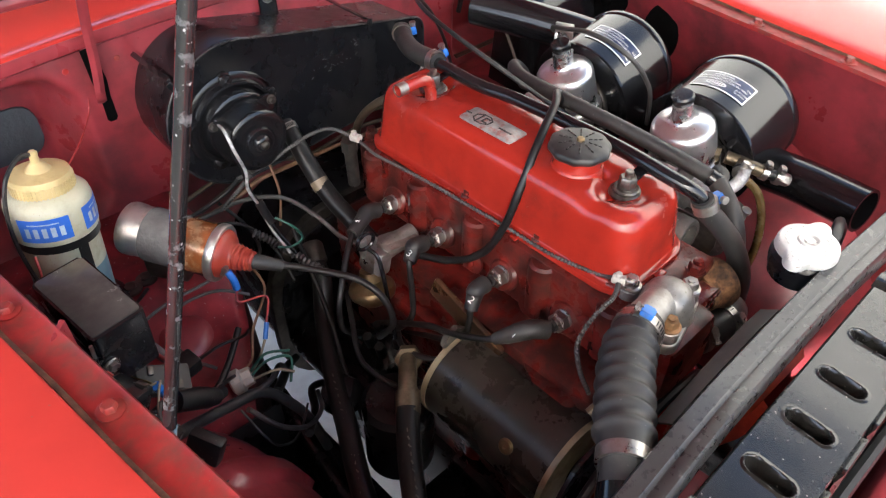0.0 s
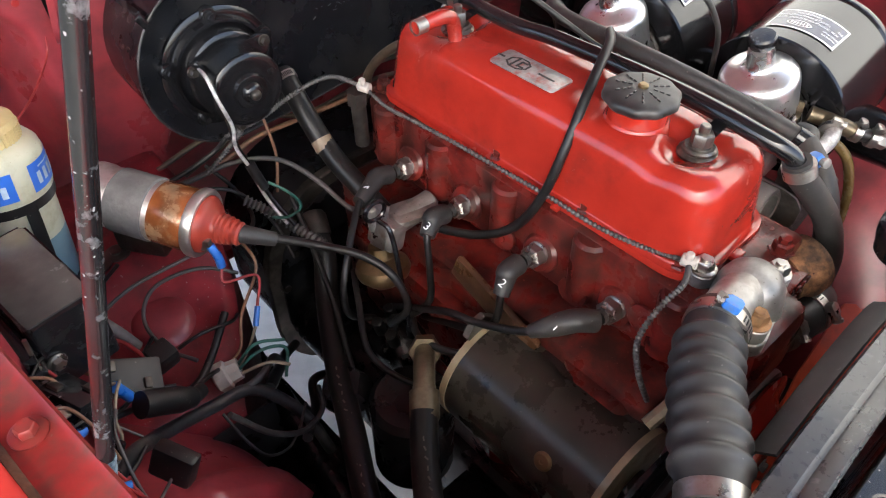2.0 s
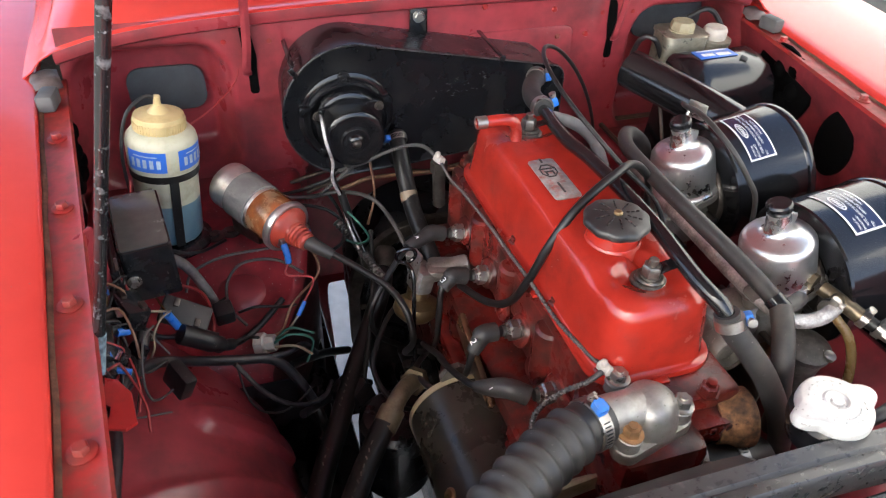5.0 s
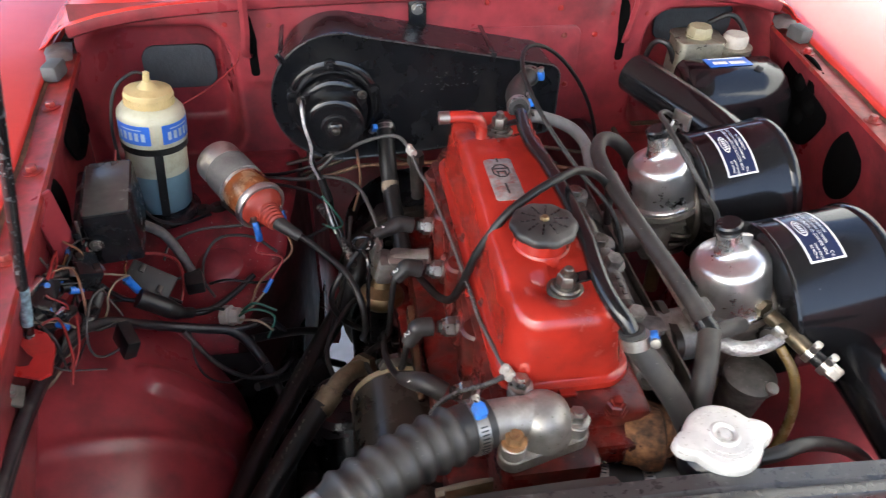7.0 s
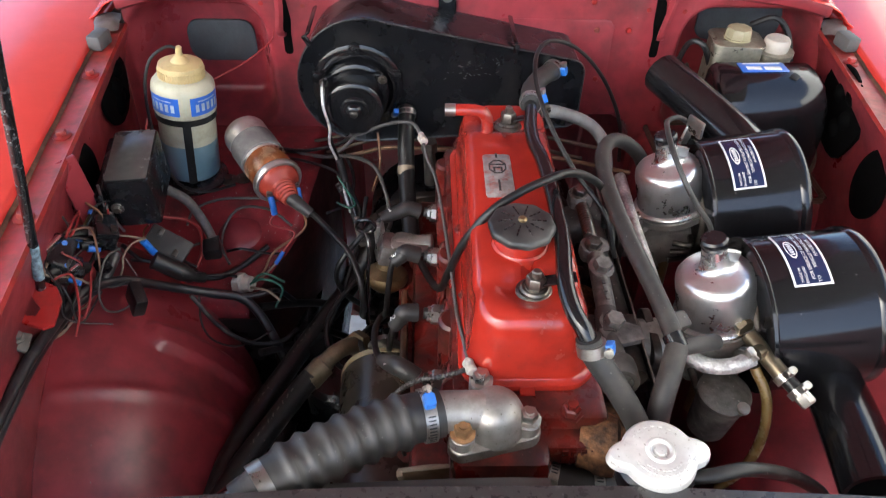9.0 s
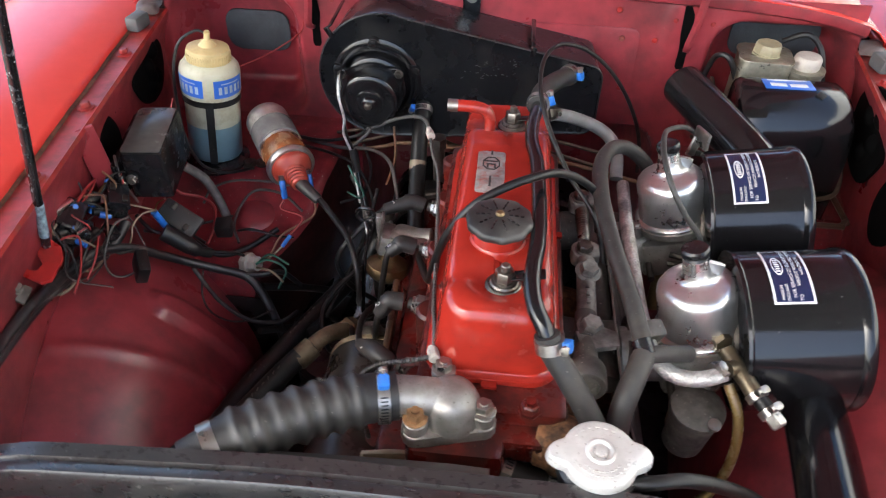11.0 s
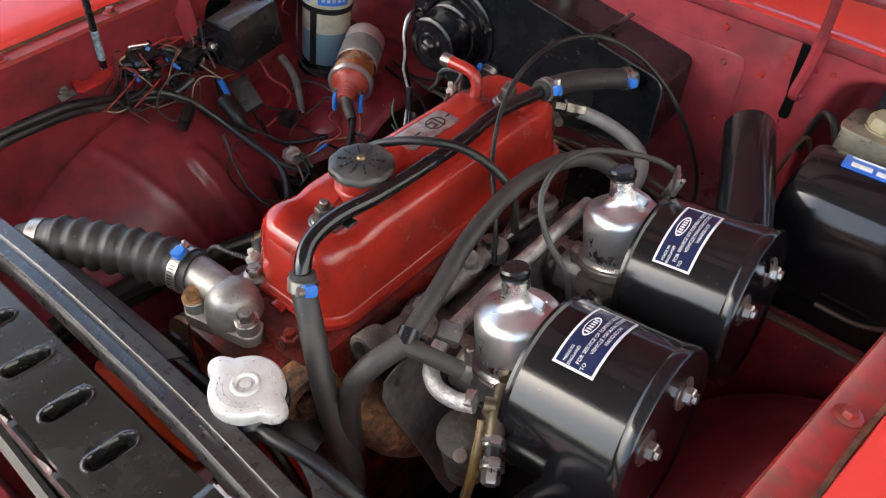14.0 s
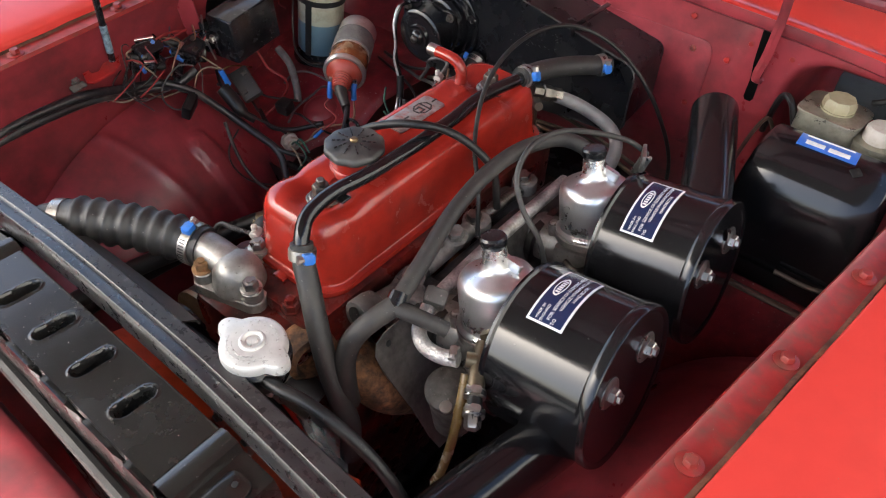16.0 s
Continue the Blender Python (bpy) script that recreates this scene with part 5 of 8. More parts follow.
# ---- carburettors ----
def carburettor(y):
    tip = V(0.166, y, 0.8775)
    ax = V(-0.26, 0.10, 0.96).normalized()
    foot = tip - ax * 0.095
    c = thing("carburettor", V(foot.x, foot.y, 0.70), "polished aluminium side-draught carburettor with a domed dashpot", "carburettor", "twin carburettors")
    m = axis_matrix(foot, ax)
    bm = N()
    lathe(bm, foot, ax, [(0.0405, 0), (0.0415, 0.002), (0.041, 0.004), (0.0374, 0.006), (0.0370, 0.028), (0.0366, 0.0445), (0.0356, 0.0495), (0.0330, 0.0532), (0.0290, 0.0555), (0.0200, 0.0578), (0.0150, 0.0598), (0.0130, 0.064), (0.0120, 0.072), (0.0112, 0.080), (0.0110, 0.0845), (0, 0.0845)], 48)
    part("dashpot", bm, polished, c, "polished domed dashpot", sharp=50)
    bm = N()
    lathe(bm, foot + ax * 0.0842, ax, [(0.0112, -0.002), (0.0118, 0), (0.0124, 0.001), (0.0124, 0.0068), (0.0108, 0.0088), (0, 0.0090)], 24, 8, 0.0010)
    part("damper_cap", bm, plastic_black, c, "black fluted damper cap")
    bm = N()
    prism(bm, round_rect(0.020, 0.006, 0.0025), m @ pose(0.012, -0.006, 0.061, 0, 28, -35), 0.010, 0.002)
    part("vent_rib", bm, polished, c)
    bm = N()
    lathe(bm, foot - ax * 0.011, ax, [(0.034, 0), (0.042, 0.003), (0.042, 0.010), (0.040, 0.011), (0, 0.011)], 36)
    part("top_flange", bm, cast_alu, c, "dull cast flange")
    for a in (35, 155, 275):
        q = radians(a)
        d = m.to_3x3() @ V(math.cos(q), math.sin(q), 0)
        bm = N()
        lathe(bm, foot + d * 0.044 - ax * 0.011, ax, [(0.007, 0), (0.007, 0.013), (0, 0.013)], 14)
        lug = part("lug", bm, cast_alu, c)
        bm = N()
        lathe(bm, foot + d * 0.044 + ax * 0.0015, ax, [(0.0048, 0), (0.0048, 0.002), (0.0035, 0.0035), (0, 0.0038)], 12)
        part("screw", bm, zinc, lug)
    fx, fy = foot.x, foot.y
    bm = N()
    cyl(bm, (fx - 0.07, fy, 0.738), (fx + 0.035, fy, 0.748), 0.027, 28, 0.003)
    part("throat", bm, cast_alu, c, "dull cast throat")
    bm = N()
    box(bm, (fx, fy, 0.742), (0.058, 0.060, 0.05), (0, -12, 0), 0.008)
    part("body", bm, cast_alu, c, "dull cast carburettor body")
    bm = N()
    prism(bm, round_rect(0.07, 0.05, 0.014), axis_matrix((fx - 0.055, fy, 0.740), (-1, 0, 0)), 0.008, 0.001)
    part("mounting_flange", bm, steel_dark, c)
    bm = N()
    tube(bm, [(fx, fy - 0.02, 0.722), (fx, fy - 0.022, 0.70), (fx, fy - 0.025, 0.665)], 0.009, 12, 4)
    part("jet", bm, brass, c, "brass jet assembly")
    for k in range(3):
        z = 0.738 + 0.013 * k
        bm = N()
        tube(bm, [(fx + 0.02, fy - 0.032, z), (fx + 0.012, fy - 0.044 - 0.004 * k, z + 0.004), (fx - 0.005, fy - 0.046, z + 0.002)], 0.0035, 8, 4)
        part("lever", bm, steel_dark, c, "oily throttle lever")
    bm = N()
    cyl(bm, (fx - 0.02, fy + 0.045, 0.735), (fx - 0.02, fy - 0.055, 0.735), 0.004, 10)
    part("spindle", bm, steel_dark, c)
    return c


carburettor(-0.087)
carburettor(0.086)


# ---- air filters ----
def text_shape(body, size):
    cu = bpy.data.curves.new("label_text", "FONT")
    cu.body, cu.size, cu.align_x, cu.align_y, cu.resolution_u = body, size, "CENTER", "CENTER", 2
    ob = bpy.data.objects.new("label_text", cu)
    scene.collection.objects.link(ob)
    bpy.context.view_layer.update()
    me = bpy.data.meshes.new_from_object(ob.evaluated_get(bpy.context.evaluated_depsgraph_get()))
    bpy.data.objects.remove(ob)
    return me


def air_filter(yc, front):
    zc, r, x0, x1 = 0.800, 0.0755, 0.219, 0.322
    f = thing("air_filter", (0.27, yc, zc - r), "gloss black round air filter can with a navy service label", "air filter", "twin air filters")
    bm = N()
    # teardrop outline: round with a small corner towards the inlet
    corner = radians(-118 if front else -62)

    def ring(rr, x):
        out = []
        for k in range(64):
            a = 2 * math.pi * k / 64
            d = abs((a - corner + math.pi) % (2 * math.pi) - math.pi)
            q = rr * (1 + 0.035 * max(0, 1 - d / 0.75) ** 1.3)
            out.append((x, yc + q * math.cos(a), zc + q * math.sin(a)))
        return out

    layers = [ring(0.0, x0 + 0.006), ring(0.045, x0 + 0.006), ring(0.047, x0 + 0.0), ring(r - 0.004, x0), ring(r + 0.001, x0 + 0.001), ring(r + 0.0015, x0 + 0.004), ring(r - 0.0005, x0 + 0.006), ring(r - 0.001, x1 - 0.010)]
    layers = layers[1:]
    vs = [[bm.verts.new(p) for p in l] for l in layers]
    for a, b in zip(vs, vs[1:]):
        for k in range(64):
            bm.faces.new((a[k], a[(k + 1) % 64], b[(k + 1) % 64], b[k]))
    bm.faces.new(vs[0])
    part("can", bm, black_gloss, f, sharp=35)
    bm = N()
    layers = [ring(r - 0.0012, x1 - 0.0105), ring(r + 0.0004, x1 - 0.008), ring(r + 0.0004, x1 - 0.001), ring(r - 0.001, x1 + 0.001), ring(r - 0.004, x1 + 0.0005), ring(r - 0.006, x1 - 0.001), ring(0.030, x1 - 0.001), ring(0.001, x1 - 0.001)]
    vs = [[bm.verts.new(p) for p in l] for l in layers]
    for a, b in zip(vs, vs[1:]):
        for k in range(64):
            bm.faces.new((a[k], a[(k + 1) % 64], b[(k + 1) % 64], b[k]))
    bm.faces.new(vs[-1])
    lid = part("end_cover", bm, black_gloss, f, sharp=35)
    for dy in (-0.031, 0.031):
        p = V(x1 - 0.001, yc + dy + (0.0 if front else 0.0), zc + 0.022)
        bm = N()
        lathe(bm, p, (1, 0, 0), [(0.0145, 0), (0.0145, 0.001), (0.012, 0.0025), (0.011, 0.0025), (0, 0.0025)], 24)
        lathe(bm, p + V(0.0022, 0, 0), (1, 0, 0), [(0.0075, 0), (0.0075, 0.005), (0.0065, 0.006), (0.0048, 0.006), (0.0048, 0.009), (0, 0.0095)], 6)
        part("bolt", bm, zinc, lid, "plated bolt on a washer")
    # label wrapped on the top of the can
    lw, lh = 0.034, 0.071
    a_mid = radians(90 if front else 106)
    u0 = 0.2605

    def wrap(u, v, lift):
        a = a_mid - v / r
        return V(u0 + u, yc + (r + lift) * math.cos(a), zc + (r + lift) * math.sin(a))

    def patch(name, w, h, lift, m, parent, du=0.0, dv=0.0):
        bm = N()
        outline = round_rect(w, h, min(w, h) * 0.06, 3)
        rows = []
        for j in range(13):
            v = -h / 2 + h * j / 12
            rows.append([wrap(du - w / 2 + w * i / 6, dv + v, lift) for i in range(7)])
        grid_sheet(bm, rows)
        return part(name, bm, m, parent)

    lab = patch("label", lw, lh, 0.0004, white_print, f)
    lab["label"] = "white-edged navy service label"
    patch("label_field", lw - 0.004, lh - 0.004, 0.0007, navy_print, lab)
    # reads with its top towards the carburettor, across the can

    def write(body, size, du, dv, name="label_text"):
        me = text_shape(body, size)
        for v in me.vertices:
            x, y = v.co.x, v.co.y
            v.co = wrap(du - y, dv + x, 0.0010) - base_of[f]
        me.materials.append(white_print)
        ob = new(name, me)
        ob.parent = lab
        base_of[ob] = base_of[f]
        return ob

    for line, size, du, dv in (("MADE IN", 0.0036, -0.0088, -0.0245), ("ENGLAND", 0.0036, -0.0045, -0.0245), ("FOR SERVICE OF ELEMENT REFER", 0.0043, 0.0012, 0.002), ("TO       VEHICLE MANUFACTURERS", 0.0043, 0.0062, 0.001), ("HANDBOOK", 0.0043, 0.0110, 0.006)):
        write(line, size, du, dv)
    bm = N()
    for k in range(28):
        a0, a1 = 2 * math.pi * k / 28, 2 * math.pi * (k + 1) / 28
        q = [wrap(-0.0075 + rr * 0.0045 * math.sin(a), 0.006 + rr * 0.0125 * math.cos(a), 0.0010) for a in (a0, a1) for rr in (1.0, 0.84)]
        vs = [bm.verts.new(p) for p in (q[0], q[1], q[3], q[2])]
        bm.faces.new(vs)
    for k in range(6):
        c = -0.0015 + 0.003 * k
        bm.faces.new([bm.verts.new(wrap(-0.0075 + du, c + dv, 0.0010)) for du, dv in ((-0.002, -0.0009), (-0.002, 0.0009), (0.002, 0.0009), (0.002, -0.0009))])
    part("label_mark", bm, white_print, lab, "plain white oval mark")
    # the can leans with its carburettor, its outer end raised
    lean = Matrix.Translation((0.011, 0, -0.009)) @ Matrix.Rotation(radians(-9), 4, "Y")
    for ob in f.children_recursive:
        ob.data.transform(lean)
    # inlet tube
    bm = N()
    if front:
        pts = [(0.292, yc - 0.02, zc - 0.045), (0.290, yc - 0.055, zc - 0.044), (0.280, yc - 0.11, zc - 0.034), (0.266, yc - 0.19, zc - 0.027)]
    else:
        pts = [(0.292, yc + 0.01, zc + 0.028), (0.270, yc + 0.07, zc + 0.036), (0.243, yc + 0.14, zc + 0.042), (0.219, yc + 0.20, zc + 0.046)]
    tube(bm, pts, 0.0265, 28, 6, hollow=True)
    part("inlet_tube", bm, black_gloss, f, "black tapered inlet tube")
    bm = N()
    lathe(bm, (x0 - 0.006, yc + (0.005 if front else -0.0), zc - 0.03), (1, 0, 0), [(0.048, 0), (0.050, 0.003), (0.050, 0.007)], 36)
    for dy in (-0.025, 0.025):
        lathe(bm, (x0 - 0.012, yc + dy, zc - 0.01), (1, 0, 0), [(0.008, 0), (0.008, 0.01), (0, 0.01)], 6)
    part("back_plate", bm, steel_dark, f, "oily brown back plate")
    return f


air_filter(-0.094, True)
air_filter(0.082, False)
# link pipe between the two cans
bm = N()
tube(bm, [(0.285, -0.05, 0.765), (0.287, 0.0, 0.757), (0.285, 0.045, 0.762)], 0.022, 20, 5)
solo("link_pipe", bm, black_gloss, "gloss black pipe between the air filters", "pipe")

# ---- pedal box, brake reservoirs ----
pedal = thing("pedal_box", (0.35, 0.29, 0.70), "gloss black pedal box cover with a blue sticker", "pedal box")
bm = N()
rows = []
prof = [(0.2935, 0.70), (0.293, 0.80), (0.2925, 0.8575), (0.285, 0.8585), (0.262, 0.858), (0.240, 0.852), (0.222, 0.835), (0.215, 0.81), (0.212, 0.77), (0.212, 0.70)]
xs = [(0.2855, 1), (0.287, 0.4), (0.292, 0.0), (0.32, 0), (0.35, 0), (0.38, 0), (0.412, 0.0), (0.419, 0.4), (0.4215, 1)]
for x, d in xs:
    rows.append([V(x + (x - 0.35) * 0.12 * max(0, k - 2) / 7, y + d * 0.004, z - d * 0.012) for k, (y, z) in enumerate(prof)])
first = [V(p.x - 0.003, p.y + 0.01, 0.70) for p in rows[0]]
last = [V(p.x + 0.003, p.y + 0.01, 0.70) for p in rows[-1]]
grid_sheet(bm, [first] + rows + [last])
part("cover", bm, black_gloss, pedal, sharp=50)
bm = N()
pts = round_rect(0.205, 0.20, 0.02, 5)
tube(bm, [(0.349 + x, 0.285 + y, 0.708) for x, y in pts + pts[:1]], 0.004, 8, 2)
part("base_rim", bm, brown_pipe, pedal, "tan sealed base rim")
bm = N()
tube(bm, [(0.285, 0.342, 0.80), (0.268, 0.33, 0.835), (0.263, 0.27, 0.815), (0.258, 0.21, 0.73)], 0.0025, 8, 6)
part("pipe", bm, brown_pipe, pedal, "bent brown metal brake pipe")
bm = N()
tube(bm, [(0.425, 0.33, 0.82), (0.437, 0.28, 0.79), (0.437, 0.225, 0.745), (0.41, 0.205, 0.735), (0.36, 0.203, 0.735)], 0.0032, 8, 6)
part("pipe", bm, brown_pipe, pedal, "bent brown metal brake pipe")
bm = N()
box(bm, (0.3475, 0.275, 0.8592), (0.062, 0.025, 0.0012), (0, 0, 2), 0.0004)
st = part("sticker", bm, blue_print, pedal, "bright blue sticker with white fields")
for x, w in ((0.3345, 0.020), (0.3595, 0.022)):
    bm = N()
    box(bm, (x, 0.2715, 0.8601), (w, 0.0080, 0.0006), (0, 0, 2), 0.0002)
    part("field", bm, white_print, st)
bm = N()
box(bm, (0.3475, 0.2845, 0.8601), (0.05, 0.0018, 0.0006), (0, 0, 2))
part("field", bm, white_print, st)
bm = N()
prism(bm, [(-0.007, 0), (0, -0.007), (0.007, 0), (0, 0.007)], pose(0.383, 0.255, 0.8555, 22, 0, 0), 0.003, 0.001)
part("plug", bm, rubber, pedal, "black rubber plug")

res = thing("brake_reservoir", (0.327, 0.330, 0.80), "stained tin brake fluid reservoir with yellowed cap", "reservoir")
bm = N()
prism(bm, round_rect(0.066, 0.056, 0.012), pose(0.331, 0.339, 0.79, 0, 0, -6), 0.079, 0.003)
part("tank", bm, reservoir_mat, res)
bm = N()
prism(bm, round_rect(0.070, 0.060, 0.013), pose(0.331, 0.339, 0.8665, 0, 0, -6), 0.0038, 0.0012)
part("lid_seam", bm, reservoir_mat, res, "folded seam round the tin lid")
bm = N()
lathe(bm, (0.332, 0.3405, 0.870), (0, 0, 1), [(0.0172, 0), (0.018, 0.003), (0.018, 0.010), (0.0155, 0.0145), (0, 0.015)], 8)
lathe(bm, (0.332, 0.3405, 0.869), (0, 0, 1), [(0.0185, 0), (0.0185, 0.003), (0, 0.003)], 28)
part("cap", bm, reservoir_cap_mat, res, "yellowed octagonal cap")
res2 = thing("clutch_reservoir", (0.384, 0.330, 0.80), "stained round clutch reservoir with a pale cap", "reservoir")
bm = N()
lathe(bm, (0.384, 0.330, 0.80), (0, 0, 1), [(0.024, 0), (0.024, 0.052), (0.026, 0.053), (0.026, 0.058), (0, 0.058)], 30)
part("tank", bm, reservoir_mat, res2)
bm = N()
lathe(bm, (0.384, 0.330, 0.858), (0, 0, 1), [(0.0165, 0), (0.0175, 0.002), (0.0175, 0.013), (0.015, 0.017), (0, 0.018)], 26)
part("cap", bm, pale_cap_mat, res2, "pale plastic screw cap")
for pts in ([(0.262, 0.36, 0.80), (0.270, 0.35, 0.855), (0.285, 0.335, 0.862), (0.300, 0.33, 0.835)], [(0.36, 0.372, 0.875), (0.385, 0.362, 0.89), (0.407, 0.355, 0.872), (0.412, 0.33, 0.84)]):
    bm = N()
    tube(bm, pts, 0.004, 8, 6)
    solo("fluid_pipe", bm, rubber, "thin black fluid hose behind the reservoirs", "hose")

# ---- ignition coil on the shelf ----
C0, C1 = V(-0.341, 0.258, 0.764), V(-0.282, 0.166, 0.750)
cd = (C1 - C0).normalized()
coil = thing("ignition_coil", C0 + V(0, 0, -0.03), "aluminium ignition coil with peeling brown band and red tower", "ignition coil")
bm = N()
L = (C1 - C0).length
lathe(bm, C0, cd, [(0.024, 0), (0.0285, 0.002), (0.0295, 0.005), (0.0295, 0.014), (0.0285, 0.016), (0.0285, L - 0.006), (0.0310, L - 0.007), (0.0322, L - 0.005), (0.0322, L), (0.0308, L + 0.0025), (0.0275, L + 0.0025), (0.027, L), (0, L)], 44)
part("can", bm, mat("scuffed_aluminium_can", (0.62, 0.60, 0.57), 0.38, 0.9, var=0.15, dirt=(0.2, 0.17, 0.13), dirt_amount=0.2, dirt_scale=40, bump=0.1), coil)
bm = N()
lathe(bm, C0 + cd * 0.028, cd, [(0.0290, 0), (0.0302, 0.001), (0.0302, 0.036), (0.029, 0.037)], 44)
part("mounting_band", bm, mat("grey_felt_band", (0.13, 0.125, 0.12), 0.75, var=0.3, scale=200, bump=0.4), coil, "dull grey mounting band")
bm = N()
lathe(bm, C0 + cd * 0.070, cd, [(0.0287, 0), (0.0293, 0.001), (0.0296, 0.014), (0.0293, 0.034), (0.0287, 0.035)], 44)
part("tape", bm, copper_brown, coil, "peeling glossy brown tape")
bm = N()
lathe(bm, C1, cd, [(0.0272, -0.001), (0.0265, 0.004), (0.022, 0.009), (0.016, 0.012), (0.0145, 0.014), (0.0145, 0.016), (0.0135, 0.017), (0.0142, 0.020), (0.0125, 0.0215), (0.0135, 0.025), (0.0115, 0.0265), (0.0125, 0.030), (0.0105, 0.0315), (0.0112, 0.035), (0.0095, 0.037), (0, 0.037)], 36)
part("tower", bm, coil_red, coil, "ribbed dull red tower")
side = cd.cross(V(0, 0, 1)).normalized()
for s in (-1, 1):
    q = C1 + side * 0.018 * s + V(0, 0, -0.006)
    bm = N()
    box(bm, q + cd * 0.010, (0.006, 0.010, 0.012), (0, 0, 35), 0.001)
    tm = part("terminal", bm, zinc, coil)
    bm = N()
    tube(bm, [q + cd * 0.014, q + cd * 0.018 + V(0, -0.002, -0.010), q + cd * 0.019 + V(0, -0.002, -0.022)], 0.0042, 10, 4)
    part("sleeve", bm, blue_plastic, tm, "blue terminal sleeve")
bm = N()
tube(bm, [C1 + cd * 0.030, (-0.252, 0.131, 0.740), (-0.237, 0.123, 0.732)], 0.0082, 16, 5, lambda u: 1.15 - 0.35 * u)
part("boot", bm, rubber_grey, coil, "black rubber boot")
bm = N()
box(bm, (-0.318, 0.225, 0.722), (0.03, 0.05, 0.034), (0, 0, 35), 0.004)
part("bracket", bm, steel_dark, coil)

# ---- washer bottle ----
BX, BY = -0.4155, 0.240
bottle = thing("washer_bottle", (BX, BY, 0.706), "yellowed plastic washer bottle half full of blue fluid", "washer bottle")
bm = N()
lathe(bm, (BX, BY, 0.708), (0, 0, 1), [(0.030, 0), (0.036, 0.002), (0.0385, 0.006), (0.0385, 0.058), (0, 0.058)], 40)
part("lower_body", bm, fluid, bottle, "blue fluid showing through the plastic", sharp=50)
bm = N()
lathe(bm, (BX, BY, 0.766), (0, 0, 1), [(0.0385, 0), (0.0385, 0.040), (0.0395, 0.042), (0.0410, 0.044), (0.0415, 0.046), (0.0415, 0.076), (0.040, 0.083), (0.034, 0.090), (0.0285, 0.092), (0, 0.092)], 40)
part("upper_body", bm, bottle_white, bottle, sharp=50)
bm = N()
lathe(bm, (BX, BY, 0.855), (0, 0, 1), [(0.028, 0), (0.0296, 0.001), (0.0296, 0.014), (0.0282, 0.019), (0.021, 0.021), (0.0125, 0.022), (0.0105, 0.024), (0.008, 0.027), (0.0045, 0.030), (0.004, 0.036), (0.0045, 0.040), (0.003, 0.042), (0, 0.042)], 72)
cap = part("cap", bm, bottle_cap_mat, bottle, "yellow ribbed screw cap with nozzle")
for k in range(48):
    a = 2 * math.pi * k / 48
    bm = N()
    box(bm, (BX + 0.0296 * math.cos(a), BY + 0.0296 * math.sin(a), 0.8625), (0.0016, 0.0018, 0.012), (0, 0, math.degrees(a)))
    part("rib", bm, bottle_cap_mat, cap)
for a0 in (-118, -30):
    bm = N()
    rows = []
    for j in range(2):
        rows.append([V(BX + 0.0419 * math.cos(radians(a0 + 68 * k / 10 - 34)), BY + 0.0419 * math.sin(radians(a0 + 68 * k / 10 - 34)), 0.8160 + 0.026 * j) for k in range(11)])
    grid_sheet(bm, rows)
    lab = part("label", bm, blue_print, bottle, "blue label with plain white bars")
    for k in range(5):
        bm = N()
        a = a0 - 22 + 11 * k
        rows = [[V(BX + 0.0423 * math.cos(radians(a + d)), BY + 0.0423 * math.sin(radians(a + d)), z) for d in (-3.2, 3.2)] for z in (0.8215, 0.8325)]
        grid_sheet(bm, rows)
        part("label_bar", bm, pale_print, lab)
    bm = N()
    rows = [[V(BX + 0.0423 * math.cos(radians(a0 + d)), BY + 0.0423 * math.sin(radians(a0 + d)), z) for d in (-20, -7, 7, 20)] for z in (0.8358, 0.8372)]
    grid_sheet(bm, rows)
    part("label_bar", bm, pale_print, lab)
bm = N()
lathe(bm, (BX, BY, 0.8005), (0, 0, 1), [(0.0398, 0), (0.0408, 0), (0.0408, 0.011), (0.0398, 0.011)], 40)
for a in (-75, 105):
    a = radians(a)
    box(bm, (BX + 0.0395 * math.cos(a), BY + 0.0395 * math.sin(a), 0.758), (0.011, 0.002, 0.096), (0, 0, math.degrees(a) + 90), 0.0006)
part("strap", bm, rubber, bottle, "black rubber holding strap")
bm = N()
tube(bm, [(BX, BY, 0.893), (BX - 0.014, BY - 0.006, 0.897), (BX - 0.034, BY - 0.016, 0.880), (BX - 0.0435, BY - 0.020, 0.84), (BX - 0.0415, BY - 0.024, 0.79), (BX - 0.030, BY - 0.036, 0.745), (BX - 0.004, BY - 0.052, 0.716), (BX + 0.030, BY - 0.050, 0.706), (BX + 0.065, BY - 0.025, 0.705)], 0.0021, 8, 8)
part("washer_tube", bm, rubber, bottle, "thin dark washer tube")

bottle.scale = (0.945, 0.945, 0.945)
bottle.location.z = 0.7135
bottle.rotation_euler = (radians(-3), radians(5.5), 0)

bm = N()
lathe(bm, (BX + 0.002, BY - 0.002, 0.704), (0, 0, 1), [(0.044, 0), (0.044, 0.004), (0.040, 0.006), (0.034, 0.010), (0, 0.010)], 32)
solo("bottle_tray", bm, plastic_black, "dark dirty tray under the washer bottle", "tray")

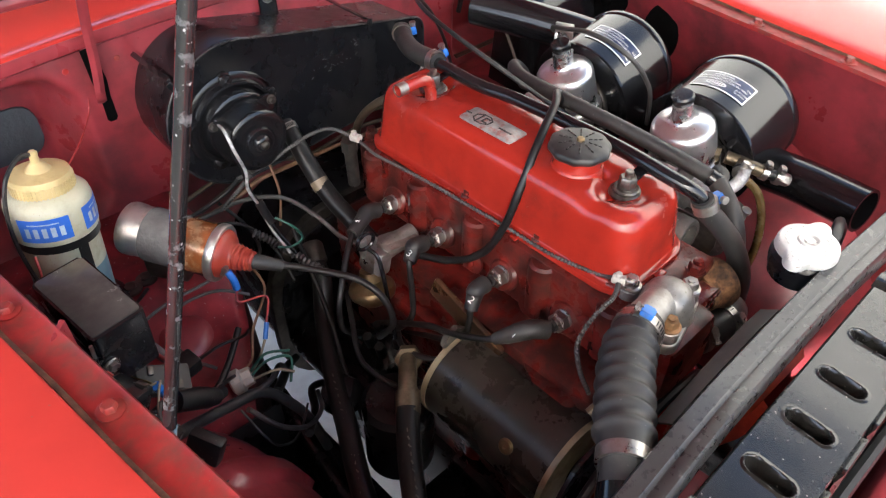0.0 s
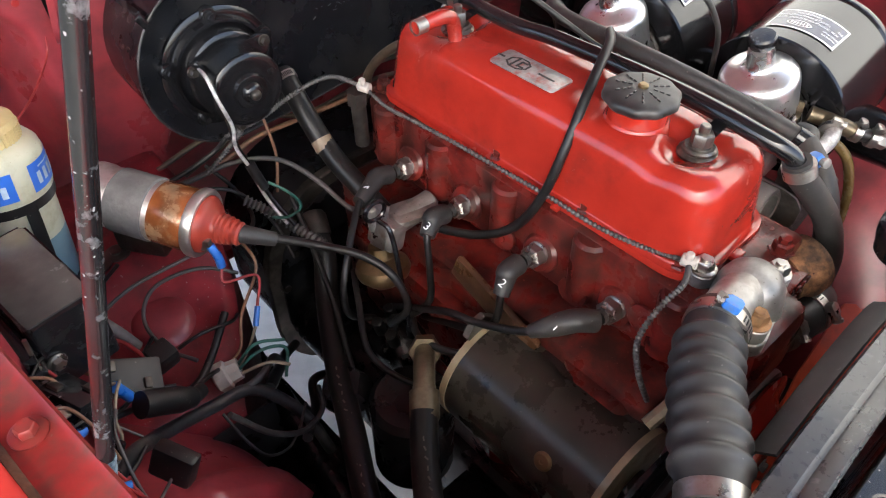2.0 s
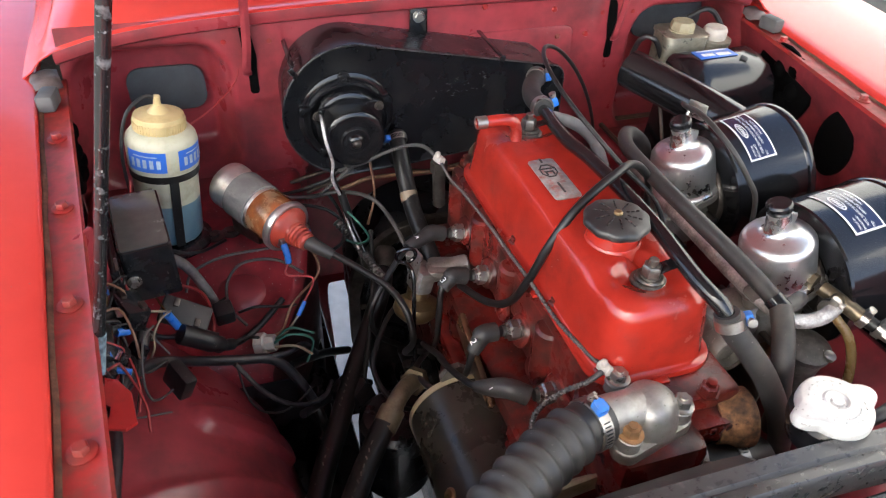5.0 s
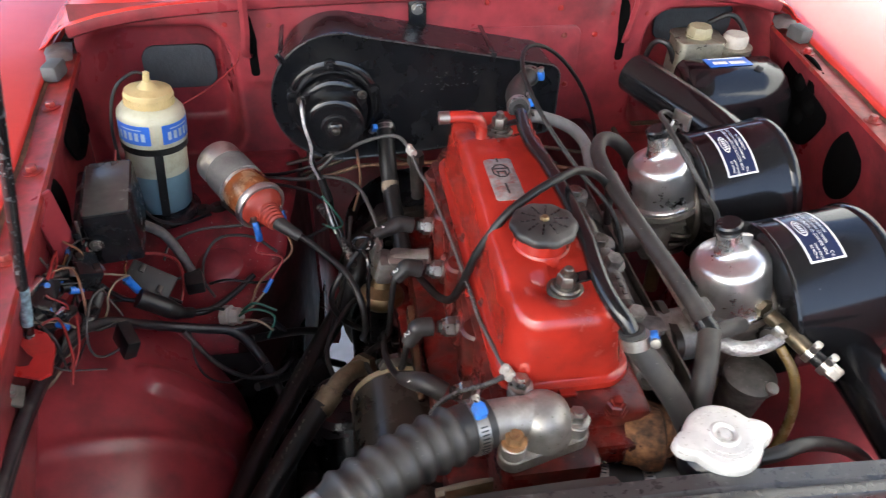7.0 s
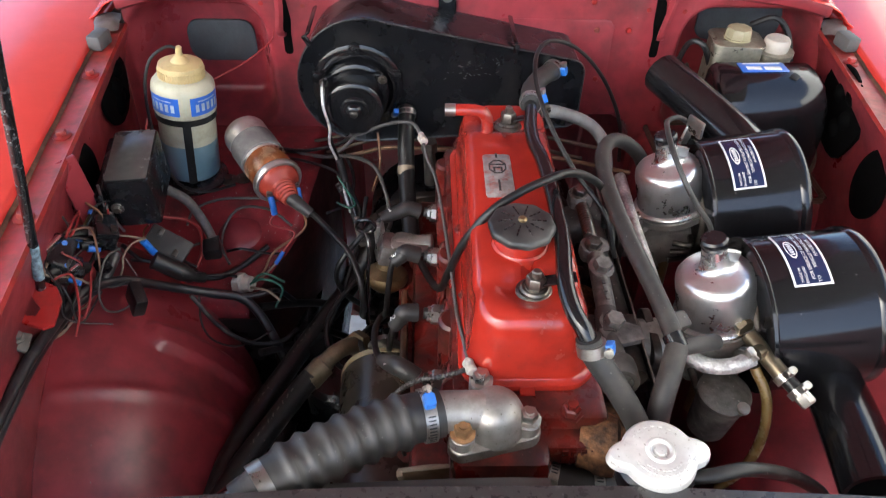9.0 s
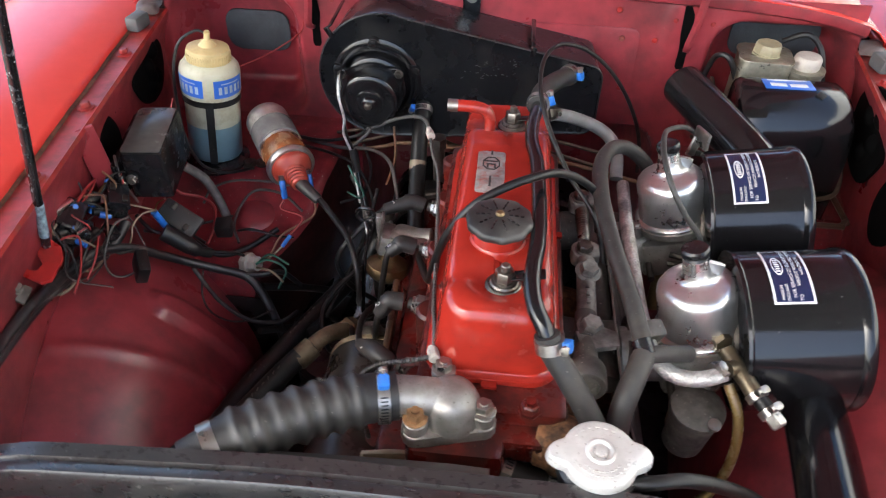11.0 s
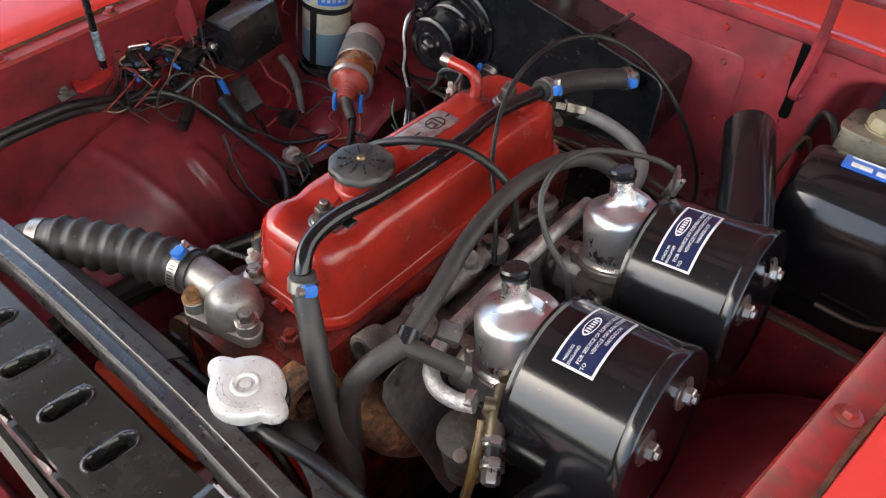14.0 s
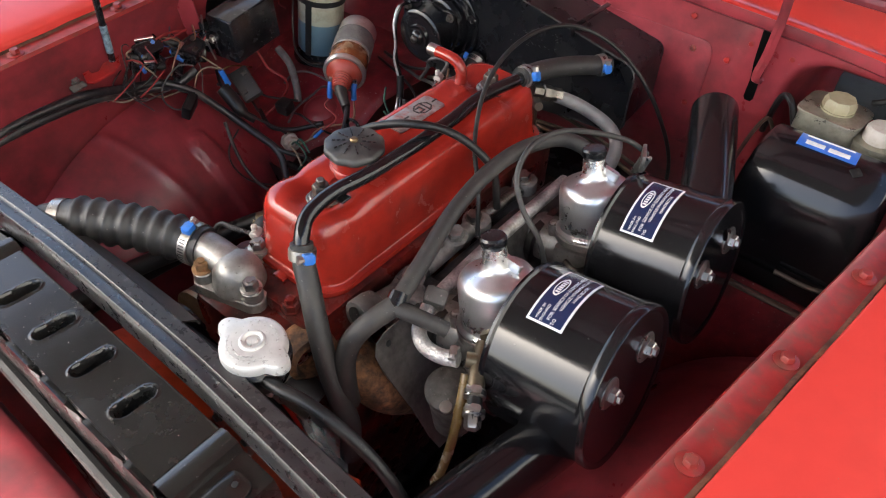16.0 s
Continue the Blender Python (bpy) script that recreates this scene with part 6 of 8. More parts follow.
# ---- control box on the inner wing ----
ctrl = thing("control_box", (-0.425, 0.105, 0.74), "black plastic electrical control box with a greyer lid", "control box")
RB = pose(-0.4285, 0.108, 0.802, 4.5, 0, 8)
bm = N()
prism(bm, round_rect(0.048, 0.094, 0.004), RB @ pose(0, 0, -0.036), 0.064, 0.003)
part("case", bm, plastic_black, ctrl)
# lid greyer than the case: the reflected sky is put into its colour
bm = N()
prism(bm, round_rect(0.0445, 0.088, 0.003), RB @ pose(0, 0, 0.0275), 0.002, 0.0008)
part("lid", bm, mat("sky_sheen_grey_lid", (0.060, 0.056, 0.052), 0.22, var=0.2, scale=120, dirt=(0.09, 0.085, 0.08), dirt_amount=0.3, dirt_scale=30), ctrl, "dark grey lid, lightened for the sky's reflection")
bm = N()
prism(bm, round_rect(0.008, 0.106, 0.002), RB @ pose(-0.031, 0, -0.03), 0.045, 0.001)
cyl(bm, RB @ V(-0.052, -0.044, -0.006), RB @ V(-0.024, -0.050, -0.006), 0.007, 14, 0.001)
part("mounting_foot", bm, plastic_black, ctrl)
bm = N()
tube(bm, [RB @ V(-0.027, -0.049, 0.028), RB @ V(-0.028, -0.052, -0.005), RB @ V(-0.018, -0.052, -0.040)], 0.0016, 6, 4)
hexhead(bm, RB @ V(-0.017, -0.0475, -0.008), RB.to_3x3() @ V(0, -1, 0), 0.005, 0.004, 1.4)
hexhead(bm, RB @ V(-0.029, -0.0535, -0.012), RB.to_3x3() @ V(0, -1, 0), 0.005, 0.004, 1.4)
part("clip", bm, zinc, ctrl, "bright clip and screws")
bm = N()
box(bm, (-0.4650, 0.046, 0.8165), (0.0045, 0.024, 0.104), (6, 4, -42), 0.0010)
part("stay", bm, paint_bay, ctrl, "red painted stay")

# ---- generator ----
GX, GZ, GR = -0.136, 0.626, 0.055
gen = thing("generator", (GX, -0.14, GZ - GR), "satin black cylindrical generator beside the engine", "generator")
bm = N()
lathe(bm, (GX, -0.215, GZ), (0, 1, 0), [(GR, 0), (GR, 0.158), (0, 0.158)], 48)
part("body", bm, mat("dusty_black_enamel", (0.027, 0.024, 0.019), 0.28, var=0.25, scale=80, dirt=(0.045, 0.038, 0.032), dirt_amount=0.14, dirt_scale=18, bump=0.12, specks=0.5, speck_col=(0.10, 0.085, 0.07)), gen)
bm = N()
lathe(bm, (GX, -0.222, GZ), (0, 1, 0), [(GR - 0.006, 0), (GR + 0.001, 0.001), (GR + 0.001, 0.007), (GR, 0.007)], 48)
part("end_ring", bm, cream_ring, gen, "grubby cream end ring")
bm = N()
lathe(bm, (GX, -0.057, GZ), (0, 1, 0), [(GR, 0), (GR + 0.001, 0.0), (GR + 0.001, 0.007), (GR - 0.006, 0.010), (0.02, 0.016), (0, 0.016)], 48)
part("end_ring", bm, cream_ring, gen, "grubby cream end ring")
bm = N()
prism(bm, [(-0.02, -0.035), (0.02, -0.035), (0.028, 0.0), (0.012, 0.062), (-0.002, 0.066), (-0.014, 0.058)], axis_matrix((GX + 0.030, -0.052, GZ + 0.02), (0, 1, 0.0)) @ pose(0, 0, 0, 0, 0, -45), 0.008, 0.002)
part("mounting_lug", bm, dull_grey, gen, "cast mounting lug")
bm = N()
a = radians(150)
lathe(bm, (GX + GR * math.cos(a), -0.168, GZ + GR * math.sin(a)), (math.cos(a), 0, math.sin(a)), [(0.0085, 0), (0.0085, 0.001), (0.0065, 0.003), (0.002, 0.0035), (0.0018, 0.0024), (0, 0.0024)], 22)
part("screw", bm, brass, gen, "brass screw")
bm = N()
lathe(bm, (GX, -0.262, GZ), (0, 1, 0), [(0.012, 0), (0.012, 0.004), (0.040, 0.006), (0.042, 0.009), (0.034, 0.014), (0.042, 0.019), (0.040, 0.022), (0.052, 0.024), (0.052, 0.028), (0.02, 0.030), (0.02, 0.038)], 40)
part("pulley", bm, black_satin, gen, "black pulley and cooling fan")
for k in range(3):
    a = radians(60 + 120 * k)
    bm = N()
    hexhead(bm, (GX + 0.03 * math.cos(a), -0.2635, GZ + 0.03 * math.sin(a)), (0, -1, 0), 0.0045, 0.004, 1.4)
    part("bolt", bm, brass, gen)
bm = N()
tube(bm, [(-0.118, -0.213, 0.69), (-0.085, -0.220, 0.708), (-0.06, -0.222, 0.71)], 0.006, 8, 4)
box(bm, (-0.087, -0.225, 0.712), (0.055, 0.005, 0.020), (0, -10, 0), 0.002)
part("adjuster_strap", bm, cream_ring, gen, "cream painted adjuster strap")

# ---- fan, water pump pulley, belt ----
fan = thing("cooling_fan", (-0.01, -0.262, 0.60), "orange-red painted steel cooling fan behind the radiator", "fan")
bm = N()
lathe(bm, (-0.01, -0.272, 0.60), (0, 1, 0), [(0.03, 0), (0.045, 0.001), (0.050, 0.006), (0.058, 0.010), (0.072, 0.012), (0.075, 0.014), (0.064, 0.022), (0.075, 0.030), (0.073, 0.032), (0.03, 0.033), (0.025, 0.055)], 48)
part("hub", bm, mat("red_pulley_paint", (0.40, 0.022, 0.014), 0.24, var=0.12, scale=50, coat=0.3, coat_rough=0.1, dirt=(0.08, 0.02, 0.015), dirt_amount=0.25, dirt_scale=30), fan, "glossy red pump pulley", sharp=50)
for a in (radians(16), radians(161), radians(196), radians(341)):
    bm = N()
    m = Matrix.Translation((-0.01, -0.284, 0.60)) @ Matrix.Rotation(-a, 4, "Y") @ pose(0.112, 0, 0, 28, 0, 0)
    prism(bm, [(-0.077, -0.016), (-0.03, -0.026), (0.062, -0.034), (0.070, -0.026), (0.070, 0.026), (0.062, 0.034), (-0.03, 0.026), (-0.077, 0.016)], m, 0.003, 0.0008)
    part("blade", bm, fan_red, fan, "orange-red blade")
bm = N()
lathe(bm, (-0.01, -0.292, 0.60), (0, 1, 0), [(0, 0), (0.016, 0), (0.020, 0.006), (0.044, 0.008), (0.046, 0.010), (0.046, 0.013), (0.0, 0.014)], 36)
part("spider", bm, fan_red, fan, "orange-red spider plate")
for k in range(4):
    a = radians(45 + 90 * k)
    bm = N()
    hexhead(bm, (-0.01 + 0.033 * math.cos(a), -0.286, 0.60 + 0.033 * math.sin(a)), (0, -1, 0), 0.005, 0.004, 1.4)
    part("bolt", bm, steel_dark, fan)
bm = N()
tube(bm, [(-0.195, -0.253, 0.615), (-0.165, -0.253, 0.652), (-0.13, -0.251, 0.666), (-0.065, -0.250, 0.673), (-0.015, -0.250, 0.6705), (0.032, -0.250, 0.656), (0.058, -0.250, 0.620), (0.058, -0.250, 0.580), (0.030, -0.250, 0.543), (-0.020, -0.250, 0.530), (-0.14, -0.252, 0.562), (-0.19, -0.253, 0.585), (-0.195, -0.253, 0.615)], 0.0055, 8, 6)
part("belt", bm, rubber, fan, "black rubber fan belt")

# ---- radiator cap and neck ----
rad = panel
RC = V(0.0755, -0.2855, 0)
bm = N()
tilt = pose(RC.x, RC.y, 0.832, 0, 0, 3)
outline = []
for k in range(96):
    a = 2 * math.pi * k / 96
    r = 0.0275
    for lobe in (0, math.pi):
        d = abs((a - lobe + math.pi) % (2 * math.pi) - math.pi)
        r += 0.0105 * max(0, 1 - (d / 0.42) ** 2) ** 1.3
    outline.append((r * math.cos(a), r * math.sin(a)))
layers = [(1.0, 0.0), (1.015, 0.001), (1.0, 0.0065), (0.965, 0.0098), (0.90, 0.0108), (0.60, 0.0112), (0.40, 0.0113), (0.37, 0.0125), (0.33, 0.0130), (0.28, 0.0125), (0.24, 0.0105), (0.18, 0.0102), (0.15, 0.012), (0.05, 0.0122)]
vs = [[bm.verts.new(tilt @ (V(x * f, y * f, z) if f > 0.8 else V(0.0275 * f * math.cos(2 * math.pi * k / 96), 0.0275 * f * math.sin(2 * math.pi * k / 96), z))) for k, (x, y) in enumerate(outline)] for f, z in layers]
for a, b in zip(vs, vs[1:]):
    for k in range(96):
        bm.faces.new((a[k], a[(k + 1) % 96], b[(k + 1) % 96], b[k]))
bm.faces.new(vs[-1])
bm.faces.new(list(reversed(vs[0])))
capob = part("radiator_cap", bm, cap_metal, rad, "dull pressed metal radiator cap with two ears", sharp=45)
for row, (r, n, a0, a1) in enumerate(((0.0205, 11, 205, 335), (0.0165, 8, 225, 315), (0.0205, 7, 40, 140))):
    for k in range(n):
        a = radians(a0 + (a1 - a0) * k / (n - 1))
        bm = N()
        box(bm, tilt @ V(r * math.cos(a), r * math.sin(a), 0.0113), (0.0012, 0.0024, 0.0008), (0, 0, 3 + math.degrees(a)), 0.0002)
        part("stamped_mark", bm, cap_metal, capob)
bm = N()
lathe(bm, RC + V(0, 0, 0.800), (0, 0, 1), [(0, 0), (0.022, 0), (0.0255, 0.003), (0.0265, 0.010), (0.0285, 0.015), (0.0295, 0.021), (0.0295, 0.027), (0.026, 0.031), (0, 0.031)], 36)
part("filler_neck", bm, black_satin, rad, "black filler neck")
bm = N()
box(bm, (0.0755, -0.312, 0.803), (0.036, 0.040, 0.010), (0, 0, 0), 0.003)
part("neck_bracket", bm, black_satin, rad, "black bracket holding the filler neck")
bm = N()
tube(bm, [(0.095, -0.296, 0.822), (0.115, -0.296, 0.826), (0.140, -0.290, 0.824), (0.169, -0.284, 0.811), (0.200, -0.279, 0.790), (0.229, -0.278, 0.762), (0.245, -0.278, 0.72)], 0.0056, 12, 6)
part("overflow_hose", bm, rubber, rad, "grey rubber overflow hose")

# ---- heater hose run over the rocker cover ----
run = thing("heater_hose", (0.03, 0.0, 0.80), "black steel heater pipe with rubber hoses along the rocker cover", "hose")
bm = N()
tube(bm, [(0.076, 0.282, 0.853), (0.066, 0.265, 0.855), (0.052, 0.244, 0.858), (0.040, 0.220, 0.861), (0.033, 0.198, 0.864), (0.029, 0.170, 0.868), (0.027, 0.155, 0.870)], 0.0118, 18, 6)
part("rear_hose", bm, rubber_grey, run, "bent grey rubber hose")
bm = N()
tube(bm, [(0.0285, 0.168, 0.868), (0.026, 0.140, 0.870), (0.022, 0.11, 0.8715), (0.021, 0.075, 0.8725), (0.0255, 0.04, 0.874), (0.0275, 0.005, 0.8745), (0.0285, -0.05, 0.876), (0.027, -0.10, 0.877), (0.023, -0.135, 0.878), (0.0225, -0.160, 0.876), (0.026, -0.178, 0.872), (0.033, -0.190, 0.865), (0.038, -0.1965, 0.855)], 0.0074, 16, 6)
part("pipe", bm, black_gloss, run, "gloss black steel pipe")
bm = N()
box(bm, (0.020, -0.135, 0.869), (0.030, 0.012, 0.0025), (0, -12, 0), 0.001)
part("pipe_tab", bm, black_gloss, run)
bm = N()
box(bm, (0.018, 0.135, 0.865), (0.028, 0.010, 0.0025), (0, -12, 0), 0.001)
part("pipe_tab", bm, black_gloss, run)
bm = N()
tube(bm, [(0.036, -0.194, 0.861), (0.041, -0.1985, 0.848), (0.058, -0.209, 0.826), (0.076, -0.220, 0.800), (0.092, -0.228, 0.770), (0.107, -0.232, 0.738), (0.120, -0.232, 0.70), (0.12, -0.236, 0.65)], 0.0105, 18, 6)
part("front_hose", bm, rubber_grey, run, "grey rubber hose")
clamp(run, (0.0395, -0.1975, 0.8525), (0.25, -0.4, -1), 0.0112, True, (0.9, -0.35, 0.1), 0.010)
clamp(run, (0.0705, 0.2725, 0.8540), (-0.5, -0.8, -0.02), 0.0122, True, (0.8, -0.5, 0.2), 0.009)
clamp(run, (0.0285, 0.163, 0.8690), (0, -1, 0.1), 0.0122, True, (0.9, 0, 0.35), 0.009)

# second heater hose, down to the valve
h2 = thing("heater_hose", (-0.12, 0.22, 0.70), "black heater hose with a pale tag", "hose")
bm = N()
tube(bm, [(-0.120, 0.278, 0.792), (-0.1205, 0.262, 0.783), (-0.121, 0.236, 0.759), (-0.120, 0.212, 0.737), (-0.119, 0.188, 0.722), (-0.116, 0.160, 0.708), (-0.112, 0.12, 0.69)], 0.0112, 16, 6)
part("hose", bm, rubber, h2)
bm = N()
lathe(bm, (-0.1205, 0.2155, 0.740), (0.005, -0.73, -0.68), [(0.0114, 0), (0.0117, 0), (0.0117, 0.012), (0.0114, 0.012)], 20)
part("tag", bm, wire_white, h2, "pale paper tag")
clamp(h2, (-0.120, 0.271, 0.788), (0, -0.8, -0.55), 0.0116, True, (-0.9, 0, 0.3), 0.008)

# heater valve at the side of the head
valve = thing("heater_valve", (-0.14, 0.08, 0.62), "dull metal heater control valve with a brass dome", "heater valve")
bm = N()
box(bm, (-0.142, 0.080, 0.712), (0.020, 0.034, 0.030), (0, 15, 8), 0.004)
cyl(bm, (-0.085, 0.078, 0.722), (-0.135, 0.080, 0.716), 0.012, 16, 0.002)
prism(bm, round_rect(0.045, 0.03, 0.006), pose(-0.112, 0.075, 0.722, 0, 0, -15), 0.006, 0.001)
cyl(bm, (-0.150, 0.088, 0.715), (-0.152, 0.090, 0.742), 0.006, 12, 0.001)
part("body", bm, cast_alu, valve)
bm = N()
lathe(bm, (-0.142, 0.094, 0.684), (-0.1, -0.25, -1), [(0.012, 0), (0.014, 0.012), (0.027, 0.02), (0.029, 0.026), (0.027, 0.033), (0.018, 0.042), (0, 0.046)], 32)
part("dome", bm, brass, valve, "tarnished brass dome")
bm = N()
box(bm, (-0.150, 0.080, 0.725), (0.003, 0.018, 0.05), (0, 12, 10), 0.001)
part("lever", bm, zinc, valve)

# distributor and oil filter low down
dist = thing("distributor", (-0.135, 0.07, 0.52), "black distributor cap among the plug leads", "distributor")
bm = N()
lathe(bm, (-0.135, 0.065, 0.535), (-0.25, 0, 1), [(0.034, 0), (0.036, 0.02), (0.034, 0.04), (0.022, 0.05), (0.010, 0.056), (0, 0.056)], 30)
part("cap", bm, plastic_black, dist)
bm = N()
cyl(bm, (-0.12, 0.065, 0.47), (-0.135, 0.065, 0.54), 0.028, 24, 0.003)
part("body", bm, steel_dark, dist)
for k in range(5):
    a = radians(72 * k)
    bm = N()
    cyl(bm, (-0.146 + 0.018 * math.cos(a), 0.065 + 0.018 * math.sin(a), 0.578), (-0.150 + 0.020 * math.cos(a), 0.065 + 0.02 * math.sin(a), 0.60), 0.0065, 12, 0.001)
    part("tower", bm, rubber, dist)
filt = thing("oil_filter", (-0.20, -0.03, 0.48), "grimy black oil filter canister with a hexagon cap", "oil filter")
bm = N()
cyl(bm, (-0.20, -0.02, 0.49), (-0.20, -0.02, 0.60), 0.042, 32, 0.006)
part("can", bm, black_satin, filt)
bm = N()
lathe(bm, (-0.235, 0.035, 0.575), (-0.3, 0.1, 1), [(0.026, 0), (0.026, 0.02), (0.022, 0.026), (0, 0.026)], 6)
part("hex_cap", bm, black_satin, filt)

# oil cooler hoses
oh = thing("oil_hose", (-0.21, -0.05, 0.60), "thick black oil hose with a steel union", "hose")
bm = N()
tube(bm, [(-0.222, -0.065, 0.648), (-0.237, -0.082, 0.640), (-0.262, -0.115, 0.626), (-0.292, -0.165, 0.615), (-0.315, -0.225, 0.606), (-0.325, -0.30, 0.60)], 0.0125, 18, 6)
part("hose", bm, rubber, oh)
bm = N()
lathe(bm, (-0.207, -0.048, 0.653), (-0.62, -0.72, -0.28), [(0.0105, 0), (0.0105, 0.004), (0.0135, 0.005), (0.0135, 0.028), (0.0128, 0.030)], 24)
tube(bm, [(-0.175, -0.012, 0.642), (-0.188, -0.026, 0.652), (-0.200, -0.040, 0.656), (-0.209, -0.050, 0.6525)], 0.010, 14, 5)
lathe(bm, (-0.178, -0.016, 0.645), (0.55, 0.65, -0.5), [(0.016, 0), (0.016, 0.012), (0, 0.012)], 6)
part("union", bm, mat("dull_yellow_plating", (0.19, 0.155, 0.10), 0.4, 0.6, var=0.3, dirt=GRIME, dirt_amount=0.35, dirt_scale=40), oh, "dull yellow plated union")
for k in range(9):
    bm = N()
    p = V(-0.240, -0.086, 0.6505).lerp(V(-0.275, -0.140, 0.6345), k / 8)
    box(bm, p + V(-0.001, 0.0, 0.0008), (0.0014, 0.004, 0.0006), (25, 0, -35 + (k % 3) * 25))
    part("print_mark", bm, dull_grey, oh)
oh2 = thing("oil_hose", (-0.21, 0.1, 0.55), "thick black oil hose with pale print and a steel union", "hose")
bm = N()
P2 = [(-0.165, 0.175, 0.655), (-0.172, 0.155, 0.640), (-0.192, 0.128, 0.612), (-0.230, 0.061, 0.598), (-0.264, -0.010, 0.593), (-0.293, -0.069, 0.586), (-0.318, -0.14, 0.578), (-0.335, -0.24, 0.57), (-0.335, -0.32, 0.57)]
tube(bm, P2, 0.0125, 18, 6)
part("hose", bm, rubber, oh2)
bm = N()
lathe(bm, (-0.160, 0.186, 0.663), (-0.32, -0.82, -0.47), [(0.012, -0.012), (0.0145, -0.008), (0.0145, 0.014), (0.0132, 0.016)], 22)
part("union", bm, steel_dark, oh2, "oily steel union")
for k in range(14):
    u = k / 13
    p = V(-0.236, 0.050, 0.6105).lerp(V(-0.288, -0.060, 0.5995), u)
    bm = N()
    box(bm, p + V(-0.002, -0.001, 0.0), (0.0014, 0.0038, 0.0006), (0, -8, -26 + (k % 3) * 24))
    part("print_mark", bm, dull_grey, oh2)

# ---- carburettor side: manifolds, breather hose, fuel fittings ----
mani = thing("manifold", (0.09, 0, 0.70), "dull grey cast inlet manifold", "manifold")
bm = N()
for y in (-0.10, 0.09):
    tube(bm, [(0.06, y * 0.9, 0.745), (0.085, y * 0.95, 0.748), (0.118, y, 0.755)], 0.023, 20, 4)
tube(bm, [(0.105, -0.15, 0.752), (0.103, -0.05, 0.755), (0.103, 0.05, 0.755), (0.105, 0.14, 0.752)], 0.013, 16, 5)
part("casting", bm, dull_grey, mani)
bm = N()
lathe(bm, (0.082, -0.158, 0.775), (-0.05, -1, 0.1), [(0.0, -0.05), (0.010, -0.05), (0.012, -0.01), (0.0175, -0.006), (0.0185, 0), (0.0185, 0.016), (0.017, 0.018), (0.0125, 0.018), (0.0125, 0.008), (0, 0.008)], 28)
tube(bm, [(0.083, -0.115, 0.773), (0.085, -0.085, 0.777)], 0.0110, 14, 4)
part("end_boss", bm, dull_grey, mani, "dull grey open pipe boss")
rail_cast = mat("pale_oxidised_casting", (0.23, 0.215, 0.195), 0.55, 0.35, var=0.35, scale=110, dirt=(0.07, 0.06, 0.05), dirt_amount=0.4, dirt_scale=45, bump=0.35)
bm = N()
tube(bm, [(0.086, -0.085, 0.777), (0.087, -0.05, 0.780), (0.088, -0.012, 0.783)], 0.0100, 16, 4)
for k in range(6):
    box(bm, (0.0865, -0.078 + 0.011 * k, 0.7895), (0.004, 0.006, 0.0022), (4, 0, 0), 0.0006)
part("cast_rail", bm, rail_cast, mani, "pale cast pipe with raised marks")
for y, w in ((0.002, 0.030), (0.094, 0.028)):
    bm = N()
    prism(bm, round_rect(w, 0.024, 0.008), pose(0.088, y, 0.774, 4, 0, 6), 0.016, 0.003)
    lug = part("flange_block", bm, rail_cast, mani, "pale cast flange block")
    bm = N()
    hexhead(bm, (0.086, y - 0.003, 0.790), (0.05, -0.1, 1), 0.0085, 0.007, 1.2)
    part("bolt", bm, zinc_dull, lug)
for y, z in ((-0.105, 0.781), (-0.036, 0.790)):
    bm = N()
    hexhead(bm, (0.088, y, z), (0.1, -0.2, 1), 0.0100, 0.009, 1.35)
    part("bolt", bm, rail_cast, mani, "dull hexagon bolt head")
bm = N()
prism(bm, [(-0.018, -0.010), (0.020, -0.013), (0.024, 0.002), (0.012, 0.012), (-0.016, 0.012)], pose(0.092, -0.118, 0.774, 6, 0, 20), 0.007, 0.0015)
part("bracket", bm, rail_cast, mani, "small cast bracket")
bm = N()
tube(bm, [(0.089, 0.085, 0.778), (0.088, 0.060, 0.782), (0.088, 0.030, 0.783), (0.088, 0.012, 0.782)], 0.0072, 12, 30, lambda u: 1.0 + 0.10 * math.sin(2 * math.pi * 22 * u))
part("conduit", bm, zinc_dull, mani, "ribbed metal conduit", sharp=80)
exh = thing("exhaust_manifold", (0.10, -0.15, 0.60), "rusty cast iron exhaust manifold", "exhaust manifold")
bm = N()
tube(bm, [(0.06, -0.175, 0.715), (0.088, -0.180, 0.705), (0.108, -0.165, 0.675), (0.118, -0.12, 0.640), (0.12, -0.05, 0.60), (0.12, 0.02, 0.52)], 0.0265, 22, 5)
tube(bm, [(0.06, 0.0, 0.70), (0.09, 0.0, 0.69), (0.115, 0.0, 0.64), (0.12, 0.01, 0.55)], 0.026, 18, 5)
part("casting", bm, rust, exh)
shield = thing("heat_shield", (0.13, -0.1, 0.66), "dirty grey sheet steel heat shield", "heat shield")
bm = N()
SHIELD = Matrix(((0, -0.33, 0.944, 0.112), (1, 0, 0, 0), (0, 0.944, 0.33, 0.778), (0, 0, 0, 1)))
prism(bm, [(0.13, 0.0), (-0.172, 0.0), (-0.185, -0.004), (-0.191, -0.016), (-0.189, -0.036), (-0.172, -0.10), (-0.163, -0.15), (-0.155, -0.175), (0.13, -0.175)], SHIELD, 0.0018)
part("sheet", bm, mat("dirty_sheet_steel", (0.20, 0.185, 0.165), 0.5, 0.4, var=0.3, dirt=GRIME, dirt_amount=0.35, dirt_scale=18, bump=0.2), shield)
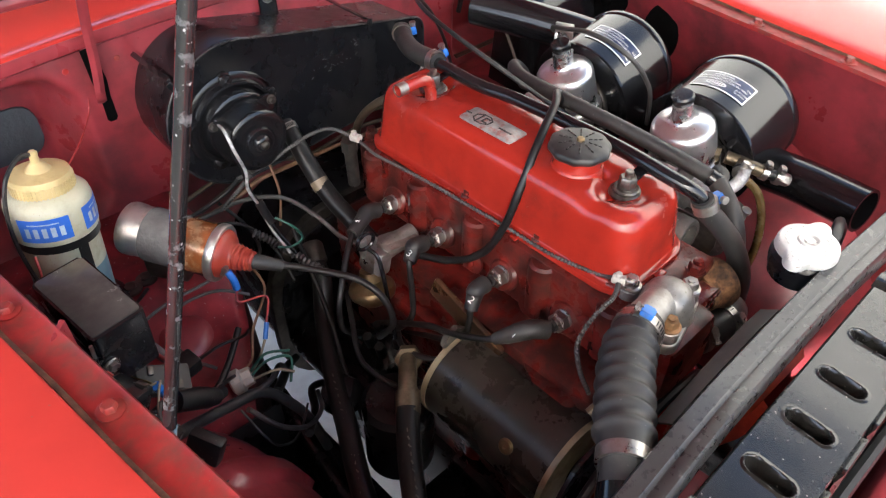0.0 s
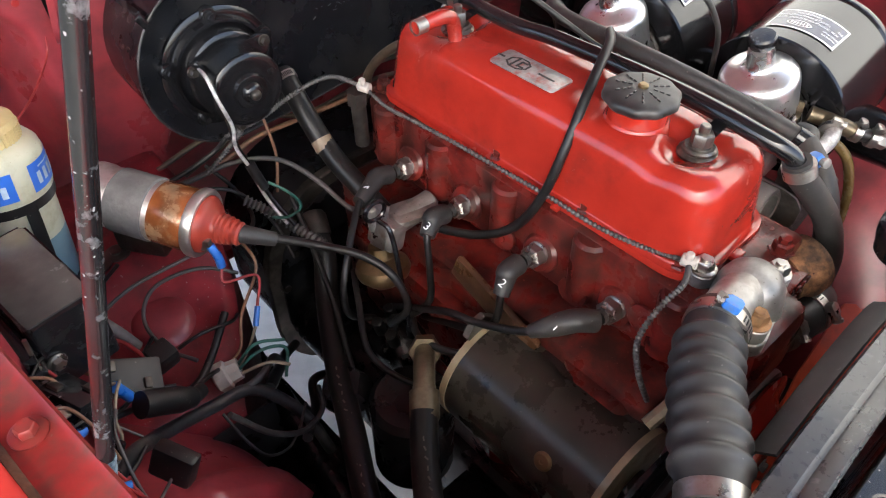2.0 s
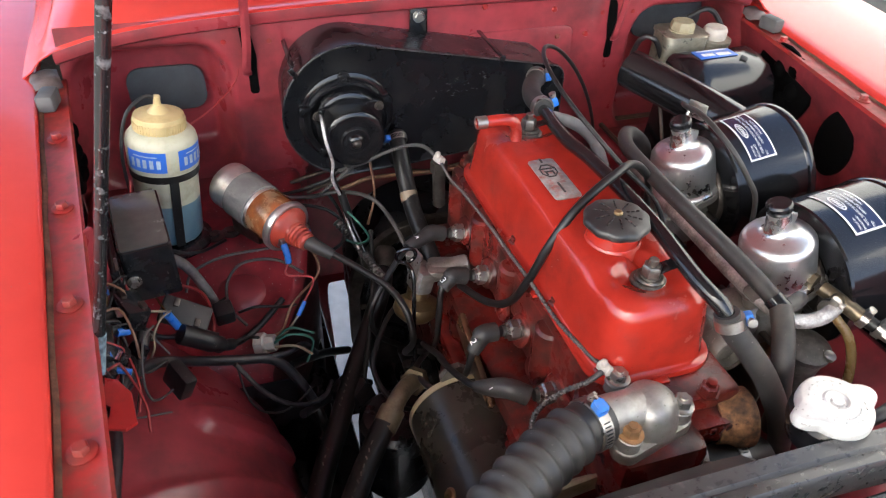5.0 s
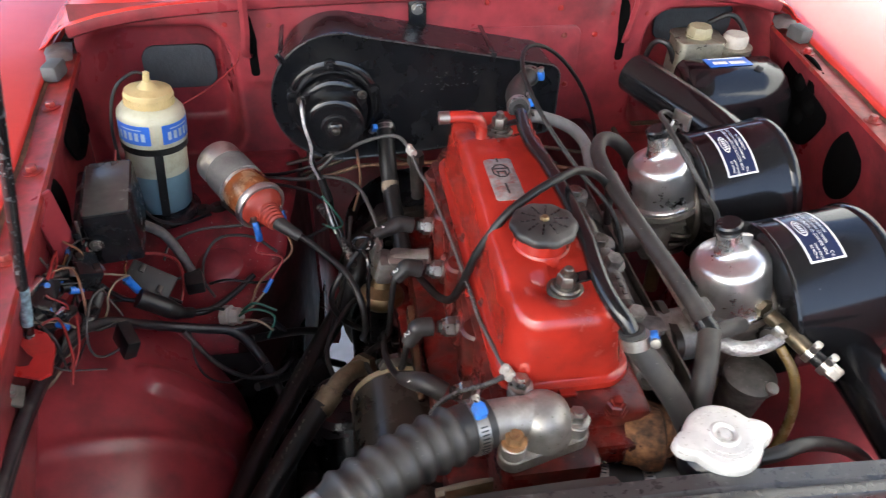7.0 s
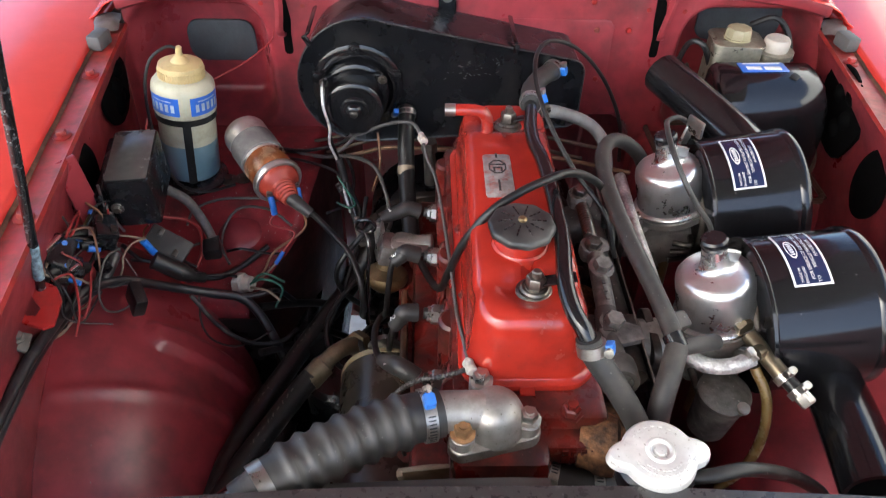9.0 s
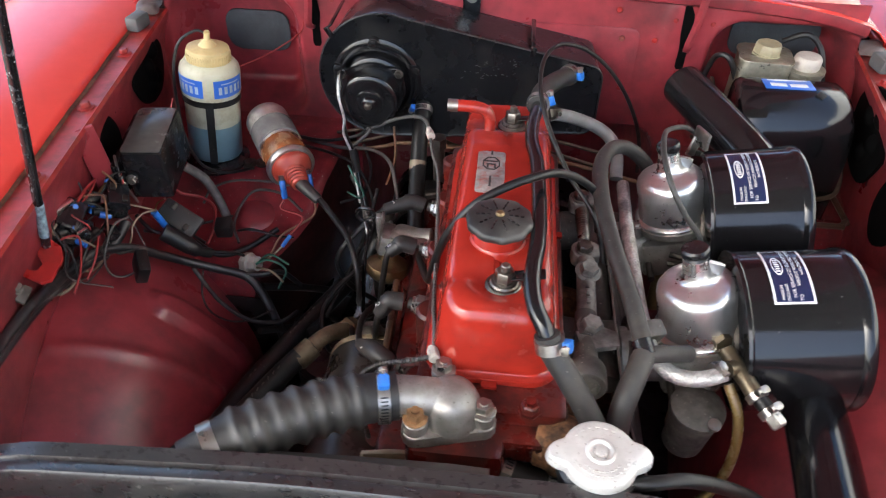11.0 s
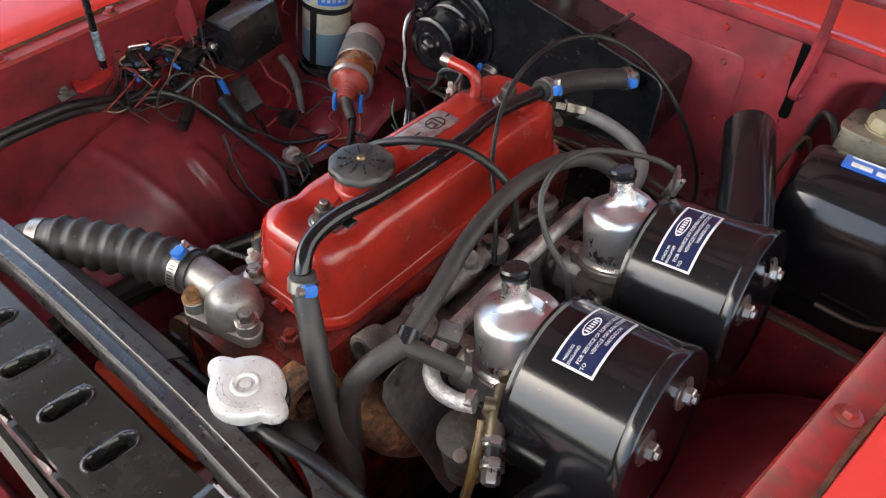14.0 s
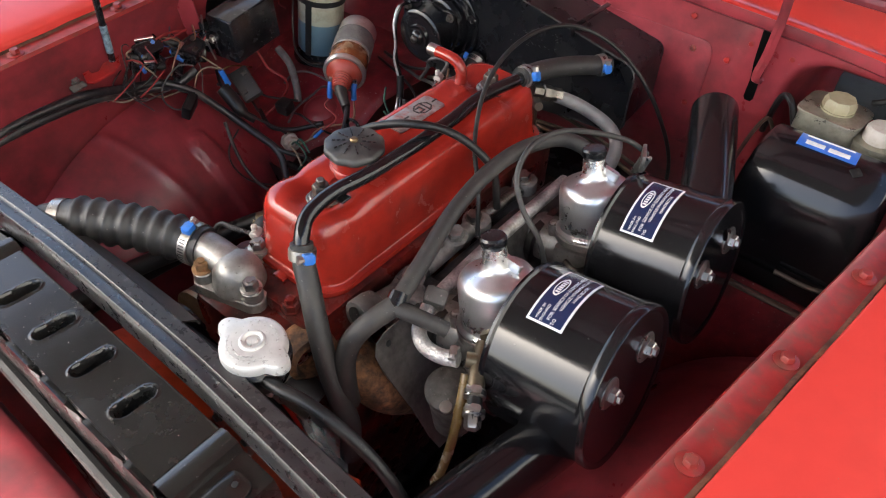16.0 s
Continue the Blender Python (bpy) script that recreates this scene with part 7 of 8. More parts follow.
for y, h in ((-0.173, -0.013), (-0.136, -0.092)):
    bm = N()
    lathe(bm, SHIELD @ V(y, h, 0.0016), (0.944, 0, 0.33), [(0.0035, 0), (0.0033, 0.0006), (0, 0.0006)], 12)
    part("hole", bm, black_print, shield)

bh = thing("breather_hose", (0.11, -0.05, 0.80), "dusty grey rubber breather hose with a tee", "hose")
bm = N()
tube(bm, [(0.172, 0.140, 0.795), (0.158, 0.133, 0.819), (0.137, 0.128, 0.838), (0.117, 0.113, 0.848), (0.102, 0.085, 0.851), (0.095, 0.044, 0.854), (0.095, -0.006, 0.853), (0.102, -0.063, 0.847), (0.115, -0.121, 0.835), (0.125, -0.172, 0.822)], 0.0084, 16, 6)
part("long_hose", bm, rubber_grey, bh)
bm = N()
tube(bm, [(0.124, -0.170, 0.822), (0.114, -0.192, 0.811), (0.107, -0.207, 0.796), (0.105, -0.216, 0.776), (0.109, -0.222, 0.75), (0.112, -0.222, 0.72)], 0.0100, 16, 6)
part("lower_leg", bm, rubber_grey, bh)
bm = N()
tube(bm, [(0.127, -0.171, 0.822), (0.144, -0.165, 0.819), (0.168, -0.150, 0.805)], 0.0076, 14, 5)
part("side_leg", bm, rubber_grey, bh)
bm = N()
tube(bm, [(0.121, -0.160, 0.8265), (0.125, -0.172, 0.8215)], 0.0094, 14, 3)
part("tee", bm, plastic_black, bh, "black plastic tee")

# braided hose with fittings behind the cover
br = thing("servo_hose", (0.09, 0.22, 0.77), "pale grey hose with a brass union behind the rocker cover", "hose")
bm = N()
tube(bm, [(0.052, 0.205, 0.833), (0.070, 0.222, 0.822), (0.090, 0.233, 0.811), (0.113, 0.237, 0.800), (0.131, 0.228, 0.790), (0.140, 0.208, 0.778), (0.14, 0.18, 0.76)], 0.0082, 14, 6)
part("hose", bm, mat("pale_grey_hose", (0.22, 0.215, 0.21), 0.5, var=0.2, dirt=DUST, dirt_amount=0.2, dirt_scale=40), br)
bm = N()
lathe(bm, (0.032, 0.182, 0.843), (0.66, 0.72, -0.25), [(0.007, 0), (0.007, 0.012), (0.0095, 0.013), (0.0095, 0.022), (0.008, 0.024), (0.0085, 0.036)], 6)
part("union", bm, zinc_dull, br, "dirty plated union")

# fuel lines at the front carburettor
fuel = thing("fuel_line", (0.2, -0.16, 0.70), "braided silver fuel hose with brass tee and clips", "fuel hose")
bm = N()
tube(bm, [(0.133, 0.103, 0.805), (0.131, 0.028, 0.803), (0.131, -0.039, 0.803), (0.132, -0.093, 0.801), (0.135, -0.133, 0.800), (0.144, -0.159, 0.797), (0.159, -0.171, 0.797), (0.179, -0.173, 0.800), (0.196, -0.168, 0.804)], 0.0072, 14, 6)
part("braided_hose", bm, silver_hose, fuel)
bm = N()
box(bm, (0.137, -0.128, 0.806), (0.022, 0.018, 0.020), (20, 10, 25), 0.004)
part("hose_clip", bm, dull_grey, fuel, "dull metal hose clip")
bm = N()
tube(bm, [(0.200, -0.163, 0.803), (0.208, -0.158, 0.802)], 0.007, 12, 2)
tube(bm, [(0.203, -0.140, 0.803), (0.212, -0.160, 0.799), (0.222, -0.177, 0.793)], 0.0078, 14, 4)
tube(bm, [(0.203, -0.133, 0.803), (0.201, -0.128, 0.803)], 0.009, 6, 2)
part("tee", bm, mat("stained_brass_tee", (0.17, 0.135, 0.085), 0.4, 0.7, var=0.35, dirt=(0.05, 0.04, 0.03), dirt_amount=0.4, dirt_scale=60), fuel, "stained brass tee")
bm = N()
tube(bm, [(0.221, -0.175, 0.7935), (0.237, -0.199, 0.786)], 0.0068, 14, 2)
part("end_hose", bm, rubber, fuel)
bm = N()
lathe(bm, (0.234, -0.195, 0.7875), (0.5, -0.8, -0.24), [(0.0075, 0), (0.0075, 0.010), (0.006, 0.012), (0, 0.012)], 6)
part("end_plug", bm, zinc, fuel, "plated end plug")
for p, ax in (((0.224, -0.180, 0.792), (0.5, -0.8, -0.24)), ((0.233, -0.193, 0.788), (0.5, -0.8, -0.24)), ((0.190, -0.1665, 0.802), (0.8, 0.35, 0))):
    clamp(fuel, p, ax, 0.0082, False, (0.2, -0.2, 1), 0.007)
bm = N()
tube(bm, [(0.204, -0.166, 0.788), (0.214, -0.186, 0.768), (0.217, -0.200, 0.730), (0.212, -0.205, 0.683), (0.20, -0.20, 0.64)], 0.0047, 14, 6)
part("amber_hose", bm, amber_hose, fuel, "amber translucent fuel hose")
bowl = thing("float_bowl", (0.192, -0.15, 0.68), "grimy cast float bowl with a screwed lid", "float bowl")
bm = N()
lathe(bm, (0.188, -0.158, 0.685), (0, -0.10, 1), [(0.014, 0), (0.0195, 0.005), (0.0225, 0.055), (0.024, 0.060), (0, 0.060)], 30)
part("bowl", bm, grimy_cast, bowl)
bm = N()
lathe(bm, (0.188, -0.164, 0.745), (0, -0.10, 1), [(0.025, 0), (0.025, 0.005), (0.020, 0.009), (0.010, 0.013), (0, 0.014)], 30)
part("lid", bm, grimy_cast, bowl)
bm = N()
lathe(bm, (0.198, -0.184, 0.750), (0, -0.3, 1), [(0.006, 0), (0.006, 0.004), (0, 0.005)], 14)
part("screw", bm, zinc, bowl)

# ---- cables ----
def cable(name, pts, r, m, label, category, group="", seg=8):
    bm = N()
    tube(bm, pts, r, seg, 7)
    return solo(name, bm, m, label, category, group=group, sharp=70)


cable("coil_lead", [(-0.245, 0.127, 0.736), (-0.232, 0.120, 0.731), (-0.210, 0.093, 0.728), (-0.185, 0.060, 0.722), (-0.172, 0.033, 0.706), (-0.168, 0.020, 0.672), (-0.172, 0.04, 0.635), (-0.155, 0.068, 0.60)], 0.0040, rubber, "black high-tension lead from the coil", "ignition lead")
cable("vapour_hose", [(-0.100, 0.062, 0.705), (-0.086, 0.012, 0.720), (-0.077, -0.025, 0.750), (-0.070, -0.046, 0.794), (-0.057, -0.052, 0.838), (-0.033, -0.047, 0.872), (-0.004, -0.036, 0.888), (0.023, -0.024, 0.894), (0.046, -0.007, 0.889), (0.070, 0.008, 0.873), (0.092, 0.018, 0.846), (0.10, 0.02, 0.80)], 0.0043, rubber, "black vacuum hose looped over the rocker cover", "hose", seg=10)
cable("control_cable", [(0.19, 0.29, 0.70), (0.181, 0.290, 0.757), (0.157, 0.281, 0.813), (0.125, 0.269, 0.861), (0.089, 0.251, 0.897), (0.054, 0.222, 0.918), (0.032, 0.179, 0.922), (0.026, 0.126, 0.914), (0.036, 0.072, 0.895), (0.061, 0.025, 0.865), (0.090, -0.004, 0.835), (0.105, -0.02, 0.79)], 0.0026, rubber, "thin black control cable looping behind the rocker cover", "cable")
cable("throttle_cable", [(0.207, 0.128, 0.864), (0.188, 0.115, 0.879), (0.162, 0.077, 0.897), (0.148, 0.037, 0.911), (0.143, -0.001, 0.912), (0.149, -0.030, 0.899), (0.165, -0.040, 0.875), (0.187, -0.038, 0.845), (0.20, -0.035, 0.80)], 0.0028, rubber_grey, "thin grey throttle cable beside the carburettors", "cable")
bm = N()
box(bm, (0.209, 0.113, 0.868), (0.004, 0.024, 0.020), (0, 0, 25), 0.001)
box(bm, (0.206, 0.122, 0.853), (0.012, 0.004, 0.026), (0, 15, 25), 0.001)
solo("cable_bracket", bm, zinc, "small bright metal cable bracket", "bracket")
# armoured capillary along the head
def spring(name, pts, r, m, label, pitch=0.0022):
    path = smooth_path(pts, 10)
    total = sum((b - a).length for a, b in zip(path, path[1:]))
    n = max(8, int(total / pitch))
    bm = N()
    tube(bm, pts, r, 8, int(max(6, 5 * n / max(1, len(pts) - 1))), lambda u: 1.0 + 0.26 * math.sin(2 * math.pi * n * u))
    return solo(name, bm, m, label, "capillary tube", sharp=80)


spring("capillary_tube", [(-0.098, 0.158, 0.818), (-0.092, 0.135, 0.806), (-0.083, 0.108, 0.800), (-0.077, 0.057, 0.799), (-0.072, 0.002, 0.797), (-0.068, -0.050, 0.796), (-0.064, -0.104, 0.793), (-0.058, -0.150, 0.797), (-0.056, -0.178, 0.805)], 0.0019, wire_grey, "spring-wrapped grey capillary along the cylinder head", 0.0034)
spring("capillary_tube", [(-0.058, -0.180, 0.804), (-0.079, -0.189, 0.806), (-0.103, -0.187, 0.796), (-0.121, -0.187, 0.775), (-0.122, -0.195, 0.745), (-0.113, -0.205, 0.71)], 0.0022, wire_grey, "spring-wrapped grey capillary by the thermostat", 0.0034)
spring("capillary_tube", [(-0.200, 0.270, 0.752), (-0.176, 0.232, 0.782), (-0.152, 0.215, 0.803), (-0.125, 0.204, 0.816), (-0.108, 0.190, 0.820), (-0.098, 0.160, 0.818)], 0.0021, wire_grey, "spring-wrapped grey capillary behind the engine", 0.0034)
for p in ((-0.098, 0.160, 0.8185), (-0.056, -0.1785, 0.8055)):
    bm = N()
    cyl(bm, V(*p) - V(0.002, -0.006, 0.0), V(*p) + V(0.002, -0.006, 0.0), 0.0052, 12, 0.001)
    cyl(bm, V(*p) + V(-0.002, 0, 0.003), V(*p) + V(-0.002, 0, 0.010), 0.0032, 8, 0.001)
    solo("capillary_clip", bm, pale_cap_mat, "pale metal clip on the capillary", "clip")

# motor wires
cable("motor_wire", [(-0.222, 0.246, 0.852), (-0.222, 0.226, 0.852), (-0.221, 0.214, 0.832), (-0.218, 0.210, 0.804), (-0.216, 0.209, 0.781), (-0.208, 0.208, 0.752), (-0.200, 0.198, 0.720), (-0.190, 0.180, 0.690), (-0.18, 0.16, 0.66)], 0.0024, black_gloss, "scuffed twin wire down from the blower motor", "wire")
cable("motor_wire", [(-0.2215, 0.244, 0.853), (-0.2235, 0.2235, 0.852), (-0.2225, 0.2115, 0.832), (-0.2165, 0.2075, 0.804), (-0.2185, 0.2065, 0.781), (-0.2095, 0.2055, 0.752), (-0.2045, 0.196, 0.720), (-0.196, 0.178, 0.690)], 0.0019, bare_wire, "bare pale strand twisted round the motor wire", "wire")
cable("motor_wire", [(-0.2085, 0.2085, 0.757), (-0.202, 0.200, 0.727)], 0.0054, rubber, "black heat-shrink sleeve on the motor wire", "wire")
cable("motor_wire", [(-0.208, 0.176, 0.752), (-0.196, 0.160, 0.742), (-0.186, 0.160, 0.720), (-0.196, 0.170, 0.705), (-0.212, 0.175, 0.71)], 0.0015, wire_green, "thin green wire under the blower motor", "wire")
spring("braided_conduit", [(-0.215, 0.225, 0.703), (-0.198, 0.20, 0.690), (-0.187, 0.172, 0.680), (-0.176, 0.13, 0.675)], 0.0050, wire_grey, "braided metal conduit by the heater", 0.005)
cable("drain_hose", [(0.035, 0.195, 0.815), (0.022, 0.210, 0.808), (0.007, 0.232, 0.798), (-0.006, 0.252, 0.780), (-0.014, 0.268, 0.755), (-0.017, 0.276, 0.722)], 0.0055, brown_pipe, "tan drain hose behind the engine", "hose", seg=10)
# dipstick
bm = N()
tube(bm, [(-0.164, 0.062, 0.752), (-0.160, 0.050, 0.742), (-0.163, 0.035, 0.70), (-0.165, 0.022, 0.64)], 0.0024, 8, 5)
tube(bm, [(-0.164 + 0.011 * math.cos(a), 0.066, 0.760 + 0.010 * math.sin(a)) for a in [2 * math.pi * k / 12 for k in range(13)]], 0.0022, 8, 2)
solo("dipstick", bm, black_gloss, "black wire dipstick with a ring end", "dipstick")
# pipes and wires low across the bulkhead
for pts, r, m, lb in (
        ([(-0.299, 0.30, 0.708), (-0.235, 0.30, 0.697), (-0.186, 0.30, 0.705), (-0.155, 0.30, 0.714), (-0.10, 0.30, 0.713), (0.0, 0.29, 0.716), (0.10, 0.28, 0.71), (0.2, 0.26, 0.70)], 0.0030, wire_brown, "thin brown brake pipe across the bulkhead"),
        ([(-0.24, 0.31, 0.698), (-0.17, 0.31, 0.722), (-0.12, 0.305, 0.742), (-0.05, 0.30, 0.746), (0.05, 0.29, 0.745), (0.16, 0.275, 0.73)], 0.0026, brown_pipe, "thin dull brake pipe across the bulkhead"),
        ([(-0.26, 0.33, 0.705), (-0.19, 0.335, 0.716), (-0.12, 0.34, 0.706), (-0.06, 0.335, 0.69), (0.04, 0.33, 0.70), (0.14, 0.31, 0.69)], 0.0030, brown_pipe, "thin dull brake pipe low on the bulkhead")):
    cable("brake_pipe", pts, r, m, lb, "pipe", "brake pipes")
for pts, r, m in (
        ([(-0.33, 0.305, 0.712), (-0.27, 0.285, 0.718), (-0.22, 0.275, 0.735), (-0.20, 0.268, 0.752)], 0.0025, rubber),
        ([(-0.33, 0.29, 0.708), (-0.26, 0.265, 0.712), (-0.215, 0.25, 0.700), (-0.19, 0.23, 0.66), (-0.185, 0.2, 0.62)], 0.0022, rubber),
        ([(-0.305, 0.30, 0.712), (-0.25, 0.29, 0.705), (-0.20, 0.275, 0.715), (-0.165, 0.235, 0.725), (-0.148, 0.19, 0.715), (-0.140, 0.15, 0.70), (-0.142, 0.11, 0.715)], 0.0028, wire_grey),
        ([(-0.215, 0.31, 0.70), (-0.20, 0.28, 0.675), (-0.205, 0.24, 0.66), (-0.235, 0.22, 0.655)], 0.0024, rubber),
        ([(-0.16, 0.26, 0.765), (-0.158, 0.25, 0.72), (-0.17, 0.24, 0.68)], 0.0018, wire_brown),
        ([(-0.175, 0.20, 0.70), (-0.185, 0.15, 0.66), (-0.20, 0.10, 0.63), (-0.22, 0.05, 0.60), (-0.235, 0.0, 0.57)], 0.0030, rubber),
        ([(-0.16, 0.12, 0.64), (-0.19, 0.07, 0.655), (-0.215, 0.02, 0.64), (-0.20, -0.03, 0.63), (-0.17, -0.06, 0.645)], 0.0032, rubber),
        ([(-0.305, 0.055, 0.635), (-0.275, 0.095, 0.60), (-0.25, 0.135, 0.56), (-0.22, 0.17, 0.52)], 0.0055, rubber),
        ([(-0.30, 0.01, 0.60), (-0.265, 0.055, 0.565), (-0.24, 0.10, 0.54), (-0.20, 0.12, 0.50)], 0.0050, rubber),
        ([(-0.14, 0.05, 0.62), (-0.17, 0.0, 0.645), (-0.16, -0.05, 0.66), (-0.13, -0.08, 0.67)], 0.0036, rubber)):
    cable("loose_wire", pts, r, m, "dark grimy wire between the bulkhead and the engine", "wire", "grimy wires")
spring("capillary_tube", [(-0.228, 0.275, 0.715), (-0.205, 0.262, 0.742), (-0.19, 0.25, 0.765)], 0.0024, wire_grey, "spring-wrapped grey capillary below the heater", 0.0034)

# wires on the coil
TERM = C1 + side * -0.018 + V(0, 0, -0.006) + cd * 0.019 + V(0, -0.002, -0.022)
TERM2 = C1 + side * 0.018 + V(0, 0, -0.006) + cd * 0.019 + V(0, -0.002, -0.022)
cable("coil_wire", [TERM, TERM + V(0.004, -0.012, -0.03), (-0.290, 0.115, 0.675), (-0.305, 0.100, 0.652), (-0.322, 0.094, 0.647)], 0.0016, wire_brown, "brown wire from the coil terminal", "wire")
cable("coil_wire", [TERM2, TERM2 + V(-0.004, -0.008, -0.012), (-0.262, 0.125, 0.700), (-0.276, 0.108, 0.682)], 0.0014, wire_red, "red wire from the coil terminal", "wire")
cable("wire_splice", [(-0.276, 0.108, 0.682), (-0.286, 0.099, 0.669)], 0.0028, blue_plastic, "blue crimped wire splice", "splice")
cable("coil_wire", [(-0.286, 0.099, 0.669), (-0.303, 0.090, 0.655), (-0.326, 0.083, 0.642)], 0.0015, wire_white, "cream wire below the blue splice", "wire")
for pts, m in (([(-0.326, 0.083, 0.643), (-0.300, 0.075, 0.665), (-0.275, 0.07, 0.655), (-0.285, 0.06, 0.63)], wire_green), ([(-0.322, 0.08, 0.645), (-0.295, 0.068, 0.652), (-0.278, 0.062, 0.64)], wire_white), ([(-0.320, 0.088, 0.645), (-0.298, 0.082, 0.668), (-0.272, 0.075, 0.66)], wire_green)):
    cable("connector_wire", pts, 0.0016, m, "thin wire at the white connector", "wire")
bm = N()
lathe(bm, (-0.339, 0.090, 0.643), (0.8, -0.25, 0.2), [(0.011, 0), (0.014, 0.002), (0.014, 0.012), (0.011, 0.014), (0.010, 0.024), (0, 0.024)], 8)
solo("connector", bm, pale_cap_mat, "grubby white plastic wire connector", "connector")

# ---- wiring along the left wing ----
def loom(pts, r, label):
    return cable("wiring_loom", pts, r, tape, label, "wiring loom", seg=10)


loom([(-0.442, -0.33, 0.775), (-0.447, -0.24, 0.785), (-0.450, -0.17, 0.785), (-0.450, -0.135, 0.782), (-0.456, -0.095, 0.768), (-0.460, -0.06, 0.757), (-0.452, -0.03, 0.752), (-0.432, 0.0, 0.735), (-0.410, 0.022, 0.708), (-0.387, 0.037, 0.686), (-0.355, 0.048, 0.667), (-0.325, 0.055, 0.652), (-0.305, 0.05, 0.630), (-0.285, 0.035, 0.59), (-0.27, 0.03, 0.52)], 0.0058, "taped black wiring loom along the inner wing")
loom([(-0.444, -0.33, 0.765), (-0.450, -0.24, 0.773), (-0.455, -0.17, 0.772), (-0.458, -0.12, 0.766), (-0.463, -0.08, 0.752), (-0.460, -0.045, 0.746), (-0.445, -0.01, 0.745), (-0.437, 0.02, 0.758)], 0.0062, "second taped black loom above the wheel arch")
loom([(-0.330, 0.054, 0.655), (-0.305, 0.062, 0.650), (-0.285, 0.080, 0.640), (-0.27, 0.10, 0.60)], 0.0035, "black loom branch below the coil")
loom([(-0.36, 0.0, 0.712), (-0.335, -0.005, 0.665), (-0.305, 0.0, 0.63), (-0.275, 0.02, 0.61), (-0.26, 0.05, 0.60)], 0.0026, "thin black wire loop on the wheel arch")
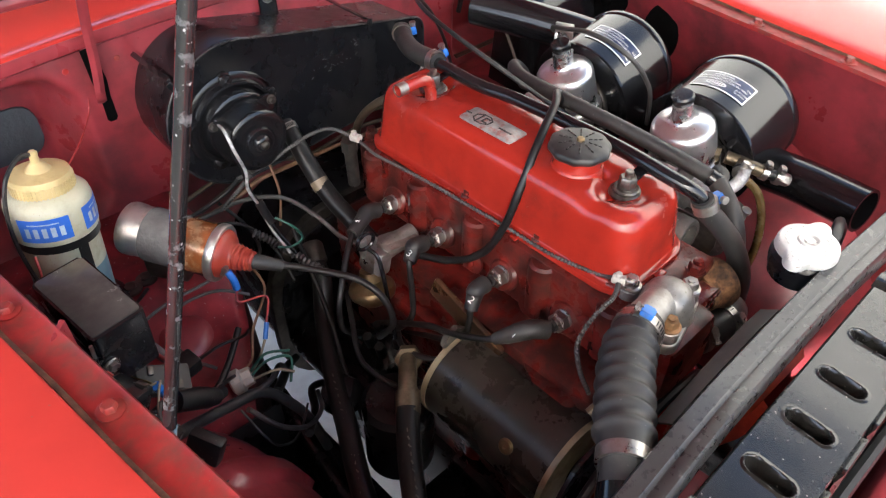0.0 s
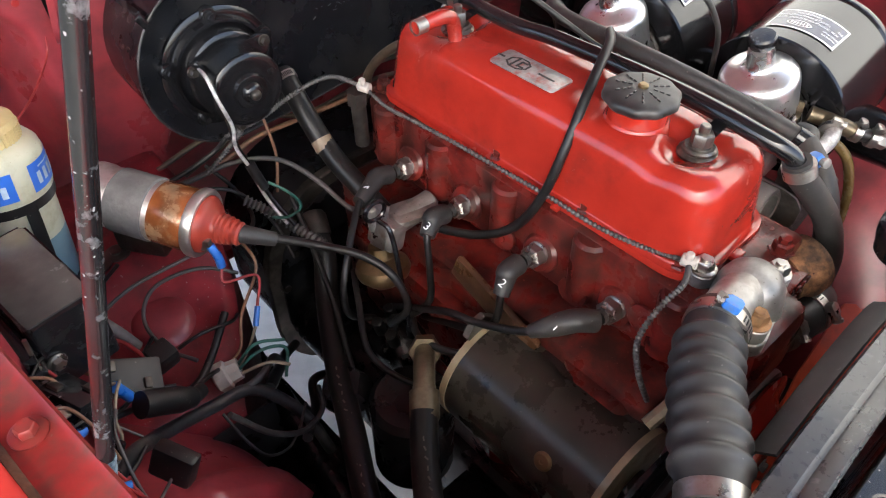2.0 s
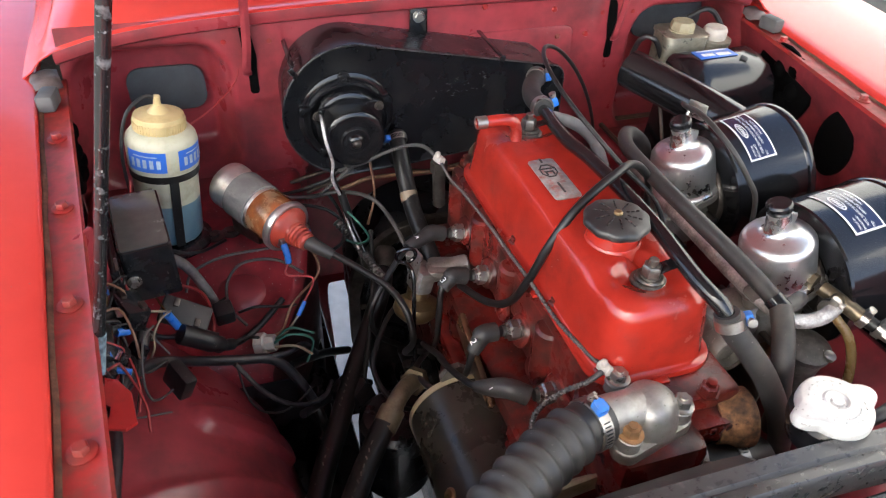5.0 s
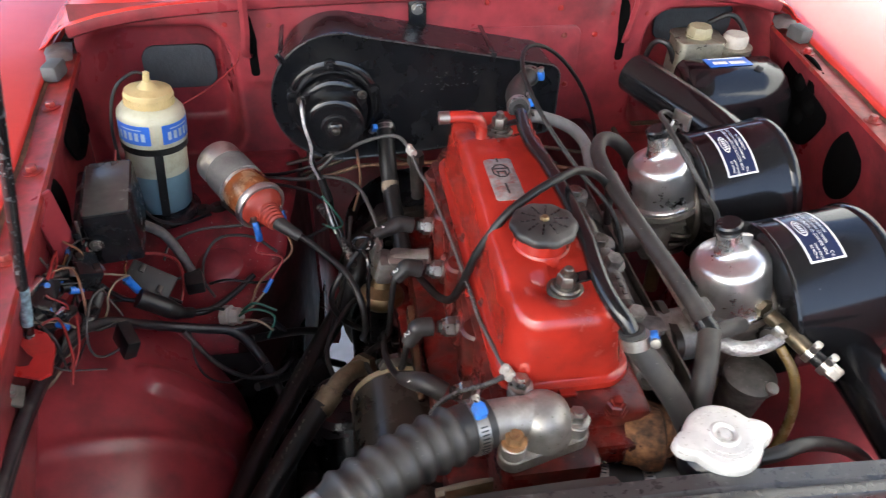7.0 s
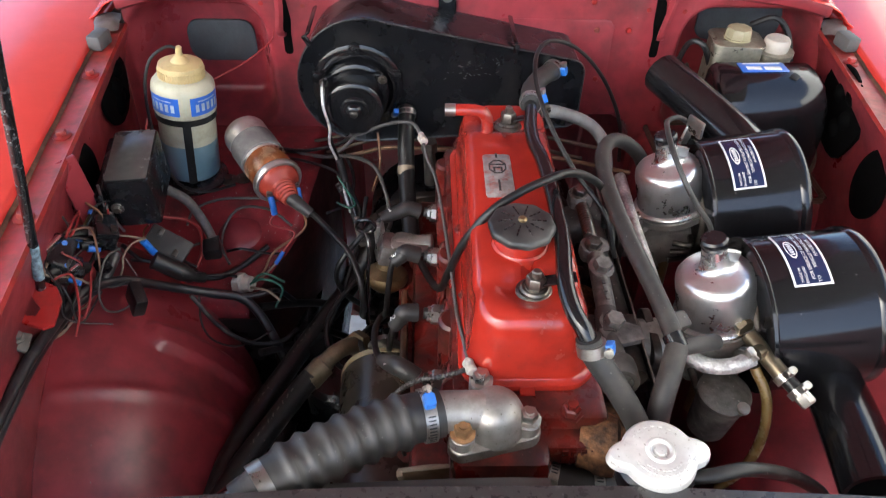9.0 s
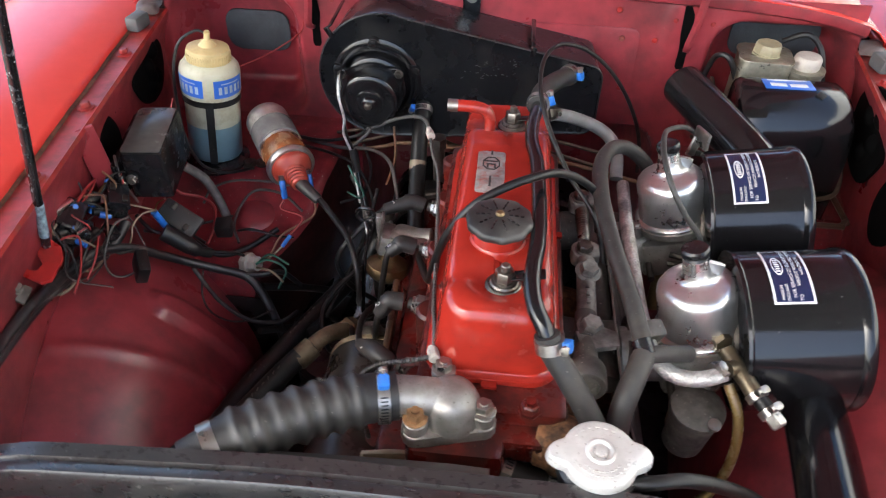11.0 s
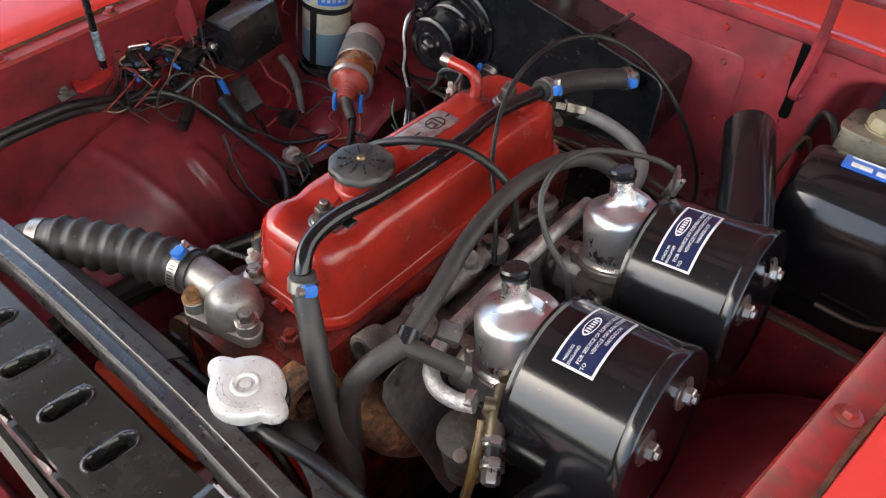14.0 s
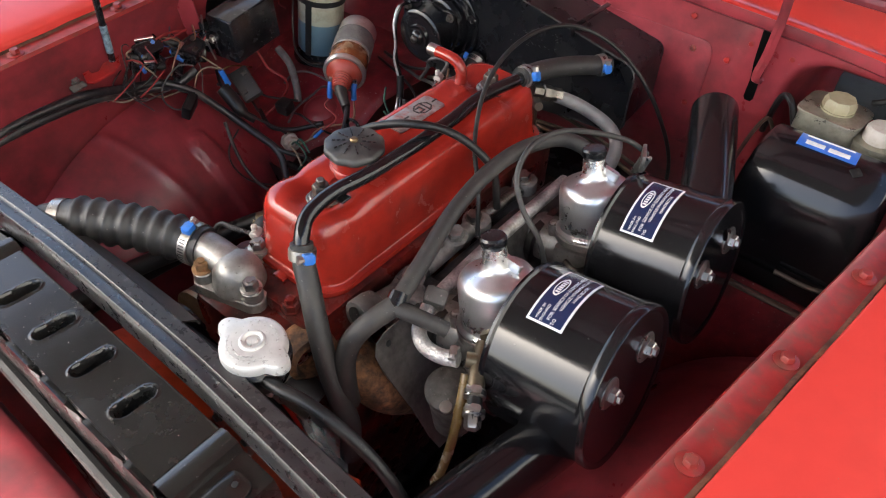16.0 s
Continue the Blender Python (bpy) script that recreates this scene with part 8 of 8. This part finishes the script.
# wires on the wing, strand by strand
for pts, r, m, lb in (
        ([(-0.456, 0.140, 0.742), (-0.440, 0.140, 0.722), (-0.428, 0.140, 0.712), (-0.407, 0.150, 0.700), (-0.388, 0.140, 0.692), (-0.380, 0.110, 0.682), (-0.383, 0.088, 0.672)], 0.0030, wire_red, "thick red wire across the shelf"),
        ([(-0.407, 0.150, 0.690), (-0.397, 0.164, 0.706), (-0.36, 0.165, 0.722), (-0.308, 0.160, 0.728), (-0.27, 0.17, 0.722)], 0.0026, wire_grey, "grey wire arching over the shelf"),
        ([(-0.345, 0.10, 0.668), (-0.361, 0.130, 0.672), (-0.361, 0.166, 0.680), (-0.34, 0.175, 0.700), (-0.30, 0.165, 0.705), (-0.27, 0.15, 0.69)], 0.0028, wire_grey, "grey wire looping over the red pressing"),
        ([(-0.40, 0.09, 0.672), (-0.365, 0.08, 0.662), (-0.335, 0.10, 0.660), (-0.30, 0.13, 0.672)], 0.0045, rubber, "thick black wire over the shelf front"),
        ([(-0.352, 0.12, 0.672), (-0.33, 0.115, 0.680), (-0.30, 0.12, 0.668), (-0.285, 0.14, 0.65)], 0.0026, rubber, "black wire over the shelf edge"),
        ([(-0.481, 0.022, 0.835), (-0.480, 0.020, 0.817), (-0.470, 0.010, 0.805), (-0.466, -0.005, 0.795)], 0.0018, wire_grey, "thin grey wire from under the flange"),
        ([(-0.471, 0.039, 0.800), (-0.466, 0.020, 0.808), (-0.462, 0.0, 0.812), (-0.461, -0.016, 0.811)], 0.0024, wire_red, "red wire at the fuse holders"),
        ([(-0.476, 0.055, 0.802), (-0.464, 0.018, 0.803), (-0.463, -0.010, 0.803)], 0.0020, wire_red, "red wire behind the fuse holders"),
        ([(-0.470, 0.0, 0.805), (-0.450, 0.012, 0.800), (-0.440, -0.007, 0.785), (-0.438, -0.020, 0.765)], 0.0019, wire_brown, "brown wire down from the fuse holders"),
        ([(-0.425, 0.010, 0.774), (-0.433, -0.010, 0.777), (-0.437, -0.036, 0.757), (-0.436, -0.042, 0.735), (-0.430, -0.032, 0.719), (-0.413, -0.022, 0.722)], 0.0019, wire_grey, "grey wire looping above the arch"),
        ([(-0.412, 0.045, 0.758), (-0.420, 0.028, 0.765), (-0.428, 0.016, 0.757), (-0.430, 0.010, 0.745), (-0.440, 0.010, 0.728), (-0.453, 0.006, 0.725), (-0.462, -0.012, 0.722), (-0.464, -0.031, 0.724), (-0.470, -0.045, 0.735)], 0.0018, wire_white, "cream and brown wire above the arch"),
        ([(-0.470, -0.10, 0.748), (-0.462, -0.085, 0.742), (-0.455, -0.072, 0.746)], 0.0022, wire_white, "cream wire end under the loom"),
        ([(-0.437, 0.115, 0.722), (-0.430, 0.095, 0.735), (-0.424, 0.07, 0.748), (-0.417, 0.05, 0.753)], 0.0016, amber_hose, "thin yellow wire at the terminal plate"),
        ([(-0.415, 0.049, 0.754), (-0.425, 0.04, 0.765), (-0.440, 0.035, 0.772)], 0.0018, wire_white, "cream wire to the relay"),
        ([(-0.452, 0.006, 0.770), (-0.447, -0.010, 0.755), (-0.438, -0.015, 0.74), (-0.42, 0.0, 0.735)], 0.0022, rubber, "black wire below the fuse holders"),
        ([(-0.475, -0.05, 0.80), (-0.468, -0.07, 0.775), (-0.462, -0.085, 0.762), (-0.46, -0.11, 0.755)], 0.0026, rubber, "black wire from the fuse holder to the loom"),
        ([(-0.478, -0.035, 0.795), (-0.474, -0.055, 0.770), (-0.468, -0.075, 0.758), (-0.466, -0.10, 0.752)], 0.0024, rubber, "black wire beside the loom"),
        ([(-0.455, -0.02, 0.785), (-0.452, -0.04, 0.768), (-0.455, -0.06, 0.758), (-0.46, -0.09, 0.755)], 0.0028, rubber, "black wire bending into the loom"),
        ([(-0.462, 0.020, 0.79), (-0.455, 0.04, 0.80), (-0.462, 0.065, 0.79), (-0.468, 0.08, 0.76)], 0.0022, rubber, "black wire behind the relay"),
        ([(-0.466, 0.012, 0.785), (-0.462, 0.035, 0.795), (-0.468, 0.06, 0.785), (-0.476, 0.085, 0.765)], 0.0020, amber_hose, "olive wire behind the relay"),
        ([(-0.45, 0.06, 0.735), (-0.43, 0.05, 0.722), (-0.41, 0.05, 0.715), (-0.395, 0.035, 0.715)], 0.0036, rubber, "black wire under the terminal plate"),
        ([(-0.44, 0.05, 0.72), (-0.42, 0.065, 0.705), (-0.40, 0.075, 0.70), (-0.375, 0.07, 0.69)], 0.0030, tape, "taped black wire under the terminal plate"),
        ([(-0.383, 0.045, 0.705), (-0.37, 0.06, 0.685), (-0.345, 0.075, 0.672), (-0.335, 0.085, 0.66)], 0.0030, rubber, "black wire to the white connector"),
        ([(-0.425, 0.10, 0.705), (-0.405, 0.105, 0.690), (-0.385, 0.12, 0.685), (-0.365, 0.14, 0.68)], 0.0026, rubber, "black wire on the shelf"),
        ([(-0.36, 0.02, 0.69), (-0.355, -0.005, 0.672), (-0.345, -0.012, 0.65), (-0.325, -0.005, 0.63), (-0.305, 0.01, 0.622), (-0.285, 0.03, 0.62)], 0.0019, rubber, "thin black wire loop on the arch"),
        ([(-0.455, 0.21, 0.78), (-0.445, 0.19, 0.80), (-0.44, 0.20, 0.82)], 0.0020, wire_red, "red wire behind the control box"),
        ([(-0.383, 0.30, 0.82), (-0.345, 0.33, 0.83), (-0.312, 0.365, 0.845), (-0.305, 0.370, 0.862)], 0.0016, wire_red, "thin red wire to the bulkhead")):
    cable("loose_wire", pts, r * (0.68 if r < 0.004 else 0.85), m, lb, "wire", "loose wires", 7)
cable("wire_sleeve", [(-0.425, 0.160, 0.742), (-0.403, 0.162, 0.722), (-0.388, 0.158, 0.692), (-0.378, 0.150, 0.668)], 0.0062, mat("frayed_grey_sleeve", (0.11, 0.10, 0.095), 0.7, var=0.4, scale=150, bump=0.5), "frayed grey fabric wire sleeve on the shelf", "wire sleeve")
rw = random.Random(11)
for k in range(7):
    a = V(-0.476 + rw.uniform(0, 0.012), rw.uniform(-0.06, 0.07), rw.uniform(0.785, 0.808))
    b = V(rw.uniform(-0.470, -0.440), a.y + rw.uniform(-0.04, 0.03), rw.uniform(0.742, 0.765))
    c = V(b.x + rw.uniform(-0.01, 0.035), b.y + rw.uniform(-0.05, 0.05), rw.uniform(0.728, 0.748))
    cable("loose_wire", [a, a.lerp(b, 0.4) + V(0.012, rw.uniform(-0.012, 0.012), 0.006), b, c], rw.uniform(0.0009, 0.0018), (rubber, tape, rubber, wire_grey)[k % 4], "dark wire hanging by the inner wing", "wire", "hanging dark wires", 7)
for x, y, z, sx, sy, sz, rot, m, nm, lb in (
        (-0.445, 0.026, 0.783, 0.024, 0.034, 0.026, (10, 25, 30), plastic_black, "relay", "black plastic relay hanging among the wires"),
        (-0.466, -0.030, 0.800, 0.024, 0.040, 0.020, (8, 40, 10), plastic_black, "fuse_holder", "black fuse holder with a plated fuse"),
        (-0.458, -0.030, 0.783, 0.020, 0.032, 0.014, (-12, 30, 20), plastic_black, "fuse_holder", "black fuse block by the inner wing"),
        (-0.411, -0.019, 0.726, 0.014, 0.032, 0.026, (15, 20, 35), rubber, "plug_connector", "black plug connector resting on the arch"),
        (-0.404, 0.076, 0.722, 0.052, 0.030, 0.012, (25, 30, -10), rubber_grey, "terminal_plate", "dirty grey terminal plate on the shelf front"),
        (-0.368, 0.115, 0.680, 0.022, 0.022, 0.020, (10, 0, 10), rubber, "plug_connector", "black square plug connector")):
    bm = N()
    box(bm, (x, y, z), (sx, sy, sz), rot, 0.003)
    t = thing(nm, (x, y, z - sz / 2), lb, nm.replace("_", " "))
    part("body", bm, m, t)
    mm = pose(x, y, z, *rot)
    for j in (-1, 1) if nm in ("relay", "terminal_plate") else ():
        bm = N()
        c = mm @ V(0.25 * j * sx, -0.25 * j * sy, sz / 2 + 0.0005)
        box(bm, c, (0.006, 0.009, 0.004), rot, 0.001)
        part("blade_terminal", bm, steel_dark, t)
for p, q, r in (((-0.480, -0.050, 0.806), (-0.464, -0.012, 0.806), 0.0078), ((-0.474, -0.062, 0.797), (-0.454, -0.030, 0.792), 0.0072), ((-0.468, -0.058, 0.782), (-0.446, -0.020, 0.777), 0.0068), ((-0.472, -0.004, 0.800), (-0.455, 0.022, 0.790), 0.0066), ((-0.462, 0.002, 0.783), (-0.446, 0.034, 0.772), 0.0062)):
    bm = N()
    p, q = V(*p), V(*q)
    lathe(bm, p, (q - p).normalized(), [(0, 0), (0.6 * r, 0), (0.75 * r, 0.003), (r, 0.005), (r, (q - p).length * 0.5), (0.9 * r, (q - p).length * 0.52), (0.9 * r, (q - p).length - 0.004), (0.5 * r, (q - p).length), (0, (q - p).length)], 14)
    solo("fuse_holder", bm, rubber, "grimy black tubular fuse holder among the wires", "fuse holder", group="tubular fuse holders")
for p, q in (((-0.470, -0.044, 0.817), (-0.466, -0.018, 0.813)), ((-0.452, -0.048, 0.792), (-0.450, -0.034, 0.788))):
    cable("glass_fuse", [p, q], 0.0042, chrome, "bright plated fuse in its holder", "fuse", "fuses", 10)
for p, q, r in (((-0.4165, 0.046, 0.754), (-0.4105, 0.051, 0.730), 0.0044), ((-0.456, 0.004, 0.779), (-0.447, 0.010, 0.773), 0.0042), ((-0.472, -0.006, 0.797), (-0.464, 0.004, 0.795), 0.0042)):
    cable("wire_terminal", [p, q], r, blue_plastic, "blue crimp terminal among the wires", "terminal", "blue terminals", 9)
bm = N()
tube(bm, [(-0.408, 0.038, 0.731), (-0.392, 0.040, 0.718), (-0.373, 0.042, 0.702), (-0.362, 0.052, 0.690)], 0.0105, 14, 5, lambda u: 1.0 if u < 0.55 else (0.85 if u < 0.7 else 0.6))
solo("cable_boot", bm, rubber, "thick black rubber cable boot", "cable boot", sharp=60)
bm = N()
box(bm, (-0.462, -0.142, 0.798), (0.024, 0.022, 0.004), (0, 35, 10), 0.0015)
hexhead(bm, (-0.460, -0.142, 0.802), (0.5, 0, 0.85), 0.005, 0.004, 1.4)
solo("loom_clip", bm, dull_grey, "dull metal loom clip on the inner wing", "clip")
# fine strands, blades and crimps crowded round the fuse holders
for k in range(11):
    a = V(-0.478 + rw.uniform(0, 0.02), rw.uniform(-0.07, 0.08), rw.uniform(0.772, 0.815))
    b = a + V(rw.uniform(0.004, 0.022), rw.uniform(-0.03, 0.03), rw.uniform(-0.018, 0.010))
    c = a + V(rw.uniform(0.006, 0.032), rw.uniform(-0.055, 0.045), rw.uniform(-0.045, -0.012))
    m = (wire_red, rubber, wire_red, wire_brown, rubber, wire_white, rubber, wire_grey)[k % 8]
    cable("loose_wire", [a, a.lerp(b, 0.5) + V(0.003, 0, 0.006), b, b.lerp(c, 0.6) + V(0.005, 0, 0.002), c], rw.uniform(0.0008, 0.0014), m, "thin tangled wire by the fuse holders", "wire", "fine tangled wires", 6)
for k in range(9):
    p = V(-0.474 + rw.uniform(0, 0.026), -0.055 + 0.014 * k + rw.uniform(-0.005, 0.005), rw.uniform(0.775, 0.808))
    d = V(rw.uniform(-0.4, 0.8), rw.uniform(-0.8, 0.4), rw.uniform(-0.5, 0.3)).normalized()
    if k % 3 < 2:
        cable("wire_terminal", [p, p + d * 0.006, p + d * 0.012], 0.0028, blue_plastic, "blue crimp terminal among the wires", "terminal", "blue terminals", 8)
    else:
        bm = N()
        box(bm, p, (0.0055, 0.011, 0.0022), (rw.uniform(-30, 30), rw.uniform(-40, 40), rw.uniform(-60, 60)), 0.0006)
        solo("blade_terminal", bm, zinc, "small bright plated blade terminal", "terminal", group="blade terminals")
for x, y, z, sx, sy, sz, r in ((-0.463, -0.052, 0.788, 0.016, 0.022, 0.012, 25), (-0.452, 0.040, 0.768, 0.013, 0.018, 0.020, -20), (-0.440, -0.008, 0.764, 0.012, 0.016, 0.012, 40)):
    bm = N()
    box(bm, (x, y, z), (sx, sy, sz), (r * 0.5, r, r * 1.4), 0.002)
    solo("plug_connector", bm, plastic_black, "small black plug among the wires", "plug connector")
